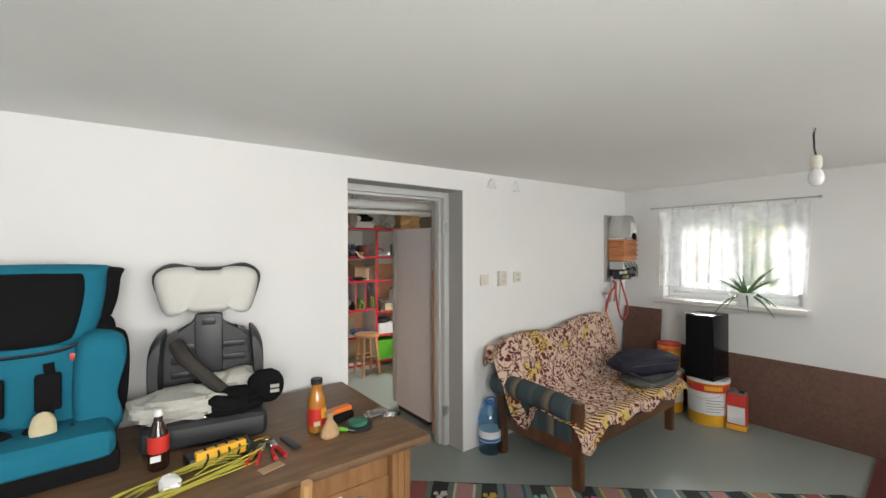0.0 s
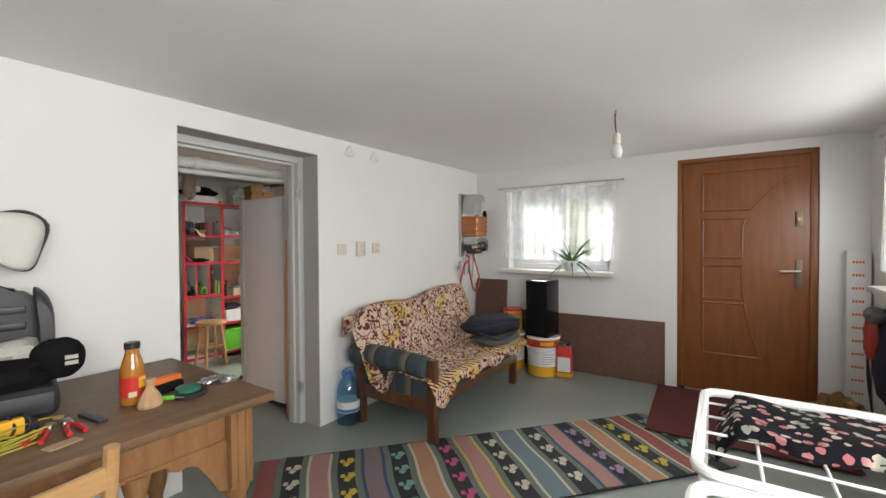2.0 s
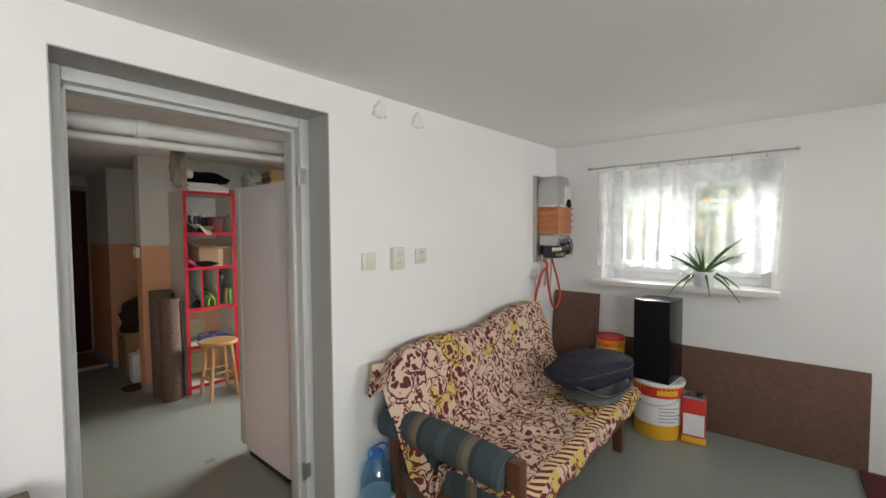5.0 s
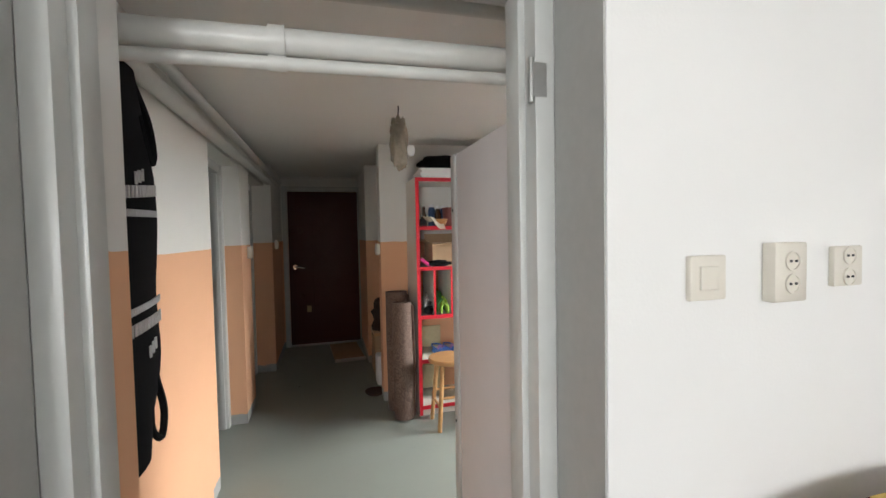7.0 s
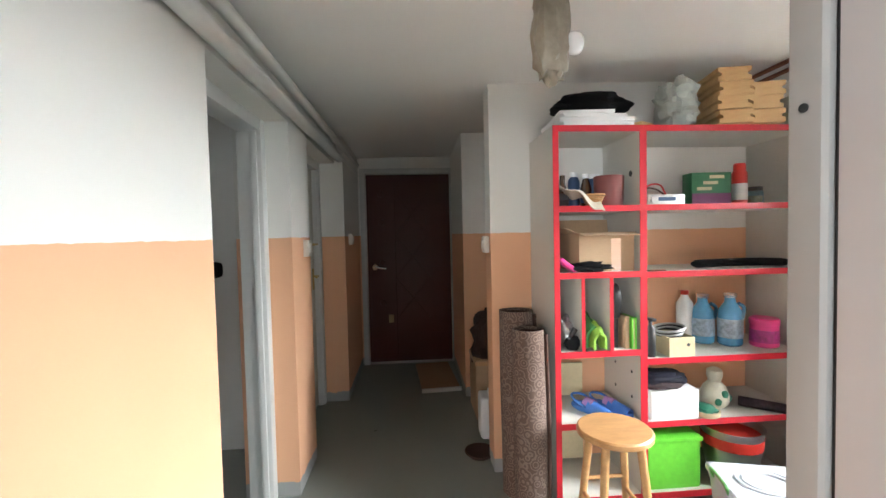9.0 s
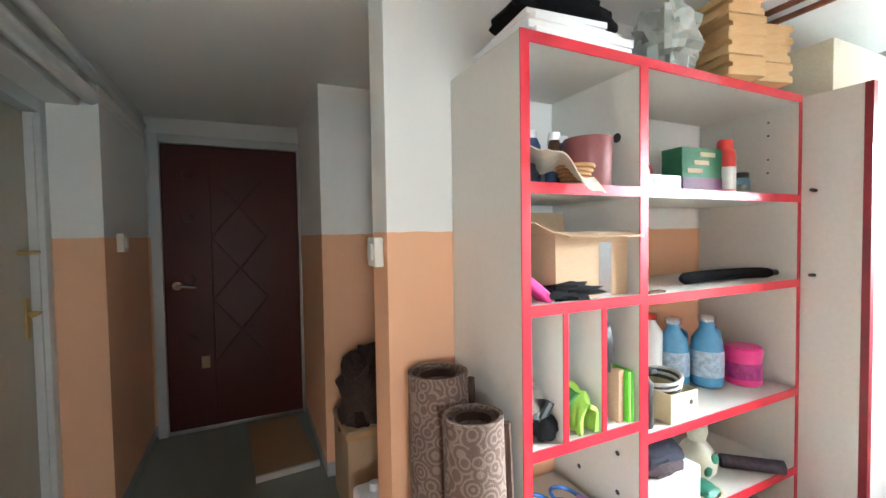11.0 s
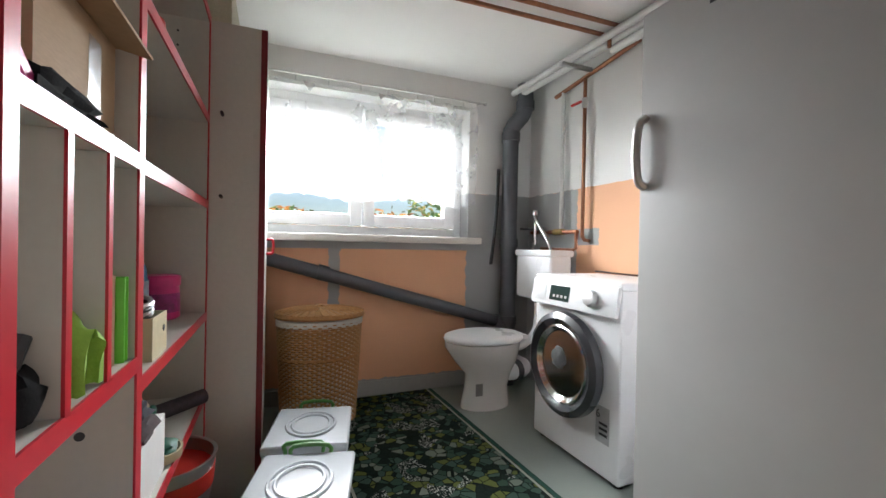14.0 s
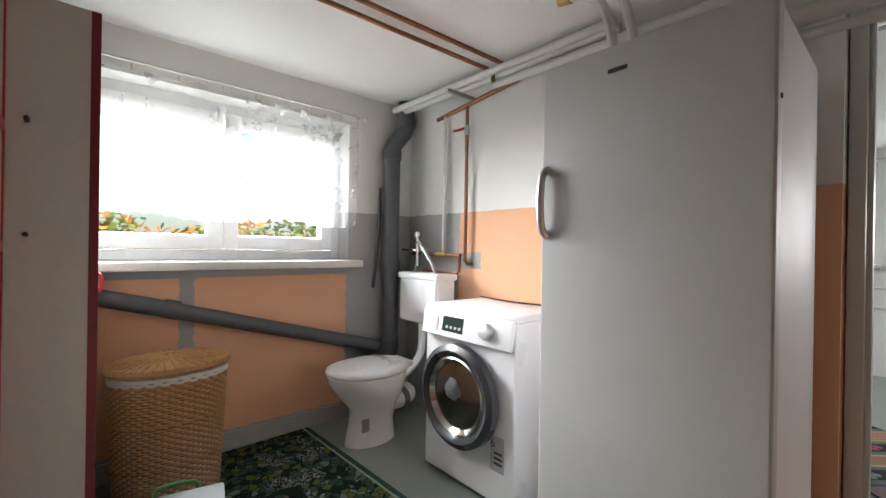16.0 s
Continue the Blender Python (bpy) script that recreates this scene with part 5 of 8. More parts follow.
def table_clutter():
    p = thing("paper_bag", (0.695, 1.974, TZ), "small twisted brown paper bag", "bag")
    part("sack", lathe(B(), [(0.035, 0), (0.04, 0.01), (0.034, 0.035), (0.014, 0.066), (0.012, 0.075), (0.02, 0.098)], seg=11, sy=0.7), M_paperbag, p, "", 20)
    g = thing("screwdriver", (0.753, 1.979, TZ + 0.012), "small green-handled screwdriver lying on table", "screwdriver", turn=-50)
    part("handle", tube(B(), [(-0.03, 0, 0), (-0.01, 0, 0), (0.02, 0, 0)], 0.008, 8), M_green, g)
    part("shaft", cyl(B(), (0.02, 0, 0), (0.055, 0, 0), 0.003, seg=8), M_steel, g)
    t = thing("tape_roll", (0.826, 1.979, TZ), "black and green rolls of tape stacked flat", "tape")
    part("black_roll", lathe(B(), [(0.045, 0), (0.058, 0.001), (0.058, 0.017), (0.045, 0.018)], seg=30), M_black, t)
    part("green_roll", lathe(B(), [(0.03, 0.018), (0.04, 0.019), (0.04, 0.033), (0.037, 0.035)], (-0.005, 0, 0), 30), M_greendull, t)
    b = thing("hand_brush", (0.795, 2.099, TZ), "black bristle brush with orange handle", "brush", turn=12)
    part("bristles", box(B(), -0.07, -0.03, 0, 0.055, 0.02, 0.035, 0.01), M_seatblack, b)
    part("handle", box(B(), -0.075, -0.01, 0.03, 0.06, 0.03, 0.055, 0.01), M_orangeplastic, b)
    c = thing("plastic_bag", (0.942, 2.037, TZ), "crumpled clear plastic bag with small parts", "bag")
    part("film", blob(B(), (0, 0, 0.014), (0.05, 0.032, 0.015), 8, 0.5, 18, 3), M_film, c)
    part("film", blob(B(), (0.045, -0.035, 0.010), (0.035, 0.02, 0.012), 14, 0.5, 14, 3), M_film, c)
    part("cap", cyl(B(), (0.08, -0.055, 0.004), (0.088, -0.06, 0.016), 0.007), M_navy, c)
    d = thing("cable_tester", (0.313, 2.063, TZ), "black tool with a yellow wrapped panel", "tool", turn=8)
    part("body", box(B(), -0.11, -0.045, 0, 0.11, 0.045, 0.04, 0.012), M_black, d)
    part("panel", box(B(), -0.09, -0.05, 0.01, 0.075, -0.02, 0.058, 0.006), M_yellow, d)
    for i in range(5):
        part("wrap", tube(B(), arc([(-0.07 + 0.035 * i, -0.053, 0.005), (-0.055 + 0.035 * i, -0.054, 0.035), (-0.06 + 0.035 * i, -0.03, 0.062), (-0.05 + 0.03 * i, 0.01, 0.05)], 4), 0.004, 6), M_black, d)
    w = thing("cable_coil", (0.166, 1.932, TZ), "loose coil of yellow-green wire", "cable")
    rnd = random.Random(3)
    for i in range(5):
        rx, ry = 0.17 + 0.02 * rnd.random(), 0.045 + 0.02 * rnd.random()
        part("strand", tube(B(), arc([(rx * math.cos(a) + 0.03 * rnd.uniform(-1, 1) + 0.25 * (a > 5.6) * 0.3, ry * math.sin(a) + 0.05 * math.cos(a) + 0.008 * rnd.uniform(-1, 1), 0.006 + 0.006 * i) for a in [k * 2 * math.pi / 10 for k in range(11)]], 4), 0.0028, 6), M_wire, w)
    part("strand", tube(B(), arc([(0.05, -0.02, 0.03), (0.16, 0.05, 0.04), (0.26, 0.12, 0.03), (0.30, 0.15, 0.02)], 5), 0.0028, 6), M_wire, w)
    part("ring_end", tube(B(), [(0.315 + 0.013 * math.cos(a), 0.155 + 0.013 * math.sin(a), 0.012) for a in [k * 0.7 for k in range(10)]], 0.003, 6), M_brass, w)
    part("paper_tag", blob(B(), (-0.02, -0.03, 0.035), (0.03, 0.035, 0.018), 5, 0.5, 12, 3), M_paper, w, "crumpled white paper tag")
    for i, (x, y, a) in enumerate(((0.433, 2.005, 62), (0.486, 2.005, 88))):
        q = thing("pliers", (x, y, TZ), "red-handled pliers lying on the table", "pliers", "pliers on table", a)
        for sgn in (-1, 1):
            part("grip", tube(B(), arc([(0.0, 0, 0.01), (-0.04, sgn * 0.014, 0.01), (-0.10, sgn * 0.018, 0.01)], 4), 0.007, 8), M_redgrip, q)
        part("jaws", box(B(), 0.0, -0.013, 0.003, 0.05, 0.013, 0.016, 0.004), M_steel, q)
    r = thing("file_tool", (0.549, 2.010, TZ), "flat dark steel file", "file", turn=98)
    part("blade", box(B(), -0.06, -0.013, 0, 0.07, 0.013, 0.009, 0.002), M_greyplastic, r)
    k = thing("kraft_scrap", (0.439, 1.869, TZ), "small torn piece of cardboard", "cardboard", turn=14)
    part("piece", box(B(), -0.04, -0.02, 0, 0.04, 0.02, 0.003), M_card, k)


M_film = glass("clear_crumpled_film", (0.9, 0.92, 0.95), 0.2, 0.6)
table_clutter()

# ---- drying rack and the corner by the front door ----


def drying_rack():
    r = thing("drying_rack", (0, 0, 0), "white wire drying rack with red legs", "drying rack")
    x0, x1, y0, y1, z = 0.50, 1.415, -0.42, 0.365, 0.90

    def frame_loop(xa, xb, zz, rad=0.011):
        c = 0.04
        pts = []
        for cx, cy, s in ((xb - c, y1 - c, 0), (xa + c, y1 - c, 90), (xa + c, y0 + c, 180), (xb - c, y0 + c, 270)):
            for k in range(5):
                a = radians(s + 22.5 * k)
                pts.append((cx + c * math.cos(a), cy + c * math.sin(a), zz))
        pts.append(pts[0])
        return tube(B(), pts, rad, 10)
    for xa, xb, zz in ((0.93, x1, z), (0.40, 0.90, z - 0.005)):
        f = part("frame", frame_loop(xa, xb, zz), M_whitecoat, r)
        n = 4
        for i in range(1, n + 1):
            xx = xa + (xb - xa) * i / (n + 1)
            part("wire", cyl(B(), (xx, y0, zz), (xx, y1, zz), 0.003, seg=6), M_whitecoat, f)
        for i in range(1, 8):
            yy = y0 + (y1 - y0) * i / 8
            part("cross_wire", cyl(B(), (xa, yy, zz - 0.004), (xb, yy, zz - 0.004), 0.003, seg=6), M_whitecoat, f)
    for yy in (y0 + 0.03, y1 - 0.0):
        part("leg", tube(B(), [(1.40, yy, z), (0.95, yy, 0.02)], 0.010, 8), M_whitecoat, r)
        part("leg", tube(B(), [(0.92, yy - 0.06, z - 0.02), (1.30, yy - 0.06, 0.02)], 0.010, 8), M_redgrip, r, "dark red tubular leg")
    part("foot_bar", cyl(B(), (0.95, y0 + 0.03, 0.012), (0.95, y1, 0.012), 0.010, seg=8), M_whitecoat, r)
    part("foot_bar", cyl(B(), (1.30, y0 - 0.03, 0.012), (1.30, y1 - 0.06, 0.012), 0.010, seg=8), M_redgrip, r)
    return r


drying_rack()


def floral_black():
    m, nt, b = nodes_of("black_floral_cloth")
    v = coords(nt)
    vo = nt.nodes.new("ShaderNodeTexVoronoi")
    vo.inputs["Scale"].default_value = 42
    link(nt, v, vo.inputs["Vector"])
    n = tex_noise(nt, v, 70, 3)
    near = calc(nt, 'LESS_THAN', calc(nt, 'ADD', vo.outputs["Distance"], calc(nt, 'MULTIPLY', n, 0.45)), 0.60)
    hue = ramp(nt, tex_noise(nt, v, 14, 1), [(0.40, (0.35, 0.12, 0.13)), (0.5, (0.50, 0.40, 0.34)), (0.6, (0.22, 0.24, 0.20))])
    link(nt, mixc(nt, near, (0.008, 0.008, 0.011), hue), b.inputs["Base Color"])
    b.inputs["Specular IOR Level"].default_value = 0.1
    b.inputs["Roughness"].default_value = 0.9
    bump(nt, b, tex_noise(nt, v, 200, 2), 0.3, 0.002)
    return m


M_floral = floral_black()


def drying_cloth():
    def fn(u, v):
        y = 0.335 - 0.62 * u
        x = 1.335 - 0.235 * v
        n = noise.noise(Vector((x * 9, y * 9, 1))) * 0.012
        z = 0.920 + n
        if u < 0.06:
            z -= 0.05 * (0.06 - u) / 0.06
        if v > 0.93 or v < 0.05:
            z -= 0.02
        return Vector((x + 0.012 * math.sin(u * 20), y, z))
    single("floral_cloth", sheet(B(), fn, 50, 26, 0.004), M_floral, "black floral cloth drying on the rack", "cloth", smooth=70)


drying_cloth()


def corner_things():
    k = thing("long_carton", (4.265, -0.49, 0.0), "tall narrow white carton with orange print", "carton", turn=0)
    part("tube", box(B(), -0.045, -0.065, 0, 0.045, 0.065, 1.235, 0.003), M_paper, k)
    for i in range(12):
        zz = 0.10 + i * 0.095
        for dy in (-0.022, -0.005, 0.012, 0.029):
            part("print_mark", box(B(), -0.0462, dy - 0.006, zz, -0.0448, dy + 0.006, zz + 0.018), M_orangeplastic, k)
    f = single("plush_throw", blob(B(), (3.98, -0.36, 0.10), (0.20, 0.13, 0.11), 31, 0.4, 30, 2.6), M_fur, "tawny plush blanket heaped on the floor", "blanket")
    h = thing("hanging_bag", (3.62, -0.50, 0.42), "dark cables and red bag under the side window", "bag")
    part("body", blob(B(), (0, 0, 0.17), (0.13, 0.06, 0.27), 6, 0.2, 20), M_navy, h)
    part("red_piece", blob(B(), (0.02, 0.07, 0.30), (0.06, 0.03, 0.14), 7, 0.2, 14), M_rubberred, h)
    part("cap", blob(B(), (-0.03, 0.06, 0.44), (0.07, 0.05, 0.05), 8, 0.2, 14), M_greycloth, h)
    for i in range(3):
        part("cable", tube(B(), arc([(0.08, 0.03, 0.46), (0.16 + 0.02 * i, 0.05, 0.3), (0.17 - 0.02 * i, 0.05, 0.0), (0.1, 0.04, -0.2 - 0.03 * i)], 5), 0.006, 6), M_black, h)
    part("hook", tube(B(), arc([(0.0, -0.065, 0.5), (0, 0.0, 0.51), (0, 0.02, 0.46)], 4), 0.004, 6), M_steel, h)
    # heating pipes under the side window
    for z in (0.62, 0.80):
        o = single("heating_pipe", cyl(B(), (1.2, Y_SIDE + 0.03, z), (3.3, Y_SIDE + 0.03, z + 0.01), 0.012, seg=10), M_pipe, "white painted heating pipe under side window", "pipe", "heating pipes")


corner_things()

# ---- hall ----
M_hallframe = M_frame
M_doorcream = plain("cream_gloss_door_paint", (0.50, 0.47, 0.38), 0.35, vary=0.06, grain=20, relief=0.1)
M_darkleather = plain("dark_oxblood_padded_leatherette", (0.085, 0.019, 0.017), 0.42, vary=0.3, grain=70, relief=0.25)
M_concrete = plain("grey_plaster_skirting", (0.34, 0.35, 0.34), 0.7)


def side_door(name, ya, yb, top, open_leaf, label):
    """Painted frame in a hall recess; with its leaf shut, or swung away into the dark room."""
    d = thing(name, (0, 0, 0), label, "door", kind="structure")
    x0, x1 = 0.74, 0.855
    for y in (ya, yb - 0.06):
        bm = box(B(), x0, y, 0, x1, y + 0.06, top, 0.006)
        box(bm, x1 - 0.05, y - 0.012 if y > ya else y + 0.058, 0, x1 - 0.02, y + 0.002 if y > ya else y + 0.072, top - 0.06, 0.003)
        part("jamb", bm, M_hallframe, d)
    part("head", box(B(), x0 + 0.002, ya + 0.06, top - 0.06, x1 - 0.002, yb - 0.06, top, 0.006), M_hallframe, d)
    if not open_leaf:
        leaf = part("leaf", box(B(), 0.765, ya + 0.06, 0.01, 0.805, yb - 0.06, top - 0.06, 0.004), M_doorcream, d, "cream painted flush door leaf")
        for z in (1.0,):
            h = part("handle", box(B(), 0.803, yb - 0.13, 0.90, 0.811, yb - 0.095, 1.06, 0.003), M_brass, leaf, "brass lever handle")
        part("lever", tube(B(), [(0.81, yb - 0.112, 1.0), (0.845, yb - 0.112, 1.0), (0.85, yb - 0.20, 1.0)], 0.008, 8), M_brass, d)
        part("latch", tube(B(), [(0.805, yb - 0.16, 1.24), (0.83, yb - 0.16, 1.24), (0.83, yb - 0.06, 1.24)], 0.009, 8), M_brass, d)
    else:
        part("strike_plate", box(B(), 0.79, yb - 0.064, 0.93, 0.815, yb - 0.058, 1.06, 0.001), M_steel, d)
    return d


side_door("door_2", DA[0], DA[1], 1.86, True, "grey painted frame of open dark doorway")
side_door("door_3", DB[0], DB[1], 1.86, False, "closed cream door in hall recess")


def end_door():
    d = thing("door_4", (1.52, Y_END, 0), "dark oxblood padded door with crossed studded bands", "door", kind="structure")
    w, top = 0.413, 1.895
    part("leaf", box(B(), -w, 0.0, 0.025, w, 0.035, top, 0.012), M_darkleather, d)
    for nm, a, b in (("jamb", -w - 0.06, -w - 0.004), ("jamb", w + 0.004, w + 0.06)):
        part(nm, box(B(), a, -0.012, 0, b, 0.038, top + 0.06, 0.005), M_hallframe, d)
    part("head", box(B(), -w - 0.004, -0.010, top + 0.004, w + 0.004, 0.036, top + 0.06, 0.005), M_hallframe, d)

    def band(p, q):
        part("quilted_band", tube(B(), [(p[0], 0.002, p[1]), ((p[0] + q[0]) / 2, -0.002, (p[1] + q[1]) / 2), (q[0], 0.002, q[1])], 0.008, 6), M_darkleather, d)
    xs = (-0.14, 0.20)
    for z in (0.45, 0.87, 1.29):
        for s in (1, -1):
            a, b = (xs[0], z), (xs[1], z + 0.42)
            if s < 0:
                a, b = (xs[0], z + 0.42), (xs[1], z)
            band(a, b)
    band((xs[0], 0.1), (xs[0], 1.8))
    for z in (0.62, 1.02, 1.42, 1.70):
        part("button", blob(B(), (-0.27, 0.0, z), (0.03, 0.01, 0.03), 2, 0.0, 12), M_darkleather, d)
    part("tear", box(B(), -0.22, -0.002, 0.42, -0.17, 0.003, 0.50, 0.001), M_card, d, "torn patch showing padding")
    h = part("handle", cyl(B(), (-0.34, 0.0, 0.98), (-0.34, -0.02, 0.98), 0.028), M_chrome, d, "chrome lever handle")
    part("lever", tube(B(), [(-0.34, -0.02, 0.98), (-0.34, -0.05, 0.98), (-0.31, -0.055, 0.978), (-0.23, -0.055, 0.965)], 0.010, 8), M_chrome, h)
    part("draught_strip", box(B(), -w, -0.006, 0.004, w, 0.002, 0.028, 0.002), M_steel, d)


end_door()

# pipes on the hall ceiling edge
for xx, zz, rr in ((1.005, 1.875, 0.032), (1.03, 1.955, 0.024)):
    single("hall_pipe", cyl(B(), (xx, Y_HALLSIDE + 0.07, zz), (xx, 7.36, zz + 0.03), rr, seg=14), M_pipe, "white painted pipe along the hall wall", "pipe", "painted pipes in hall")
for yy, zz, rr, xa, xb in ((3.215, 1.845, 0.034, 0.98, 2.75), (3.20, 1.785, 0.017, 0.98, 2.75), (3.21, 1.985, 0.022, 0.98, 3.4)):
    p = thing("overhead_pipe", (0, 0, 0), "white painted pipe crossing above the doorway", "pipe", "painted pipes above doorway")
    part("run", cyl(B(), (xa, yy, zz - 0.01), (xb, yy, zz + 0.02), rr, seg=14), M_pipe, p)
    part("coupling", cyl(B(), (1.43, yy, zz - 0.002), (1.47, yy, zz - 0.002), rr * 1.18, seg=14), M_pipe, p)


def switch_box(x, y, z, turn, label):
    s = thing("light_switch", (x, y, z), label, "light switch", turn=turn)
    part("plate", box(B(), -0.04, -0.03, -0.045, 0.04, 0, 0.045, 0.006), M_cream, s)
    part("rocker", box(B(), -0.02, -0.036, -0.025, 0.02, -0.028, 0.025, 0.003), M_cream, s)


switch_box(0.966, 5.58, 1.235, 90, "cream surface switch on the hall pillar")
switch_box(1.969, 5.50, 1.235, -90, "cream surface switch on the column edge")
switch_box(1.031, 6.75, 1.27, 90, "small cream switch near the hall end")


def cloth_bag():
    """Black garment bag folded over a hook, with pale lettering bars."""
    g = thing("garment_bag", (0.967, 3.42, 0.70), "long black garment bag hung on hall wall", "bag")

    rings = []
    for i in range(25):
        v = i / 24
        half = (0.10 + 0.14 * min(1.0, v * 4.2)) * (1 - 0.6 * max(0.0, (v - 0.72) / 0.28) ** 1.6)
        mid = 0.01 * math.sin(v * 7)
        rings.append([Vector((0.038 + 0.036 * math.sin(q) + 0.004 * math.sin(v * 17 + q * 3), mid + half * math.cos(q), 1.14 * (1 - v) + 0.02 * math.cos(q) * (v > 0.9))) for q in [k * math.pi / 14 for k in range(28)]])
    part("body", ring_mesh(B(), rings), M_blackcloth, g, "", 70)
    for s in (1,):
        part("strap_loop", tube(B(), arc([(0.05, 0.09, 1.12), (0.06, 0.17, 1.02), (0.06, 0.205, 0.92), (0.06, 0.17, 0.90), (0.06, 0.10, 1.02)], 5), 0.012, 6), M_blackcloth, g)
        part("strap_loop", tube(B(), arc([(0.05, 0.17, 0.22), (0.06, 0.20, 0.10), (0.06, 0.17, 0.02), (0.05, 0.13, 0.06), (0.05, 0.12, 0.14)], 5), 0.011, 6), M_blackcloth, g)

    rnd = random.Random(12)

    def strokes(z, y0, y1, h, step, tilt):
        """A line of print as plain bars of uneven width."""
        y = y0
        while y < y1:
            w = step * rnd.uniform(0.55, 1.0)
            a = max(-0.97, min(0.97, y / 0.24))
            bulge = math.sqrt(1 - a * a)
            bm = box(B(), -0.002, -w * 0.42, -h / 2, 0.002, w * 0.42, h / 2)
            part("print_mark", bm, M_printpale, g, "", 0).matrix_basis = pose(0.042 + 0.037 * bulge, y, z + tilt * (y - 0.1), 0, 0, math.degrees(math.atan(0.15 * a / bulge)))
            y += step * 1.12
    strokes(0.797, -0.10, 0.21, 0.034, 0.021, 0.11)
    strokes(0.730, -0.11, 0.21, 0.020, 0.0125, 0.03)
    strokes(0.462, -0.09, 0.20, 0.020, 0.0125, 0.05)
    strokes(0.408, -0.07, 0.20, 0.034, 0.021, 0.03)
    strokes(0.850, 0.02, 0.09, 0.035, 0.022, 0.3)
    strokes(0.330, 0.07, 0.14, 0.035, 0.022, 0.3)
    part("hook", tube(B(), arc([(0.0, 0.02, 1.17), (0.04, 0.02, 1.18), (0.045, 0.02, 1.12)], 4), 0.005, 6), M_steel, g)


M_blackcloth = plain("black_nonwoven_cloth", (0.007, 0.007, 0.008), 0.95, spec=0.15, vary=0.25, grain=200, relief=0.3)
M_printpale = plain("pale_grey_print", (0.5, 0.5, 0.5), 0.7)
cloth_bag()


def wrapped_lamp():
    l = thing("pendant_lamp", (1.96, 4.43, TOP), "bulb hanging beside a grey plastic-wrapped bundle", "lamp")
    part("cord", tube(B(), arc([(0, 0, 0), (0.005, 0, -0.05), (0.0, 0, -0.10)], 4), 0.004, 6), M_black, l)
    part("wrapping", blob(B(), (0.005, 0, -0.24), (0.05, 0.045, 0.145), 13, 0.3, 24, 2.6), M_wrap, l, "dusty plastic-wrapped bundle")
    part("bulb", blob(B(), (0.065, -0.02, -0.285), (0.026, 0.026, 0.032), 1, 0.0, 14), M_ceramic, l, "white opal bulb")


M_wrap = plain("dusty_beige_film", (0.36, 0.31, 0.24), 0.4, vary=0.35, grain=25, relief=0.5, depth=0.01)
wrapped_lamp()


def carpet_pattern():
    m, nt, b = nodes_of("brown_patterned_carpet_back")
    v = coords(nt)
    vo = nt.nodes.new("ShaderNodeTexVoronoi")
    vo.inputs["Scale"].default_value = 26
    link(nt, v, vo.inputs["Vector"])
    s = calc(nt, 'SINE', calc(nt, 'MULTIPLY', vo.outputs["Distance"], 22))
    c = mixc(nt, calc(nt, 'GREATER_THAN', calc(nt, 'ADD', s, tex_noise(nt, v, 40)), 0.7), (0.105, 0.066, 0.052), (0.175, 0.125, 0.10))
    link(nt, c, b.inputs["Base Color"])
    b.inputs["Roughness"].default_value = 0.95
    bump(nt, b, tex_noise(nt, v, 240), 0.5, 0.003)
    return m


M_carpetroll = carpet_pattern()
M_carpetend = plain("brown_carpet_pile", (0.07, 0.035, 0.025), 0.95, grain=200, relief=0.5)
for x, y, r, h, lean in ((2.065, 5.26, 0.085, 0.905, -2.0), (2.075, 5.08, 0.075, 0.85, -2.2)):
    c = thing("rolled_carpet", (x, y, 0.003), "rolled brown patterned carpet leaning by shelves", "carpet", "rolled carpets by shelves")
    c.matrix_world = pose(x, y, 0.003, lean, 0, 0)
    part("outer_turn", lathe(B(), [(r, 0), (r, h * 0.3), (r * 1.02, h * 0.6), (r * 0.98, h), (r * 0.86, h), (r * 0.84, h - 0.03)], seg=28), M_carpetroll, c)
    part("inner_turn", lathe(B(), [(r * 0.55, h - 0.12), (r * 0.72, h - 0.01), (r * 0.60, h - 0.01), (r * 0.5, h - 0.05)], seg=24), M_carpetend, c)
    part("loose_edge", tube(B(), [(r * 0.9, -r * 0.55, 0.02), (r * 1.05, -r * 0.45, h * 0.5), (r * 0.95, -r * 0.5, h - 0.02)], 0.010, 6), M_carpetend, c)

# alcove clutter
k = thing("fur_coat", (2.12, 6.20, 0.40), "brown fur garment draped over a crate", "coat")
part("fur", blob(B(), (0, 0, 0.12), (0.15, 0.16, 0.22), 33, 0.35, 26, 2.5), plain("dark_brown_fur", (0.06, 0.03, 0.02), 0.95, vary=0.5, grain=90, relief=1.0, depth=0.02), k)
k = thing("wooden_crate", (2.14, 6.22, 0.0), "worn brown crate under the fur", "crate")
part("side", box(B(), -0.17, -0.16, 0, 0.17, 0.16, 0.42, 0.008), M_card, k)
part("rim", box(B(), -0.175, -0.165, 0.38, 0.175, 0.165, 0.41, 0.004), M_chairwood, k)
k = thing("canister", (2.03, 5.85, 0.0), "white plastic canister on the hall floor", "canister")
part("body", box(B(), -0.075, -0.07, 0, 0.075, 0.07, 0.27, 0.025, seg=3), M_appl, k)
part("neck", cyl(B(), (0, 0, 0.268), (0, 0, 0.30), 0.02), M_appl, k)
part("grip", tube(B(), arc([(0.03, 0, 0.265), (0.03, 0, 0.30), (0.06, 0, 0.30), (0.065, 0, 0.265)], 4), 0.008, 8), M_appl, k)
k = thing("dark_pan", (1.92, 5.62, 0.0), "small dark round dish on hall floor", "dish")
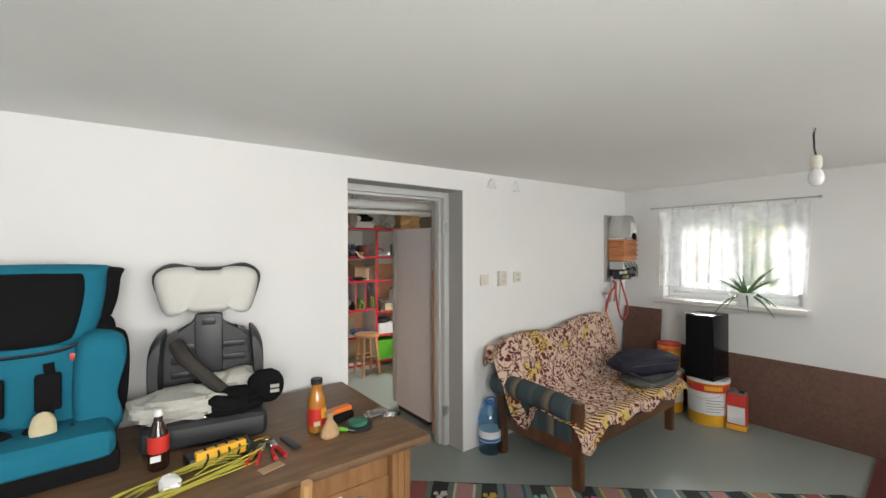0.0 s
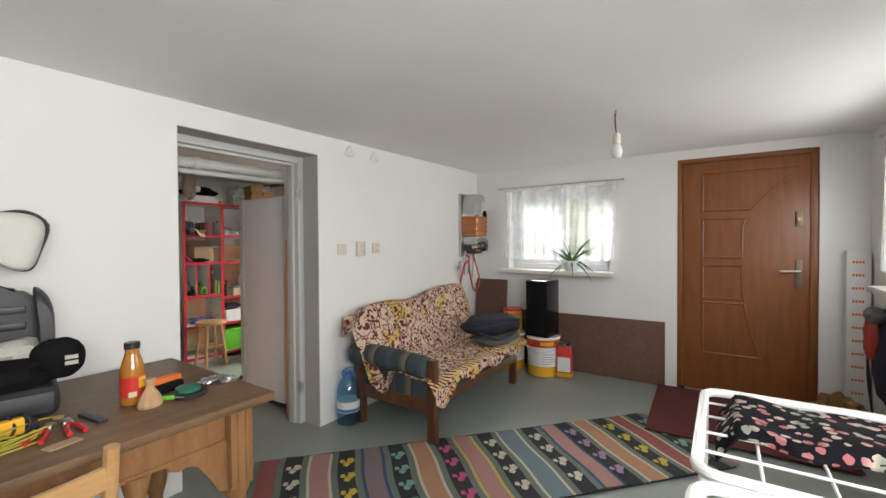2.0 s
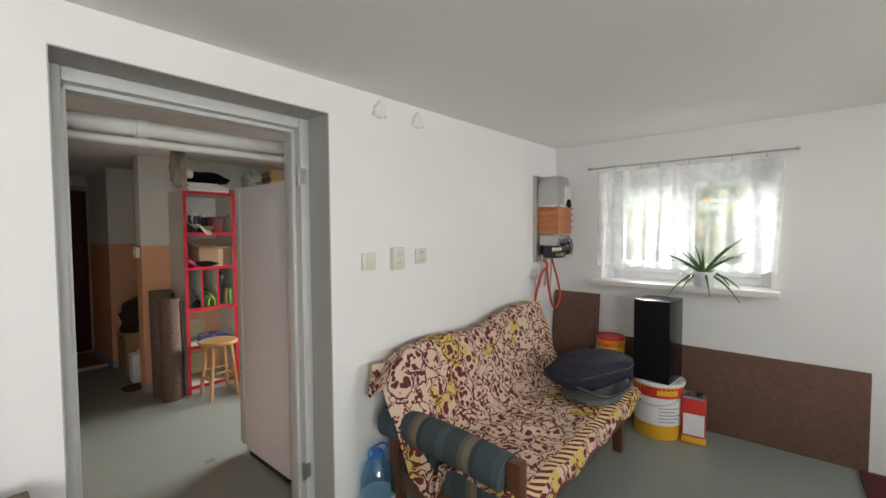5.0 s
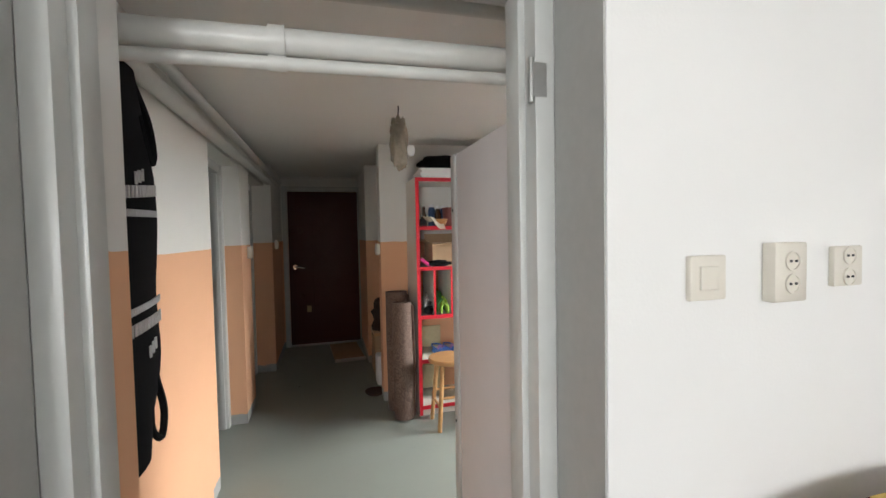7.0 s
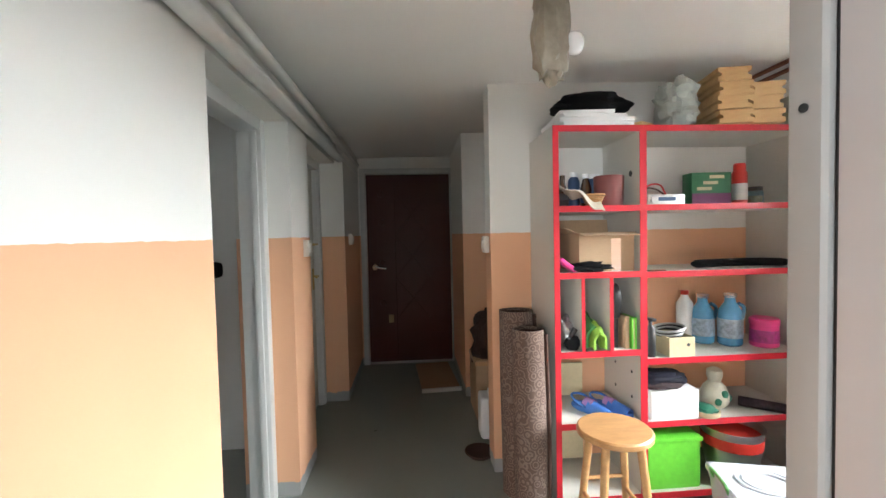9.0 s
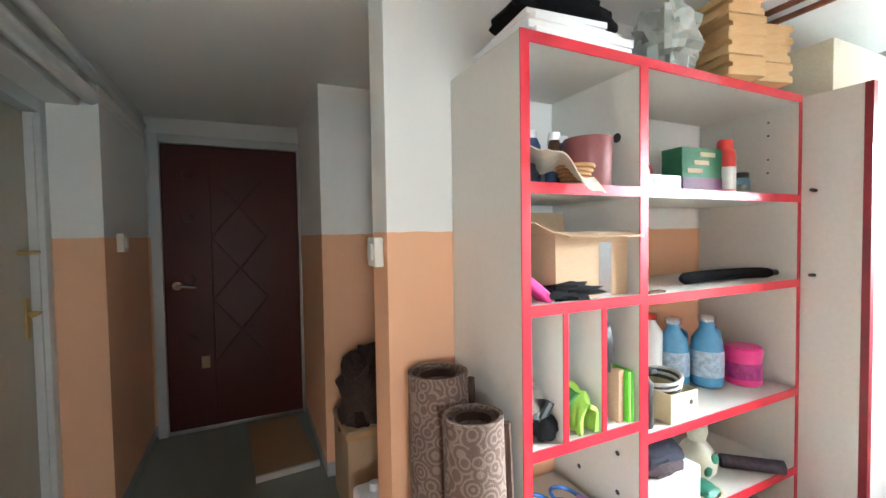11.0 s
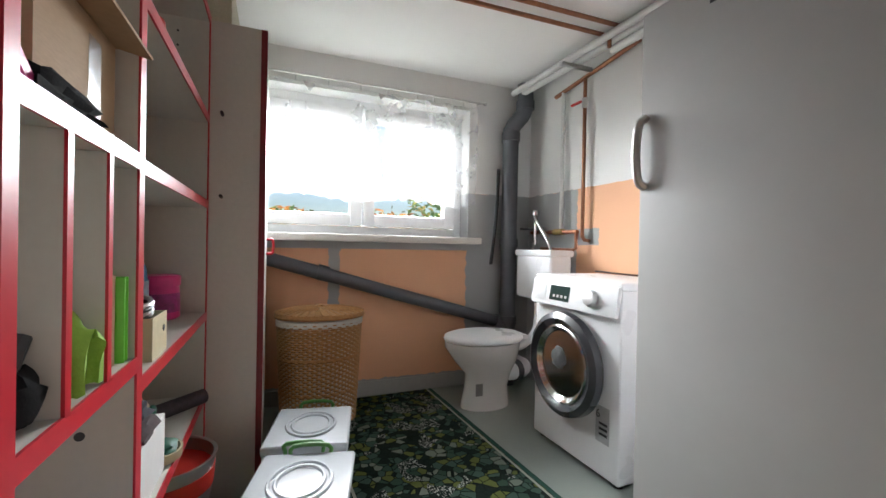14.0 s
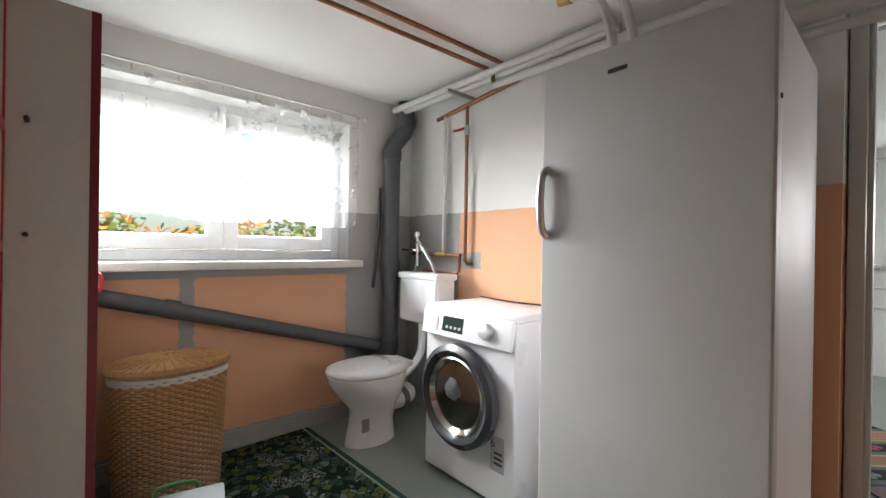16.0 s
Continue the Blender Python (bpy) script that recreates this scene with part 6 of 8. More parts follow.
part("dish", lathe(B(), [(0.07, 0), (0.09, 0.02), (0.088, 0.025), (0.06, 0.008)], seg=24), M_carpetend, k)
k = thing("cardboard_sheet", (1.74, 6.98, 0.0), "flattened cardboard on the hall floor", "cardboard", turn=4)
part("sheet", box(B(), -0.16, -0.36, 0, 0.16, 0.36, 0.02, 0.004), M_card, k)
part("edge", box(B(), -0.165, -0.375, 0, 0.165, -0.36, 0.035, 0.004), M_foam, k)
# mop and coat in the dark side room
k = thing("mop", (0.30, 5.62, 0.0), "dark broom leaning in the side room", "mop")
part("stick", cyl(B(), (0.05, 0, 0), (0.05, 0, 1.1), 0.012, seg=8), M_sofawood, k)
part("head", box(B(), -0.20, -0.04, 1.08, 0.20, 0.04, 1.17, 0.03), M_seatblack, k)
k = thing("work_coat", (0.16, 5.72, 0.45), "dull green coat hanging in side room", "coat")
part("cloth", blob(B(), (0, 0, 0.32), (0.13, 0.07, 0.36), 17, 0.3, 22), plain("dull_green_cloth", (0.05, 0.10, 0.06), 0.9), k)
structure("wall_store_end", box(B(), -0.5, 5.85, 0, 0.70, 5.95, TOP), M_white, "plain end wall of side room", "wall")

# ---- shelving ----


def shelving():
    s = thing("shelf_unit", (0, 0, 0), "open grey shelving with red front edges", "shelf")
    x0, xm, x1, yf, yb = 2.185, 2.585, 3.415, 5.06, 5.425
    t = 0.026

    def board(nm, xa, xb, za, zb):
        part(nm, box(B(), xa, yf + 0.004, za, xb, yb, zb), M_lam, s, "", 0)
        red = box(B(), xa, yf, za - 0.001, xb, yf + 0.004, zb + 0.001)
        part("red_edge", red, M_red, s, "glossy red edge strip", 0)
    board("upright", x0, x0 + t, 0, 1.765)
    board("upright", xm, xm + t + 0.006, 0, 1.739)
    board("upright", x1 - t * 0.6, x1, 0, 1.739)
    board("top_shelf", x0 + t, x1, 1.739, 1.765)
    for z in (1.395, 1.095, 0.735, 0.405, 0.058):
        board("shelf", x0 + t, xm, z - 0.013, z + 0.013)
    for z in (1.395, 1.090, 0.690, 0.395, 0.058):
        board("shelf", xm + t + 0.006, x1 - t * 0.6, z - 0.013, z + 0.013)
    for x in (2.318, 2.450):
        board("divider", x - 0.008, x + 0.008, 0.748, 1.082)
    for za, zb in ((0.43, 0.60), (0.09, 0.28)):
        part("back_panel", box(B(), x0 + t, yb - 0.06, za, x0 + 0.25, yb - 0.045, zb), M_padcream, s, "cream loose back panel", 0)
    part("plinth", box(B(), x0 + t, yf + 0.012, 0, xm, yf + 0.03, 0.045), M_lam, s, "", 0)
    for z in (0.5, 0.62):
        for y in (5.14, 5.30):
            part("peg_hole", cyl(B(), (xm - 0.001, y, z), (xm + 0.004, y, z), 0.008, seg=10), M_darkprint, s)
    for z in (1.50, 1.55, 1.64, 1.69):
        part("peg_hole", cyl(B(), (x1 - t * 0.6 - 0.001, 5.16, z), (x1 - t * 0.6 + 0.003, 5.16, z), 0.004, seg=8), M_darkprint, s)
    part("cable_hole", cyl(B(), (xm - 0.002, 5.14, 1.56), (xm + 0.003, 5.14, 1.56), 0.014, seg=14), M_darkprint, s)


shelving()


def cabinet():
    c = thing("tall_cabinet", (0, 0, 0), "tall pale cabinet with a dark red edge", "cabinet")
    x0, x1, yf, yb, top = 3.418, 4.20, 4.89, 5.425, 1.757
    part("side_panel", box(B(), x0, yf + 0.004, 0, x0 + 0.024, yb, top), M_lam, c, "", 0)
    part("red_edge", box(B(), x0 - 0.001, yf - 0.018, 0, x0 + 0.025, yf + 0.004, top), plain("dark_red_edge", (0.20, 0.012, 0.022), 0.35), c, "dark red edge strip", 0)
    part("carcass", box(B(), x0 + 0.024, yf + 0.01, 0, x1, yb, top - 0.002), M_lam, c, "", 0)
    d = part("door", box(B(), x0 + 0.026, yf - 0.014, 0.04, x1, yf + 0.006, top - 0.004, 0.002), M_laminw, c, "white laminate door")
    part("handle", tube(B(), arc([(4.08, yf - 0.014, 0.90), (4.08, yf - 0.045, 0.905), (4.08, yf - 0.045, 0.97), (4.08, yf - 0.014, 0.975)], 4), 0.007, 8), M_red, d, "red plastic handle")
    for z in (1.42, 1.12):
        part("peg", cyl(B(), (x0 + 0.001, 5.02, z), (x0 - 0.03, 5.02, z + 0.002), 0.006, seg=8), M_darkprint, c)
    return c


cabinet()

# ---- things on the shelves ----
S1, S2, S3, S4, S5 = 1.408, 1.108, 0.748, 0.418, 0.071
R1, R2, R3, R4, R5 = 1.408, 1.103, 0.703, 0.408, 0.071
M_brownglass = plain("brown_glass", (0.05, 0.02, 0.008), 0.12, relief=0, coat=0.4)
M_bluelab = plain("dark_blue_label", (0.03, 0.07, 0.16), 0.4)
M_terracotta = plain("dusky_red_plastic_pot", (0.20, 0.055, 0.05), 0.5)
M_pink = plain("hot_pink_plastic", (0.70, 0.04, 0.24), 0.35)
M_wicker2 = plain("cane", (0.42, 0.22, 0.09), 0.6)
M_bluebottle = plain("pale_blue_plastic", (0.12, 0.36, 0.62), 0.25, coat=0.2)
M_greenbox = plain("printed_green_carton", (0.015, 0.13, 0.05), 0.5)
M_purple = plain("purple_print", (0.13, 0.015, 0.09), 0.5)
M_silver = plain("silver_plastic", (0.58, 0.58, 0.58), 0.35, 0.6)
M_pine = wood("bare_pine", (0.62, 0.42, 0.20), (0.48, 0.29, 0.12), 0.6, (1.2, 6, 6), 4)
M_poly = plain("white_polystyrene", (0.82, 0.83, 0.83), 0.8, vary=0.05, grain=140, relief=0.4)

bottle((2.275, 5.19, S1), [(0.020, 0), (0.024, 0.005), (0.024, 0.07), (0.012, 0.11), (0.011, 0.135)], M_brownglass, "small brown glass bottle on the shelf", M_brownglass, None, 0.012, "bottles on shelf")
bottle((2.350, 5.24, S1), [(0.024, 0), (0.028, 0.005), (0.028, 0.13), (0.016, 0.155)], M_bluelab, "blue labelled bottle with white cap", M_appl, None, 0.018, "bottles on shelf")
bottle((2.385, 5.18, S1), [(0.022, 0), (0.026, 0.005), (0.026, 0.09), (0.016, 0.125), (0.014, 0.14)], M_brownglass, "dark bottle with white cap on shelf", M_appl, (0.0265, 0.02, 0.05, M_bluelab), 0.017, "bottles on shelf")
bottle((2.450, 5.24, S1), [(0.028, 0), (0.030, 0.004), (0.030, 0.14), (0.028, 0.145)], M_bluelab, "dark blue jar with white lid", M_appl, None, 0.031, "bottles on shelf")
k = thing("flower_pot", (2.485, 5.155, S1), "dusky red plastic flower pot", "pot")
part("pot", lathe(B(), [(0.060, 0), (0.063, 0.004), (0.066, 0.07), (0.069, 0.138), (0.067, 0.142), (0.063, 0.140), (0.060, 0.02)], seg=30), M_terracotta, k)
k = thing("wicker_bowl", (2.385, 5.10, S1), "small cane bowl on the shelf", "bowl")
for i in range(5):
    part("cane_ring", tube(B(), [((0.028 + 0.005 * i) * math.cos(a), (0.028 + 0.005 * i) * math.sin(a), 0.006 + 0.011 * i) for a in [q * math.pi / 9 for q in range(19)]], 0.0055, 6), M_wicker2, k)
part("base", cyl(B(), (0, 0, 0), (0, 0, 0.006), 0.03), M_wicker2, k)
k = thing("plastic_bag", (2.285, 5.105, S1), "crumpled translucent bag drooping over shelf edge", "bag")
M_bagfilm = plain("yellowish_film", (0.66, 0.60, 0.50), 0.35, vary=0.2, relief=0.4, depth=0.006)


def bag_fn(u, v):
    x = -0.07 + 0.16 * u + 0.02 * v
    y = 0.05 - 0.13 * v - 0.02 * u
    z = 0.085 - 0.075 * u * 0.9 + 0.015 * math.sin(9 * u + 5 * v) - (0.06 * max(0, v - 0.72) / 0.28) * u
    return Vector((x, y, max(z, 0.004) if v < 0.7 else z))


part("film", sheet(B(), bag_fn, 16, 12, 0.003), M_bagfilm, k, "", 20)
part("dark_content", blob(B(), (-0.035, 0.03, 0.03), (0.035, 0.03, 0.03), 3, 0.3, 12), M_darkprint, k)
k = thing("radio_unit", (2.745, 5.15, R1), "silver car radio lying on the shelf", "radio")
part("case", box(B(), -0.088, -0.02, 0, 0.088, 0.10, 0.05, 0.003), M_steel, k)
f = part("front", box(B(), -0.09, -0.035, 0, 0.09, -0.02, 0.05, 0.004), M_silver, k, "silver front panel")
part("display", box(B(), -0.04, -0.0365, 0.02, 0.045, -0.0345, 0.038), M_bluelab, f)
part("knob", cyl(B(), (-0.068, -0.034, 0.026), (-0.068, -0.045, 0.026), 0.013), M_silver, f)
part("wire", tube(B(), arc([(-0.06, 0.08, 0.05), (-0.04, 0.05, 0.10), (0.0, 0.02, 0.10), (0.03, 0.02, 0.055)], 5), 0.004, 6), M_redgrip, k)
part("wire", tube(B(), arc([(-0.08, 0.08, 0.05), (-0.06, 0.04, 0.085), (-0.02, 0.02, 0.08), (0.02, 0.02, 0.055)], 5), 0.004, 6), M_brownglass, k)
k = thing("seed_box", (2.995, 5.19, R1), "green and purple printed carton", "box", turn=-4)
part("carton", box(B(), -0.095, -0.04, 0, 0.095, 0.04, 0.155, 0.002), M_greenbox, k)
part("purple_band", box(B(), -0.094, -0.042, 0.002, 0.094, -0.0395, 0.055), M_purple, k)
for i in range(3):
    part("print_mark", box(B(), -0.07 + 0.03 * i, -0.042, 0.07 + 0.028 * i, 0.0 + 0.03 * i, -0.0395, 0.085 + 0.028 * i), M_padcream, k)
k = thing("spray_can", (3.15, 5.17, R1), "red and white spray can", "spray can")
part("body", lathe(B(), [(0.030, 0), (0.033, 0.004), (0.033, 0.15), (0.024, 0.165)], seg=22), M_redlabel, k)
part("white_band", lathe(B(), [(0.0335, 0.02), (0.0335, 0.10)], seg=22), M_paper, k)
part("cap", lathe(B(), [(0.026, 0.163), (0.026, 0.19), (0.022, 0.198)], seg=18), M_redlabel, k)
k = thing("glass_jar", (3.225, 5.17, R1), "small glass jar with dark lid", "jar")
part("body", lathe(B(), [(0.034, 0), (0.038, 0.006), (0.038, 0.055), (0.032, 0.066)], seg=22), M_wateredge, k)
part("content", cyl(B(), (0, 0, 0.004), (0, 0, 0.04), 0.034), M_fur, k)
part("lid", lathe(B(), [(0.035, 0.064), (0.035, 0.082), (0.032, 0.084)], seg=22), M_greyplastic, k)


def open_carton(at, lx, ly, h, label, turn=0.0, mat=None, flaps=True):
    k = thing("cardboard_box", at, label, "box", turn=turn)
    m = mat or M_card
    t = 0.004
    part("wall", box(B(), -lx, -ly, 0, lx, -ly + t, h), m, k, "", 0)
    part("wall", box(B(), -lx, ly - t, 0, lx, ly, h), m, k, "", 0)
    part("wall", box(B(), -lx, -ly + t, 0, -lx + t, ly - t, h), m, k, "", 0)
    part("wall", box(B(), lx - t, -ly + t, 0, lx, ly - t, h), m, k, "", 0)
    part("bottom", box(B(), -lx + t, -ly + t, 0, lx - t, ly - t, t), m, k, "", 0)
    if flaps:
        for nm, px, py, rx, ry, w, l in (("flap", 0, -ly, -55, 0, lx, 0.055), ("flap", 0, ly, 80, 0, lx, 0.07), ("flap", -lx, 0, 0, 0, ly, 0.07), ("flap", lx, 0, 0, 0, ly, 0.06)):
            if py:
                o = part(nm, box(B(), -w, 0 if py > 0 else -l, 0, w, l if py > 0 else 0, t), m, k, "", 0)
                o.matrix_basis = pose(0, py, h, rx if py > 0 else 12, 0, 0)
            else:
                o = part(nm, box(B(), -l if px < 0 else 0, -w, 0, 0 if px < 0 else l, w, t), m, k, "", 0)
                o.matrix_basis = pose(px, 0, h, 0, 22 if px < 0 else -8, 0)
    return k


k = open_carton((2.445, 5.225, S2), 0.13, 0.13, 0.175, "open brown cardboard box with raised flaps")
part("tape", box(B(), 0.02, -0.1315, 0.0, 0.065, -0.1302, 0.15), M_film, k)
part("content", blob(B(), (0, 0, 0.12), (0.06, 0.08, 0.05), 12, 0.4, 14), M_wrap, k)
k = thing("black_cloth_bundle", (2.37, 5.105, S2), "bundle of black straps on the shelf", "cloth")
part("strap_wad", blob(B(), (0, 0, 0.02), (0.085, 0.035, 0.026), 41, 0.5, 20, 3), M_seatblack, k)
k = thing("pink_bottle", (2.235, 5.11, S2), "bright pink slim case leaning on upright", "case")
o = part("case", box(B(), -0.012, -0.03, 0, 0.012, 0.03, 0.095, 0.010, seg=3), M_pink, k)
o.matrix_basis = pose(0.062, 0, 0.004, 0, -52, 0)
k = thing("umbrella", (3.12, 5.15, R2), "folded black umbrella lying on shelf", "umbrella", turn=-3)
part("canopy", tube(B(), arc([(-0.22, 0, 0.021), (-0.1, 0.01, 0.024), (0.1, 0, 0.026), (0.24, -0.005, 0.021)], 5), [0.008] + [0.020] * 14 + [0.016], 10), M_blackcloth, k)
part("handle", cyl(B(), (0.24, -0.005, 0.021), (0.275, -0.008, 0.021), 0.012, seg=10), M_black, k)
k = thing("wood_offcut", (2.68, 5.09, R2), "thin wooden offcut on shelf", "wood", turn=6)
part("piece", box(B(), -0.04, -0.012, 0, 0.04, 0.012, 0.006), M_brownglass, k)

# narrow bays
k = thing("hair_brush", (2.265, 5.12, S3), "dark brush in a clear bag", "brush")
part("bag", blob(B(), (0, 0.02, 0.075), (0.03, 0.04, 0.075), 16, 0.4, 14, 3), M_film, k)
part("head", blob(B(), (0.015, -0.02, 0.035), (0.035, 0.03, 0.033), 18, 0.3, 14), M_seatblack, k)
part("handle", tube(B(), [(0.0, -0.02, 0.05), (0.03, -0.025, 0.10)], 0.012, 8), M_black, k)
k = thing("green_cloth", (2.385, 5.15, S3), "folded green cloth in a narrow bay", "cloth")


def folded_towel(parent, x, w, y0, y1, h, mat, seed):
    """A towel bent over on itself: a soft arch with a rounded crown that slumps towards the front."""
    def fn(u, v):
        a = math.pi * u
        k = 1.0 - 0.35 * v
        n = noise.noise(Vector((u * 3, v * 4, seed))) * 0.010
        return Vector((x + w * math.cos(a) * (0.75 + 0.25 * abs(math.cos(a))) + n, y1 + (y0 - y1) * v, 0.008 + h * k * math.sin(a) ** 0.6 + n))
    part("fold", sheet(B(), fn, 18, 10, 0.012), mat, parent, "", 70)


folded_towel(k, 0.0, 0.047, -0.06, 0.10, 0.15, plain("mid_green_cloth", (0.04, 0.17, 0.04), 0.9, grain=160, relief=0.4), 2)
folded_towel(k, 0.012, 0.030, -0.09, -0.02, 0.12, plain("lime_cloth", (0.26, 0.44, 0.06), 0.9, grain=160, relief=0.4), 7)
k = thing("black_pouch", (2.49, 5.13, S3), "glossy black pouch standing in a bay", "pouch")
part("pouch", blob(B(), (0, 0, 0.215), (0.030, 0.05, 0.085), 19, 0.15, 18), M_black, k)
part("stem", box(B(), -0.012, -0.03, 0, 0.012, 0.02, 0.14, 0.008), M_black, k)
k = thing("book", (2.560, 5.145, S3), "bright green slim book standing upright", "book")
part("cover", box(B(), -0.010, -0.075, 0, -0.004, 0.045, 0.145, 0.002), M_green, k)
part("cover", box(B(), 0.006, -0.075, 0, 0.012, 0.045, 0.145, 0.002), M_green, k)
part("pages", box(B(), -0.004, -0.070, 0.003, 0.006, 0.042, 0.141), M_padcream, k, "cream page block")
k = thing("book", (2.535, 5.14, S3), "brown envelope standing beside the book", "envelope")
part("cover", box(B(), -0.012, -0.06, 0, 0.008, 0.10, 0.15, 0.003), M_card, k)


def slipper(x, y, turn):
    s = thing("clog", (x, y, S4), "blue rubber clog with lilac lining", "shoe", "pair of blue clogs", turn)
    sole = [(0.038 * w, -0.11 + 0.22 * i / 10) for i, w in enumerate((0.5, 0.8, 0.9, 0.85, 0.8, 0.85, 0.95, 1.05, 1.05, 0.9, 0.5))]
    out = sole + [(-a, b) for a, b in reversed(sole)]
    part("sole", prism(B(), out, 0, 0.022, "z", 0.005), M_clog, s)
    part("upper", sheet(B(), lambda u, v: Vector((0.042 * math.cos(math.pi * u) * (1 - 0.25 * v), 0.0 - 0.10 * v, 0.015 + 0.045 * math.sin(math.pi * u) * (1 - 0.45 * v))), 12, 8, 0.006), M_clog, s)
    part("lining", sheet(B(), lambda u, v: Vector((0.032 * math.cos(math.pi * u), 0.03 - 0.05 * v, 0.02 + 0.044 * math.sin(math.pi * u))), 10, 3, 0.006), M_lilac, s, "lilac fluffy lining")
    part("heel_strap", tube(B(), arc([(0.04, 0.0, 0.03), (0.038, 0.08, 0.05), (0, 0.112, 0.055), (-0.038, 0.08, 0.05), (-0.04, 0.0, 0.03)], 4), 0.006, 6), M_clog, s)


M_clog = plain("blue_clog_rubber", (0.06, 0.20, 0.62), 0.6)
M_lilac = plain("lilac_fleece", (0.42, 0.25, 0.55), 0.95, grain=120, relief=0.6)
slipper(2.40, 5.18, 25)
slipper(2.50, 5.18, 30)

# right bays
for x, y, lab, cap in ((2.985, 5.34, "white detergent bottle with red cap", M_redlabel),):
    bottle((x, y, R3), [(0.035, 0), (0.04, 0.006), (0.04, 0.20), (0.018, 0.235), (0.016, 0.25)], M_appl, lab, cap, None, 0.02)
for x, y, h in ((3.055, 5.30, 0.235), (3.155, 5.235, 0.245)):
    b = bottle((x, y, R3), [(0.048, 0), (0.055, 0.008), (0.056, h * 0.5), (0.05, h * 0.72), (0.026, h * 0.88), (0.022, h)], M_bluebottle, "large pale blue fabric softener bottle", M_film, (0.0567, 0.04, h * 0.55, plain("pale_printed_label", (0.45, 0.60, 0.75), 0.4, vary=0.5, grain=60)), 0.03, "softener bottles")
    part("side_grip", tube(B(), arc([(0.045, 0, h * 0.85), (0.075, 0, h * 0.75), (0.065, 0, h * 0.5)], 4), 0.009, 8), M_bluebottle, b)
k = thing("detergent_tub", (3.295, 5.185, R3), "hot pink stain remover tub", "tub")
part("body", lathe(B(), [(0.055, 0), (0.062, 0.006), (0.060, 0.10), (0.056, 0.11)], seg=28), M_pink, k)
part("lid", lathe(B(), [(0.063, 0.108), (0.064, 0.135), (0.058, 0.142)], seg=28), M_pink, k)
part("label", lathe(B(), [(0.0625, 0.025), (0.0615, 0.085)], seg=28), plain("magenta_label", (0.45, 0.03, 0.25), 0.4, vary=0.6, grain=50), k)
k = open_carton((2.79, 5.17, R3), 0.062, 0.10, 0.09, "small pale open box holding a coiled cable", mat=M_padcream, flaps=False)
part("finger_hole", cyl(B(), (0.03, -0.1015, 0.055), (0.03, -0.1003, 0.055), 0.008, seg=12), M_darkprint, k)
for i in range(4):
    part("cable", tube(B(), [((0.05 + 0.006 * i) * math.cos(a) - 0.01, 0.075 * math.sin(a) - 0.01, 0.092 + 0.008 * i + 0.01 * math.cos(a)) for a in [q * math.pi / 9 for q in range(19)]], 0.006, 6), M_silver if i % 2 else M_black, k)
k = thing("black_bottle", (2.655, 5.10, R3), "slim black pump bottle", "bottle")
part("body", lathe(B(), [(0.02, 0), (0.022, 0.004), (0.022, 0.13), (0.008, 0.15), (0.008, 0.17)], seg=16), M_black, k)
part("pump", box(B(), -0.012, -0.03, 0.168, 0.012, 0.012, 0.182, 0.004), M_black, k)
k = thing("white_box", (2.765, 5.16, R4), "white carton on the lower shelf", "box")
part("carton", box(B(), -0.12, -0.085, 0, 0.11, 0.09, 0.135, 0.003), M_paper, k)
k = thing("folded_clothes", (2.74, 5.16, R4 + 0.135), "dark folded clothes on white carton", "clothes")
part("jumper", blob(B(), (0, 0, 0.035), (0.105, 0.08, 0.036), 27, 0.35, 20, 2.5), M_navy, k)
part("shirt", blob(B(), (-0.02, -0.02, 0.018), (0.10, 0.07, 0.02), 28, 0.3, 18), plain("dark_patterned_cloth", (0.06, 0.035, 0.04), 0.9, vary=0.6, grain=60), k)
k = thing("bird_ornament", (3.045, 5.20, R4), "cream ceramic ornament with green spots", "ornament")
part("ornament", lathe(B(), [(0.045, 0), (0.062, 0.02), (0.066, 0.06), (0.05, 0.10), (0.028, 0.125), (0.03, 0.135), (0.036, 0.155), (0.034, 0.18), (0.018, 0.192)], seg=24), plain("cream_glaze", (0.60, 0.56, 0.44), 0.3), k)
for a, z in ((-80, 0.075), (-40, 0.05), (-110, 0.04)):
    part("spot", blob(B(), (0.059 * math.cos(radians(a)), 0.059 * math.sin(radians(a)), z), (0.017, 0.010, 0.02), 2, 0.1, 10), M_greendull, k)
k = thing("dish_of_pads", (2.93, 5.11, R4), "round white dish with dark pads", "dish")
part("dish", lathe(B(), [(0.055, 0), (0.062, 0.004), (0.064, 0.026), (0.058, 0.026), (0.054, 0.008)], seg=26), M_padcream, k)
part("pads", blob(B(), (0, 0, 0.03), (0.05, 0.05, 0.016), 6, 0.3, 14), M_greendull, k)
k = thing("wrapped_tube", (3.235, 5.12, R4), "dark patterned tube lying on the shelf", "tube", turn=-42)
part("roll", cyl(B(), (-0.10, 0, 0.024), (0.10, 0, 0.024), 0.024), plain("dark_purple_pattern", (0.05, 0.03, 0.045), 0.6, vary=0.8, grain=60), k)
k = thing("green_crate", (2.76, 5.20, R5), "bright green plastic crate on lowest shelf", "crate")
part("body", box(B(), -0.13, -0.12, 0, 0.13, 0.12, 0.24, 0.015), M_green, k)
part("rim", box(B(), -0.137, -0.127, 0.225, 0.137, 0.127, 0.245, 0.006), M_green, k)
k = thing("metal_basin", (3.07, 5.12, R5), "steel basin with a red pattern", "basin")
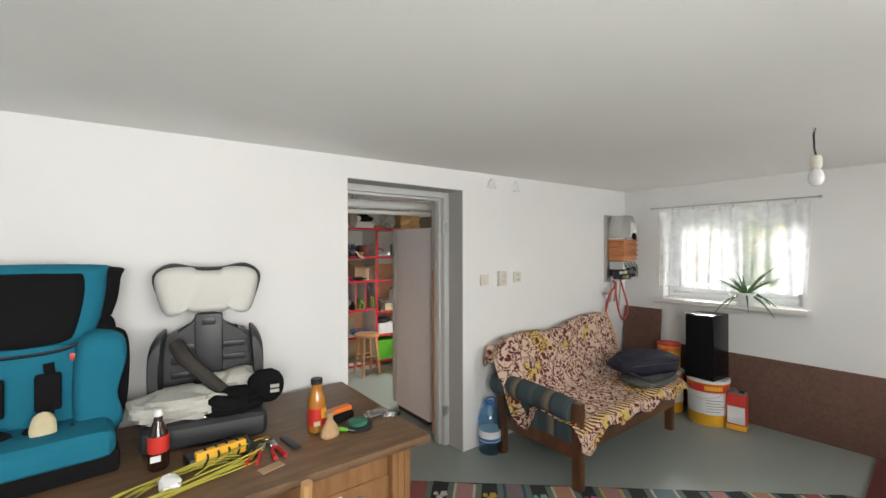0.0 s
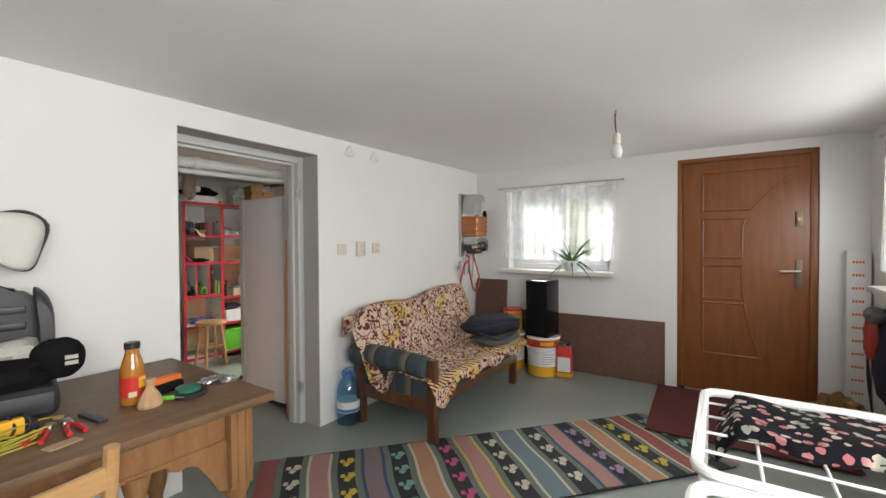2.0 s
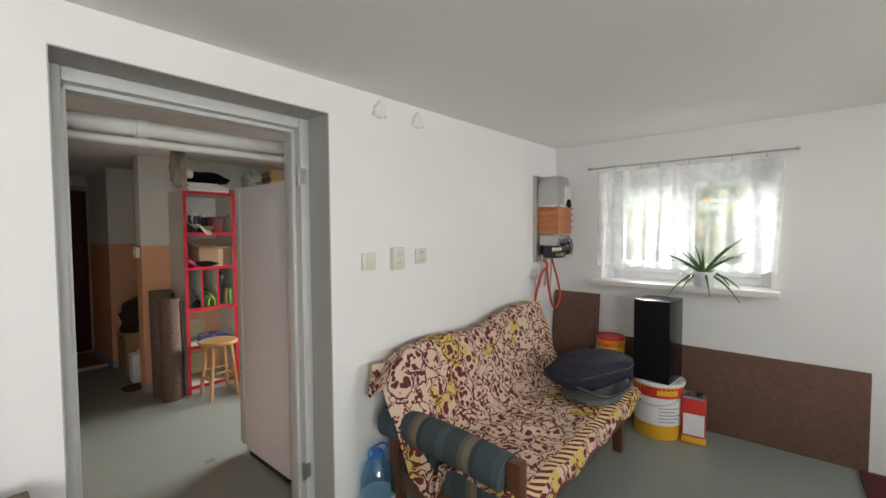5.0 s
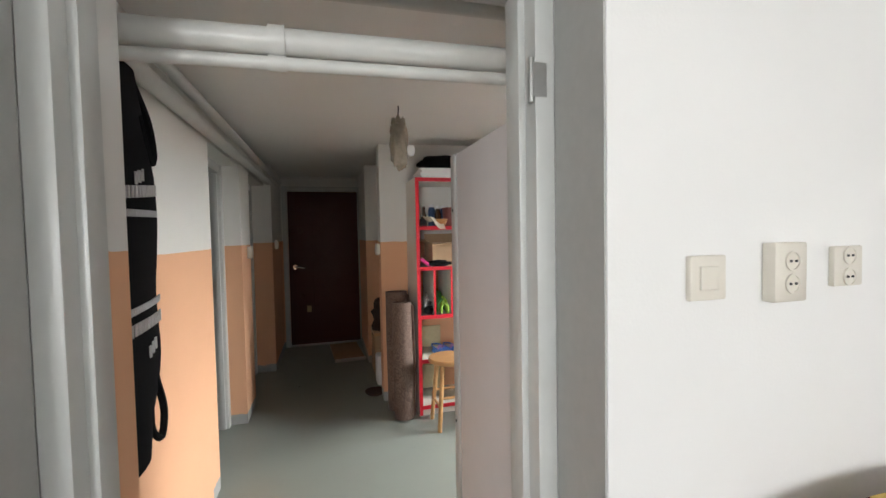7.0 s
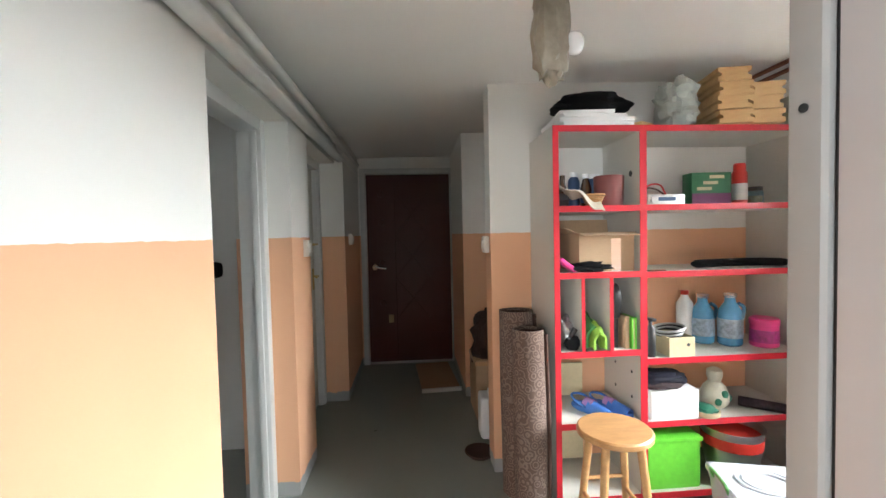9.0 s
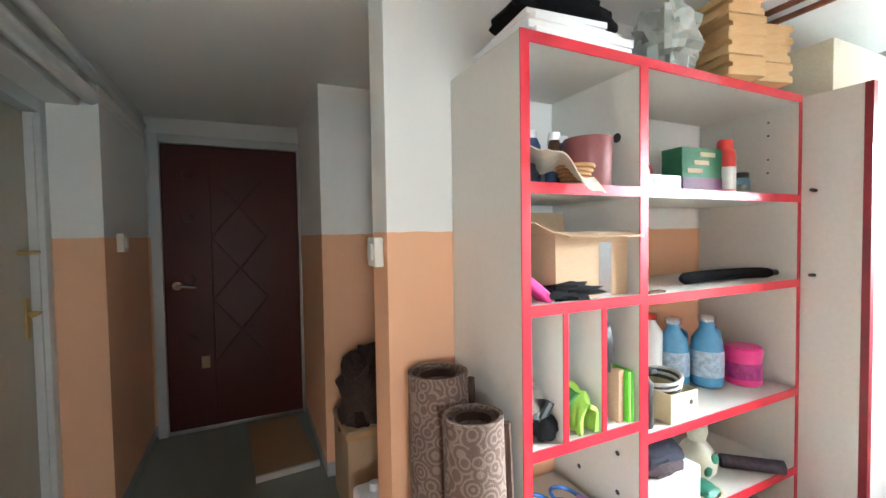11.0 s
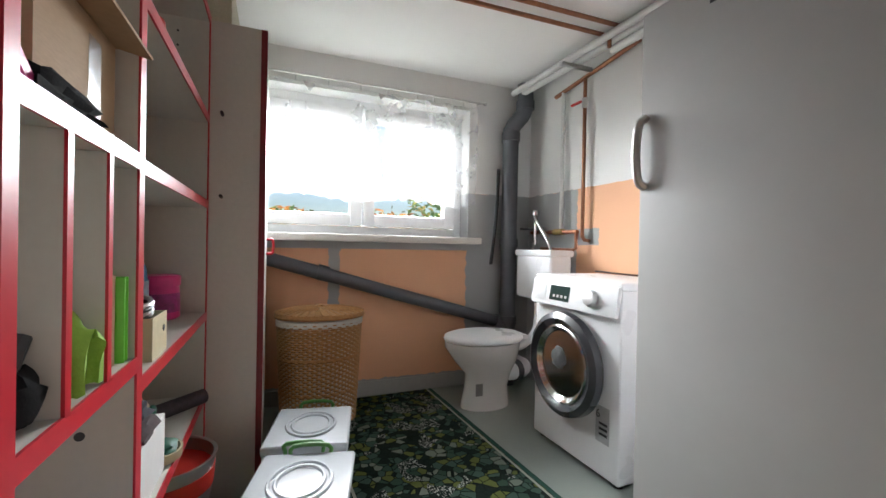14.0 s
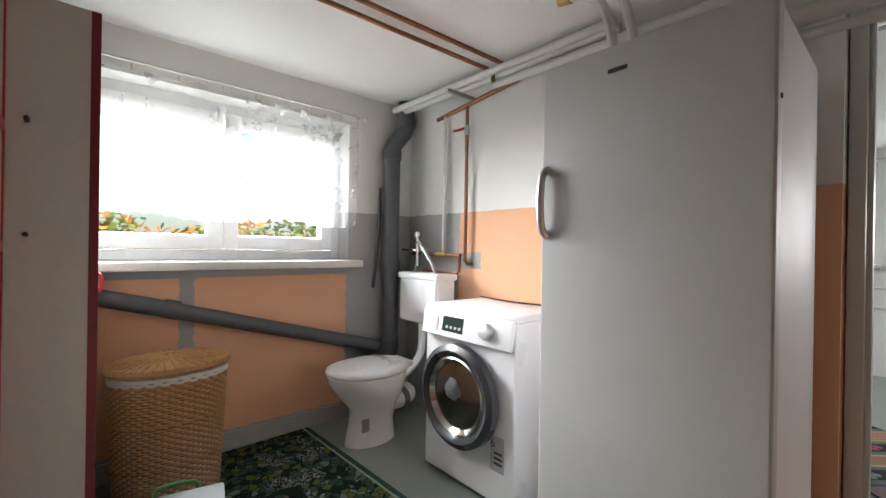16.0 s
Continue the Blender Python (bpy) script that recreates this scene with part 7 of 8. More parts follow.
part("bowl", lathe(B(), [(0.08, 0), (0.09, 0.005), (0.125, 0.18), (0.132, 0.275), (0.138, 0.277), (0.128, 0.275), (0.12, 0.18), (0.08, 0.02)], seg=36), M_steel, k)
part("red_band", lathe(B(), [(0.1285, 0.19), (0.132, 0.24)], seg=36), M_redlabel, k)

# on top of the shelving
for i, (dx, w, hh) in enumerate(((0.0, 0.165, 0.02), (0.006, 0.17, 0.022), (-0.012, 0.15, 0.018), (-0.03, 0.125, 0.016))):
    o = single("foam_sheet", box(B(), -w, -0.15, 0, w, 0.15, hh, 0.003), M_poly, "white polystyrene sheet on top of shelving", "foam sheet", "stacked foam sheets")
    o.matrix_world = pose(2.40 + dx, 5.22 + 0.006 * i, 1.7655 + sum((0.02, 0.022, 0.018)[:i]) + 0.0005 * i, 0, 0, (1, -3, 2, -5)[i])
k = thing("black_cushion", (2.42, 5.24, 1.845), "soft black bag on foam sheets", "bag")
part("body", blob(B(), (0, 0, 0.055), (0.16, 0.12, 0.055), 36, 0.2, 24), M_blackcloth, k)
part("body", blob(B(), (0.07, -0.02, 0.045), (0.13, 0.10, 0.04), 37, 0.2, 20), M_blackcloth, k)
part("strap", tube(B(), arc([(-0.13, -0.05, 0.05), (-0.19, -0.10, 0.03), (-0.20, -0.13, 0.01), (-0.15, -0.12, 0.02)], 4), 0.010, 6), M_blackcloth, k)


def rail_stack():
    """Grooved pine lengths in two columns."""
    for row in range(4):
        for colm in range(2):
            if row == 3 and colm == 1:
                continue
            p = thing("pine_rail", (3.06 + 0.15 * colm - 0.02 * (row % 2), 5.20, 1.766 + 0.062 * row), "grooved pine length stacked on shelving", "timber", "stacked pine lengths", turn=-14 + 3 * (row % 2))
            part("length", prism(B(), [(-0.07, 0), (0.07, 0), (0.07, 0.02), (0.055, 0.024), (0.055, 0.036), (0.07, 0.04), (0.07, 0.06), (-0.07, 0.06), (-0.07, 0.04), (-0.055, 0.036), (-0.055, 0.024), (-0.07, 0.02)], -0.18, 0.20, "y"), M_pine, p)


rail_stack()
k = thing("crumpled_bag", (2.82, 5.16, 1.766), "crumpled grey-green plastic bag on shelving", "bag")
part("film", blob(B(), (0, 0, 0.11), (0.085, 0.09, 0.11), 44, 0.45, 24, 3), plain("grey_green_film", (0.42, 0.46, 0.42), 0.35, vary=0.3, grain=16, relief=0.5, depth=0.01), k, "", 25)
k = thing("wood_plank", (2.72, 5.28, 1.766), "short wooden plank behind grey bag", "plank", turn=30)
part("plank", box(B(), -0.10, -0.06, 0, 0.12, 0.06, 0.05, 0.003), M_pine, k)
k = thing("foam_block", (3.78, 5.20, 1.758), "large pale insulation block on the cabinet", "foam block")
part("block", box(B(), -0.30, -0.20, 0, 0.36, 0.21, 0.20, 0.006), plain("cream_foam", (0.66, 0.64, 0.50), 0.8, grain=120, relief=0.3), k)

# ---- stool ----


def stool():
    s = thing("wooden_stool", (2.37, 4.885, 0), "round varnished wooden stool before the shelves", "stool")
    part("seat", lathe(B(), [(0.14, 0.450), (0.15, 0.457), (0.15, 0.475), (0.143, 0.482)], seg=36), M_chairwood, s)
    for i in range(4):
        a = radians(45 + 90 * i)
        part("leg", cyl(B(), (0.155 * math.cos(a), 0.155 * math.sin(a), 0), (0.10 * math.cos(a), 0.10 * math.sin(a), 0.450), 0.015, 0.017, 12), M_chairwood, s)
    for i in range(4):
        a, b = radians(45 + 90 * i), radians(135 + 90 * i)
        z = 0.16 if i % 2 else 0.22
        r = 0.155 - 0.055 * z / 0.450
        part("rung", cyl(B(), (r * math.cos(a), r * math.sin(a), z), (r * math.cos(b), r * math.sin(b), z), 0.009, seg=10), M_chairwood, s)


stool()

# ---- laundry ----


def freezer():
    f = thing("freezer", (0, 0, 0), "tall pale grey upright freezer by the doorway", "freezer")
    x0, x1, y0, y1, top = 2.07, 2.675, 3.19, 3.79, 1.685
    # shade in the colour: door greyer than the side, as it faces away from light
    M_side = plain("lit_lilac_grey_enamel", (0.70, 0.69, 0.71), 0.5, vary=0.03, grain=12, relief=0.03)
    M = plain("shaded_silver_grey_enamel", (0.44, 0.44, 0.43), 0.5, vary=0.04, grain=12, relief=0.03)
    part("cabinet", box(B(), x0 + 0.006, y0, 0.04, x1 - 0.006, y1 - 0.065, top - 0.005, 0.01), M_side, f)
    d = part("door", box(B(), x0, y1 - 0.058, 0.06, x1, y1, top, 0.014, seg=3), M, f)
    part("gasket", box(B(), x0 + 0.014, y1 - 0.066, 0.07, x1 - 0.014, y1 - 0.057, top - 0.01), M_greyplastic, f)
    part("handle", tube(B(), arc([(x1 - 0.025, y1, 1.145), (x1 - 0.018, y1 + 0.022, 1.17), (x1 - 0.016, y1 + 0.03, 1.25), (x1 - 0.018, y1 + 0.022, 1.335), (x1 - 0.025, y1, 1.36)], 5), 0.013, 10), M_silver, d, "curved silver grip handle")
    part("badge", box(B(), 2.40, y1 - 0.0005, 1.605, 2.455, y1 + 0.002, 1.617, 0.0), M_greyplastic, d)
    for z in (0.55, 1.45):
        part("screw", cyl(B(), (x0 - 0.003, y1 - 0.03, z), (x0 + 0.002, y1 - 0.03, z), 0.006, seg=10), M_greyplastic, d)
    part("plinth", box(B(), x0 + 0.02, y0 + 0.05, 0, x1 - 0.02, y1 - 0.08, 0.045), M_black, f)


freezer()


def washing_machine():
    w = thing("washing_machine", (0, 0, 0), "white front-loading washing machine", "washing machine")
    x0, x1, y0, yf, top = 2.938, 3.51, 3.17, 3.578, 0.825
    part("body", box(B(), x0, y0, 0.02, x1, yf, top - 0.03, 0.012, seg=3), M_appl, w)
    part("worktop", box(B(), x0 - 0.002, y0, top - 0.034, x1 + 0.002, yf + 0.004, top, 0.014, seg=3), M_appl, w)
    o = part("control_panel", box(B(), x0 + 0.002, -0.01, -0.062, x1 - 0.002, 0.012, 0.062, 0.008), M_appl, w)
    o.matrix_basis = pose(0, yf + 0.012, top - 0.080, 10, 0, 0)
    p2 = part("display", box(B(), 3.22, 0.0115, -0.035, 3.36, 0.0135, 0.035, 0.0), plain("dark_display", (0.03, 0.05, 0.045), 0.15, relief=0), o, "dark display window")
    for i in range(4):
        part("display_mark", box(B(), 3.235 + 0.028 * i, 0.0134, -0.02, 3.25 + 0.028 * i, 0.0142, -0.008), M_printpale, p2)
    k = part("dial", lathe(B(), [(0.036, 0), (0.036, 0.012), (0.030, 0.026), (0.02, 0.028)], seg=28), M_silver, o, "silver programme dial")
    k.matrix_basis = pose(3.075, 0.012, 0.0, -90, 0, 0)
    part("drawer", box(B(), 3.39, 0.0112, -0.04, 3.495, 0.0145, 0.035, 0.001), M_appl, o)
    cx, cz = 3.24, 0.435
    d = part("door_ring", lathe(B(), [(0.15, 0), (0.215, 0.0), (0.235, 0.02), (0.232, 0.055), (0.205, 0.07), (0.17, 0.05), (0.155, 0.02)], seg=48), plain("dark_grey_door_ring", (0.05, 0.052, 0.058), 0.25, relief=0, coat=0.4), w, "dark grey ring door")
    d.matrix_basis = pose(cx, yf, cz, -90, 0, 0)
    part("chrome_rim", lathe(B(), [(0.15, 0.03), (0.176, 0.056), (0.168, 0.06), (0.148, 0.038)], seg=48), M_chrome, d, "chrome inner rim")
    part("glass_bowl", lathe(B(), [(0.02, 0.012), (0.08, 0.016), (0.125, 0.028), (0.15, 0.04), (0.152, 0.036), (0.126, 0.022), (0.08, 0.010), (0.02, 0.006)], seg=40), plain("smoked_door_glass", (0.008, 0.008, 0.010), 0.16, relief=0, coat=0.6), d)
    part("laundry", blob(B(), (0.03, -0.02, 0.03), (0.05, 0.05, 0.022), 9, 0.4, 14, 3), M_greycloth, d)
    lab = part("sticker", box(B(), 2.99, yf - 0.0005, 0.16, 3.065, yf + 0.0012, 0.31), plain("grey_sticker", (0.50, 0.51, 0.52), 0.5), w, "grey printed sticker")
    writing("6", 0.05, pose(3.052, yf + 0.0016, 0.275, 90, 0, 180), M_darkprint, w, "numeral")
    for i in range(3):
        part("sticker_line", box(B(), 3.0, yf + 0.001, 0.19 + 0.022 * i, 3.045, yf + 0.0022, 0.20 + 0.022 * i), M_darkprint, w)
    for x in (x0 + 0.04, x1 - 0.04):
        for y in (y0 + 0.04, yf - 0.04):
            part("foot", cyl(B(), (x, y, 0), (x, y, 0.022), 0.02, seg=12), M_black, w)


washing_machine()
single("extension_cable", tube(B(), arc([(2.80, 3.19, 0.86), (2.98, 3.22, 0.838), (3.2, 3.26, 0.836), (3.4, 3.24, 0.838), (3.50, 3.20, 0.836)], 6), 0.005, 6), M_carpetend, "thin dark cord across washing machine top", "cable")


def toilet():
    t = thing("toilet", (3.93, 0, 0), "white ceramic toilet with low cistern", "toilet")

    def oval(y, z, rx, ry, n=28, back=0.0):
        return [Vector((rx * math.cos(2 * math.pi * k / n), y + (ry + (back if math.sin(2 * math.pi * k / n) < 0 else 0)) * math.sin(2 * math.pi * k / n), z)) for k in range(n)]
    part("pedestal", ring_mesh(B(), [oval(3.64, 0, 0.10, 0.155), oval(3.64, 0.02, 0.10, 0.155), oval(3.635, 0.12, 0.088, 0.14), oval(3.62, 0.20, 0.095, 0.15), oval(3.64, 0.28, 0.15, 0.20), oval(3.66, 0.36, 0.175, 0.235), oval(3.66, 0.395, 0.18, 0.24), oval(3.66, 0.40, 0.16, 0.22)]), M_ceramic, t, "", 60)
    part("seat_lid", ring_mesh(B(), [oval(3.655, 0.402, 0.183, 0.245), oval(3.655, 0.412, 0.19, 0.252), oval(3.655, 0.430, 0.185, 0.247), oval(3.655, 0.442, 0.15, 0.21), oval(3.655, 0.446, 0.08, 0.12)]), M_appl, t, "closed white plastic lid", 60)
    part("lid_hinge", box(B(), -0.09, 3.40, 0.40, 0.09, 3.435, 0.43, 0.008), M_appl, t)
    part("cistern", box(B(), -0.19, 3.16, 0.63, 0.19, 3.32, 0.915, 0.03, seg=3), M_appl, t, "white plastic cistern")
    part("cistern_lid", box(B(), -0.197, 3.153, 0.905, 0.197, 3.327, 0.945, 0.012), M_appl, t)
    part("flush_pipe", tube(B(), arc([(0, 3.27, 0.64), (0, 3.27, 0.52), (0, 3.29, 0.42), (0, 3.38, 0.345), (0, 3.45, 0.34)], 5), 0.025, 12), M_appl, t)
    part("waste_elbow", tube(B(), arc([(-0.0, 3.50, 0.19), (0.0, 3.42, 0.19), (0.06, 3.34, 0.19), (0.20, 3.32, 0.18)], 5), 0.055, 14), M_appl, t)
    part("waste_collar", cyl(B(), (0.01, 3.41, 0.19), (0.0, 3.45, 0.19), 0.066, seg=18), M_rubber, t)
    part("sticker", box(B(), -0.086, 3.70, 0.09, -0.083 + 0.0, 3.745, 0.16), M_print, t)


toilet()


def drain():
    d = thing("drain_stack", (0, 0, 0), "dark grey plastic soil stack in the corner", "pipe")
    sx, sy = 4.235, 3.31
    part("stack", tube(B(), arc([(sx, sy, 0.0), (sx, sy, 0.9), (sx, sy, 1.70), (sx - 0.01, sy - 0.01, 1.80), (sx - 0.02, sy - 0.085, 1.90), (sx - 0.02, sy - 0.10, 1.99), (sx - 0.02, sy - 0.10, 2.105)], 5), 0.056, 18), M_rubber, d)
    for z in (0.42, 0.96, 1.70):
        part("socket_collar", cyl(B(), (sx, sy, z), (sx, sy, z + 0.06), 0.064, seg=20), M_rubber, d)
    part("elbow_collar", cyl(B(), (sx - 0.02, sy - 0.10, 1.93), (sx - 0.02, sy - 0.10, 1.99), 0.064, seg=20), M_rubber, d)
    part("side_run", cyl(B(), (4.262, 5.40, 1.02), (4.25, 3.30, 0.415), 0.040, seg=18), M_rubber, d, "sloping grey waste pipe")
    part("branch", cyl(B(), (4.25, 3.40, 0.44), (4.245, 3.30, 0.40), 0.052, seg=18), M_rubber, d)
    part("run_collar", cyl(B(), (4.2575, 4.60, 0.793), (4.257, 4.54, 0.776), 0.046, seg=18), M_rubber, d)
    part("bracket", cyl(B(), (4.318, 4.0, 0.615), (4.26, 4.0, 0.615), 0.008, seg=8), M_steel, d)
    rag = single("hanging_hose", tube(B(), arc([(4.25, 3.395, 1.50), (4.235, 3.41, 1.25), (4.22, 3.44, 1.0), (4.20, 3.47, 0.84)], 6), 0.012, 8), M_black, "thin black hose beside soil stack", "hose")


drain()


def supply():
    p = thing("water_pipes", (0, 0, 0), "copper and painted water pipes on wall", "pipe")
    y = Y_HALLSIDE + 0.035
    part("painted_riser", cyl(B(), (3.90, y, 1.07), (3.90, y, 1.96), 0.013, seg=12), M_pipe, p)
    part("copper_riser", tube(B(), [(3.70, y, 1.98), (3.70, y, 1.03), (3.69, y - 0.01, 1.01), (3.66, y - 0.02, 1.005)], 0.011, 12), M_copper, p)
    part("copper_header", cyl(B(), (3.98, y + 0.0, 1.955), (3.30, y, 2.03), 0.013, seg=12), M_copper, p)
    part("shut_off", cyl(B(), (3.70, y, 1.80), (3.70, y, 1.86), 0.018, seg=12), M_steel, p)
    part("red_lever", box(B(), 3.71, y + 0.01, 1.835, 3.80, y + 0.025, 1.848, 0.003), M_redlabel, p)
    part("manifold", cyl(B(), (4.20, y + 0.02, 1.065), (3.72, y + 0.02, 1.06), 0.013, seg=12), M_copper, p)
    part("valve_body", cyl(B(), (4.02, y + 0.02, 1.04), (4.02, y + 0.06, 1.075), 0.030, seg=16), M_chrome, p)
    part("valve_body", cyl(B(), (3.94, y + 0.02, 1.063), (3.85, y + 0.02, 1.063), 0.020, seg=14), M_brass, p)
    part("mixer", cyl(B(), (4.11, y + 0.05, 0.98), (4.11, y + 0.05, 1.18), 0.014, seg=12), M_chrome, p)
    part("mixer_head", lathe(B(), [(0.014, 0), (0.026, 0.01), (0.026, 0.035), (0.018, 0.045)], (4.11, y + 0.05, 1.17), 16), M_chrome, p)
    part("mixer_arm", cyl(B(), (4.11, y + 0.05, 1.085), (4.23, y + 0.09, 1.09), 0.010, seg=10), M_chrome, p)
    part("lower_loop", tube(B(), [(3.74, y + 0.02, 1.06), (3.73, y + 0.02, 1.05), (3.73, y + 0.02, 0.96), (3.75, y + 0.02, 0.95), (4.08, y + 0.02, 0.955)], 0.010, 10), M_copper, p)
    part("flexible_hose", tube(B(), arc([(4.11, y + 0.06, 1.14), (4.0, y + 0.12, 1.13), (3.86, y + 0.13, 1.0), (3.80, y + 0.12, 0.86), (3.78, y + 0.08, 0.80)], 6), 0.009, 8), M_steel, p, "grey flexible hose")
    part("flexible_hose", tube(B(), arc([(4.12, y + 0.06, 0.99), (4.06, y + 0.10, 0.92), (3.90, y + 0.12, 0.905), (3.80, y + 0.1, 0.90), (3.76, y + 0.07, 0.86), (3.80, y + 0.08, 0.82)], 6), 0.008, 8), M_steel, p)
    part("waste_tail", cyl(B(), (3.80, y + 0.03, 0.74), (3.80, y + 0.03, 0.86), 0.015, seg=12), M_steel, p)


supply()
# white mains along the ceiling of the laundry and copper pair across it
for dy, zz, rr in ((0.0, 2.035, 0.020), (0.055, 2.04, 0.020)):
    single("ceiling_main", cyl(B(), (4.24, 3.24 + dy, zz), (2.70, 3.21 + dy, zz + 0.01), rr, seg=14), M_pipe, "white painted main pipe below the laundry ceiling", "pipe", "ceiling mains in laundry")
k = single("pipe_bracket", box(B(), 3.62, 3.14, 1.99, 3.645, 3.36, 2.01, 0.003), M_steel, "steel bracket carrying the white mains", "bracket")
for xx, yk in ((3.30, 3.20), (3.40, 3.25)):
    single("ceiling_copper_pipe", tube(B(), [(xx - 0.02, yk, 2.0), (xx - 0.02, yk, 2.055), (xx, yk + 0.02, 2.07), (xx + 0.06, 5.42, 2.08)], 0.011, 10), M_copper, "copper pipe crossing the laundry ceiling", "pipe", "copper ceiling pipes")
for i in range(2):
    o = thing("radiator_tail", (2.52 + 0.07 * i, 3.50, 0), "painted pipe bend above the freezer", "pipe", "pipe bends above freezer")
    part("bend", tube(B(), arc([(0.0, -0.02, 1.72), (0.0, 0.0, 1.85), (0.03, 0.02, 1.98), (0.10, 0.03, 2.04), (0.16, 0.03, 2.06)], 5), 0.017, 10), M_pipe, o)
    part("cap", cyl(B(), (0.15, 0.03, 2.056), (0.20, 0.03, 2.066), 0.022, seg=12), M_redlabel if i == 0 else M_brass, o)


def basket():
    """Oval wicker hamper: woven rows over uprights, with a domed lid."""
    b = thing("laundry_basket", (4.03, 4.60, 0), "tall wicker laundry basket with cloth lining", "basket")
    b.scale = (1.0, 1.0, 1.06)
    M_w = plain("honey_wicker", (0.47, 0.24, 0.085), 0.5, vary=0.35, grain=70, relief=0.3)
    rx, ry, h = 0.165, 0.215, 0.53
    n_st = 56

    def weave(z, ph, r):
        pts = []
        for k in range(n_st * 2 + 1):
            a = math.pi * k / n_st
            o = 0.0045 * (1 if (k // 2 + ph) % 2 else -1)
            g = 1 - 0.12 * (1 - z / h)
            pts.append(((rx * g + o) * math.cos(a), (ry * g + o) * math.sin(a), z))
        return tube(B(), pts, r, 5)
    for i in range(46):
        z = 0.012 + i * (h - 0.03) / 45
        part("woven_row", weave(z, i % 2, 0.0062), M_w, b, "", 60)
    for z in (0.17, 0.34):
        part("braid", weave(z, 0, 0.009), M_w, b, "", 60)
    part("lining", lathe(B(), [(0.90, 0.02), (0.95, 0.3), (0.985, 0.49), (1.045, 0.50), (1.05, 0.525), (1.0, 0.53)], seg=40, sx=rx, sy=ry), M_foam, b, "white cloth lining folded over rim")
    lid = part("lid", lathe(B(), [(1.08, 0.535), (1.10, 0.545), (1.07, 0.56), (0.7, 0.572), (0.3, 0.578), (0.02, 0.58)], seg=48, sx=rx, sy=ry), M_w, b, "woven oval lid")
    for k in range(36):
        a = 2 * math.pi * k / 36
        part("lid_rib", tube(B(), [(0.15 * rx * math.cos(a), 0.15 * ry * math.sin(a), 0.581), (0.7 * rx * math.cos(a + 0.08), 0.7 * ry * math.sin(a + 0.08), 0.576), (1.08 * rx * math.cos(a + 0.15), 1.08 * ry * math.sin(a + 0.15), 0.560)], 0.005, 5), M_w, lid)
    part("lid_knob", blob(B(), (0, 0.0, 0.585), (0.03, 0.02, 0.012), 4, 0.2, 12), M_w, lid)


basket()


def green_rug():
    m, nt, b = nodes_of("green_mosaic_carpet")
    v = coords(nt)
    sep = nt.nodes.new("ShaderNodeSeparateXYZ")
    link(nt, v, sep.inputs[0])
    vo = nt.nodes.new("ShaderNodeTexVoronoi")
    vo.feature = 'DISTANCE_TO_EDGE'
    vo.inputs["Scale"].default_value = 26
    vc = nt.nodes.new("ShaderNodeTexVoronoi")
    vc.inputs["Scale"].default_value = 26
    for n in (vo, vc):
        link(nt, v, n.inputs["Vector"])
    tone = nt.nodes.new("ShaderNodeSeparateColor")
    link(nt, vc.outputs["Color"], tone.inputs[0])
    cell = ramp(nt, tone.outputs[0], [(0.0, (0.012, 0.02, 0.016)), (0.28, (0.035, 0.07, 0.05)), (0.5, (0.11, 0.13, 0.035)), (0.68, (0.05, 0.09, 0.07)), (0.86, (0.16, 0.19, 0.15))], True)
    speck = ramp(nt, tex_noise(nt, v, 160, 1), [(0.5, (0.02, 0.03, 0.025)), (0.56, (0.45, 0.46, 0.42))], True)
    big = calc(nt, 'GREATER_THAN', tex_noise(nt, v, 6.5, 1), 0.60)
    c = mixc(nt, big, cell, speck)
    c = mixc(nt, calc(nt, 'LESS_THAN', vo.outputs["Distance"], 0.05), c, (0.008, 0.014, 0.011))
    edge = calc(nt, 'GREATER_THAN', calc(nt, 'ABSOLUTE', sep.outputs[1]), 0.355)
    c = mixc(nt, edge, c, (0.025, 0.07, 0.055))
    line = calc(nt, 'COMPARE', calc(nt, 'ABSOLUTE', sep.outputs[1]), 0.345, 0.006)
    c = mixc(nt, line, c, (0.33, 0.34, 0.28))
    link(nt, c, b.inputs["Base Color"])
    b.inputs["Roughness"].default_value = 0.95
    b.inputs["Specular IOR Level"].default_value = 0.1
    bump(nt, b, tex_noise(nt, v, 350), 0.5, 0.003)
    o = single("patterned_rug", box(B(), -0.95, -0.38, 0, 0.72, 0.38, 0.010, 0.003), m, "dark green mosaic-patterned rug on laundry floor", "rug")
    o.matrix_world = pose(3.55, 4.21, 0.001, 0, 0, 2)


green_rug()


def storage_box(x, y, turn):
    s = thing("storage_box", (x, y, 0), "clear plastic storage box with green clips", "box", "clear storage boxes", turn)
    part("tub", ring_mesh(B(), [[Vector((sx * 0.13 * k, sy * 0.155 * k, z)) for sx, sy in ((1, 1), (-1, 1), (-1, -1), (1, -1))] for k, z in ((0.86, 0.0), (1.0, 0.255), (0.985, 0.255), (0.85, 0.006))]), M_frost, s)
    part("lid", box(B(), -0.142, -0.168, 0.252, 0.142, 0.168, 0.285, 0.012, seg=3), M_frost, s)
    for k in (1.0, 0.78):
        part("lid_ring", tube(B(), [(0.085 * k * math.cos(a), 0.105 * k * math.sin(a), 0.287) for a in [q * math.pi / 16 for q in range(33)]], 0.006, 6), M_frost, s)
    for sy in (-1, 1):
        part("clip", tube(B(), arc([(-0.06, sy * 0.165, 0.262), (-0.055, sy * 0.180, 0.300), (0.055, sy * 0.180, 0.300), (0.06, sy * 0.165, 0.262)], 3), 0.007, 8), M_clipgreen, s, "green plastic clip")


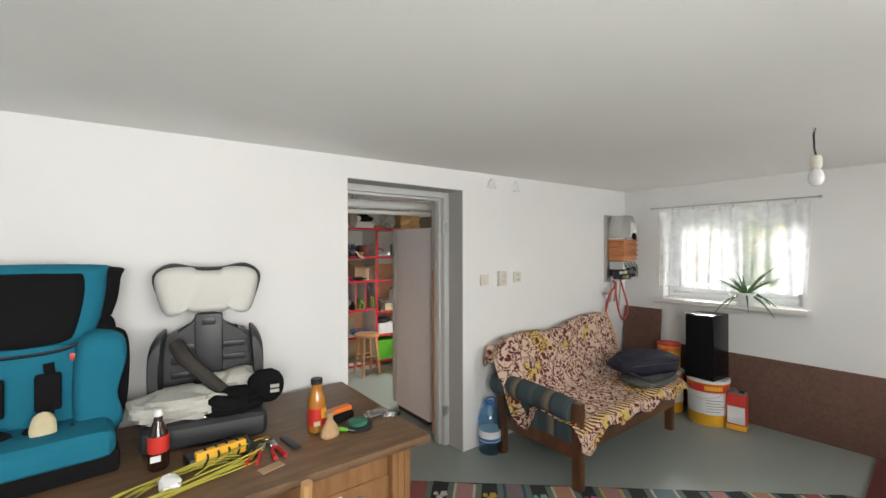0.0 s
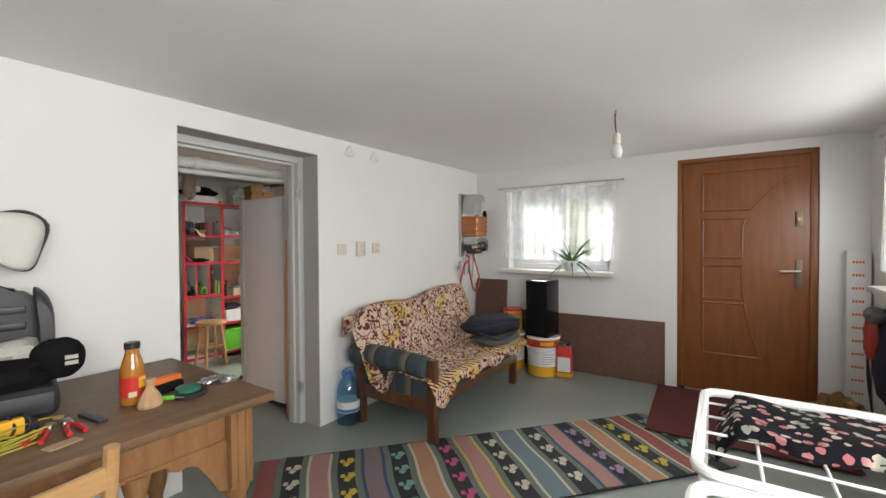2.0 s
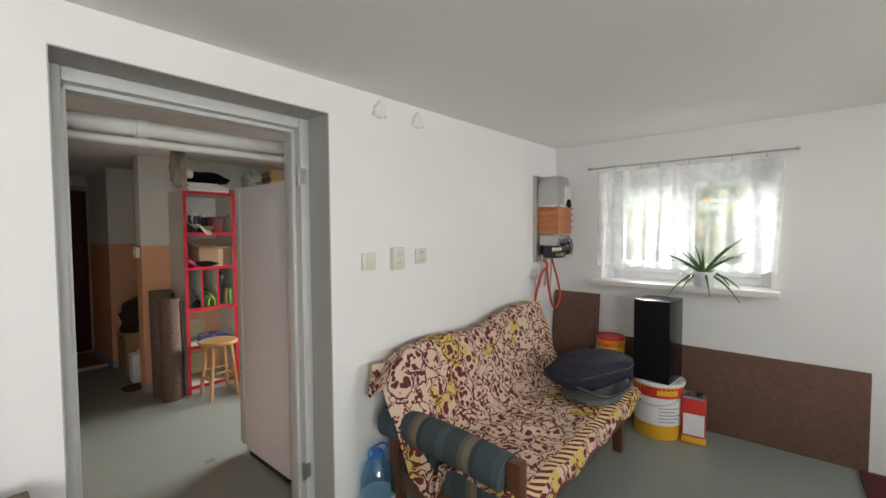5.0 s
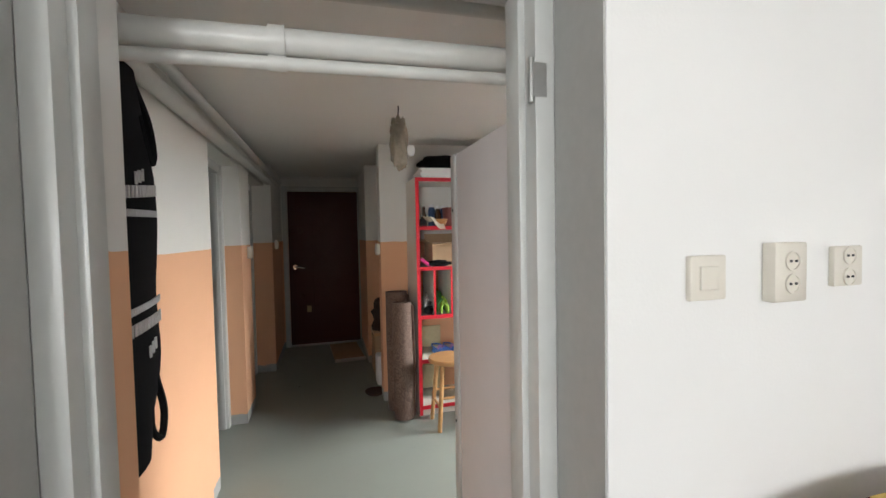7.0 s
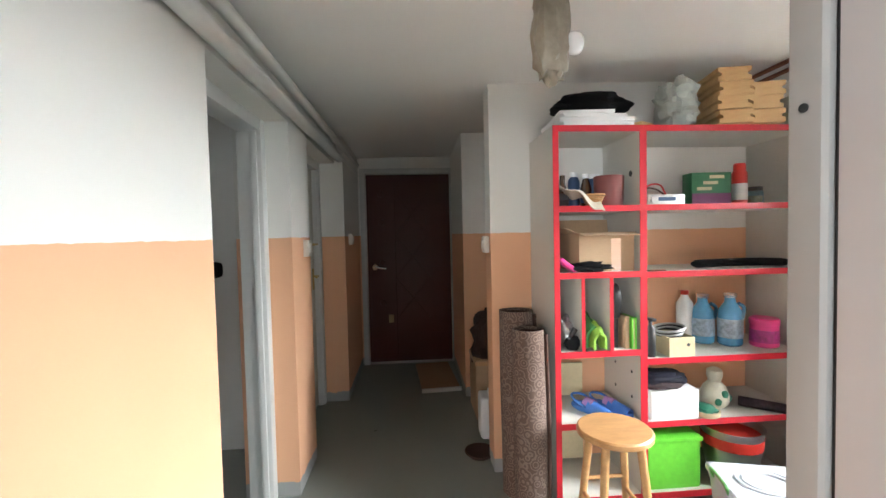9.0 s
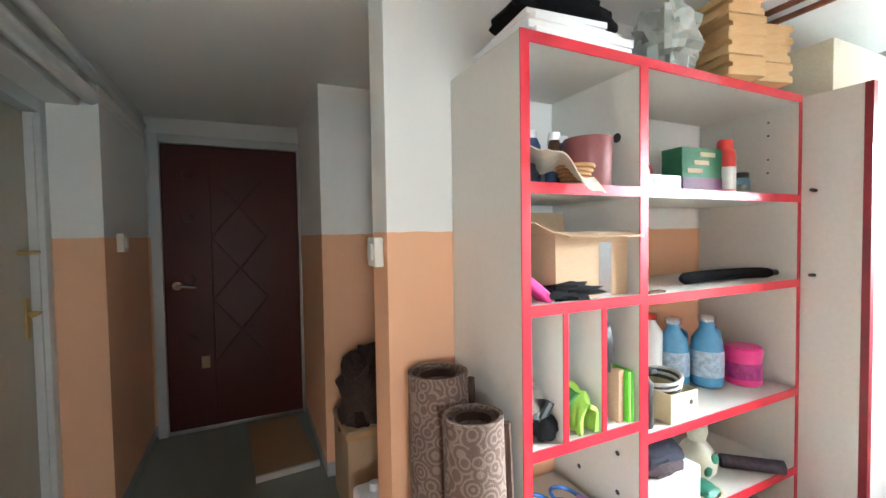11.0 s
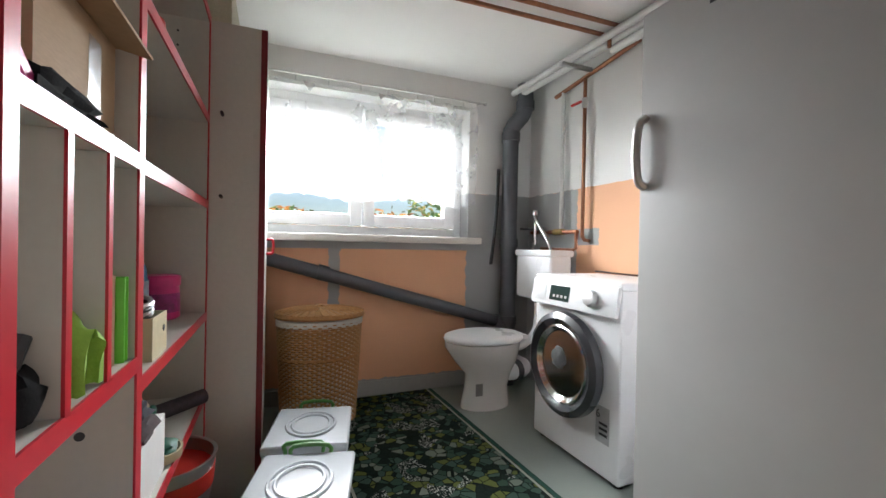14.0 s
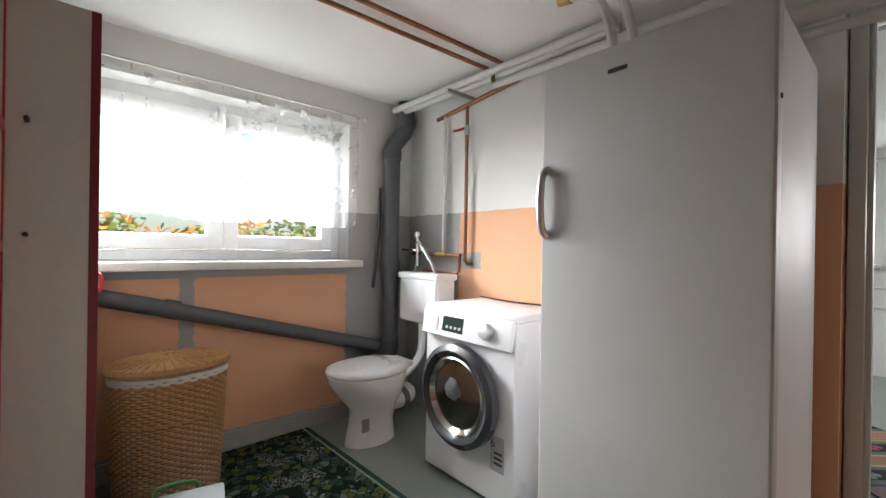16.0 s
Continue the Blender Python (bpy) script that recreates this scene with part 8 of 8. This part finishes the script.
M_clipgreen = plain("leaf_green_plastic", (0.07, 0.25, 0.05), 0.4)
M_frost = plain("milky_clear_plastic", (0.80, 0.84, 0.87), 0.20, vary=0.03, relief=0)
M_frost.node_tree.nodes["Principled BSDF"].inputs["Transmission Weight"].default_value = 0.55
M_frost.node_tree.nodes["Principled BSDF"].inputs["IOR"].default_value = 1.2
storage_box(3.31, 4.70, 78)
storage_box(2.93, 4.76, 76)

# ---- garden outside the windows ----
M_grass = plain("grass_ground", (0.06, 0.11, 0.03), 0.9, vary=0.5, grain=20)
M_leafs = []
for nm, c in (("green", (0.07, 0.16, 0.03)), ("pale", (0.20, 0.27, 0.06)), ("autumn", (0.55, 0.20, 0.03)), ("gold", (0.55, 0.38, 0.05))):
    M_leafs.append(plain("leaf_" + nm, c, 0.6, vary=0.4, grain=8))
tagged(new("ground", mesh_of("ground", box(B(), -60, -60, -0.45, 120, 60, -0.30), M_grass, 0)), "grassy garden ground outside the house", "ground", kind="structure")


def hedge(name, x0, y0, x1, y1, z0, z1, n, seed, mix, label):
    """Loose hedge of many small leaves."""
    rnd = random.Random(seed)
    verts, faces, idx = [], [], []
    for _ in range(n):
        u, w = rnd.random(), rnd.random()
        p = Vector((x0 + (x1 - x0) * u + rnd.gauss(0, 0.16), y0 + (y1 - y0) * u + rnd.gauss(0, 0.16), z0 + (z1 - z0) * w ** 0.8 + 0.12 * math.sin(u * 23)))
        a = Vector((rnd.uniform(-1, 1), rnd.uniform(-1, 1), rnd.uniform(-0.6, 0.6))).normalized()
        b = a.cross(Vector((rnd.uniform(-1, 1), rnd.uniform(-1, 1), rnd.uniform(-1, 1)))).normalized()
        s = rnd.uniform(0.035, 0.08)
        i = len(verts)
        verts += [p - a * s, p + b * s * 0.45, p + a * s, p - b * s * 0.45]
        faces.append((i, i + 1, i + 2, i + 3))
        idx.append(rnd.choices(range(4), mix)[0])
    me = bpy.data.meshes.new(name)
    me.from_pydata(verts, [], faces)
    for m in M_leafs:
        me.materials.append(m)
    me.polygons.foreach_set("material_index", idx)
    return tagged(new(name, me), label, "hedge", kind="stuff")


hedge("hedge", 7.4, -2.5, 7.4, 3.0, -0.3, 2.3, 9000, 3, (5, 4, 0.6, 1.5), "leafy garden hedge in sunlight")
hedge("flower_hedge", 7.2, 3.2, 7.2, 8.0, -0.3, 1.30, 7000, 5, (3, 2, 5, 2), "low orange and green flowering hedge")
hedge("side_hedge", -3.0, -4.0, 6.0, -4.0, -0.3, 0.5, 3000, 8, (5, 4, 0.5, 1), "green hedge beyond the side window")
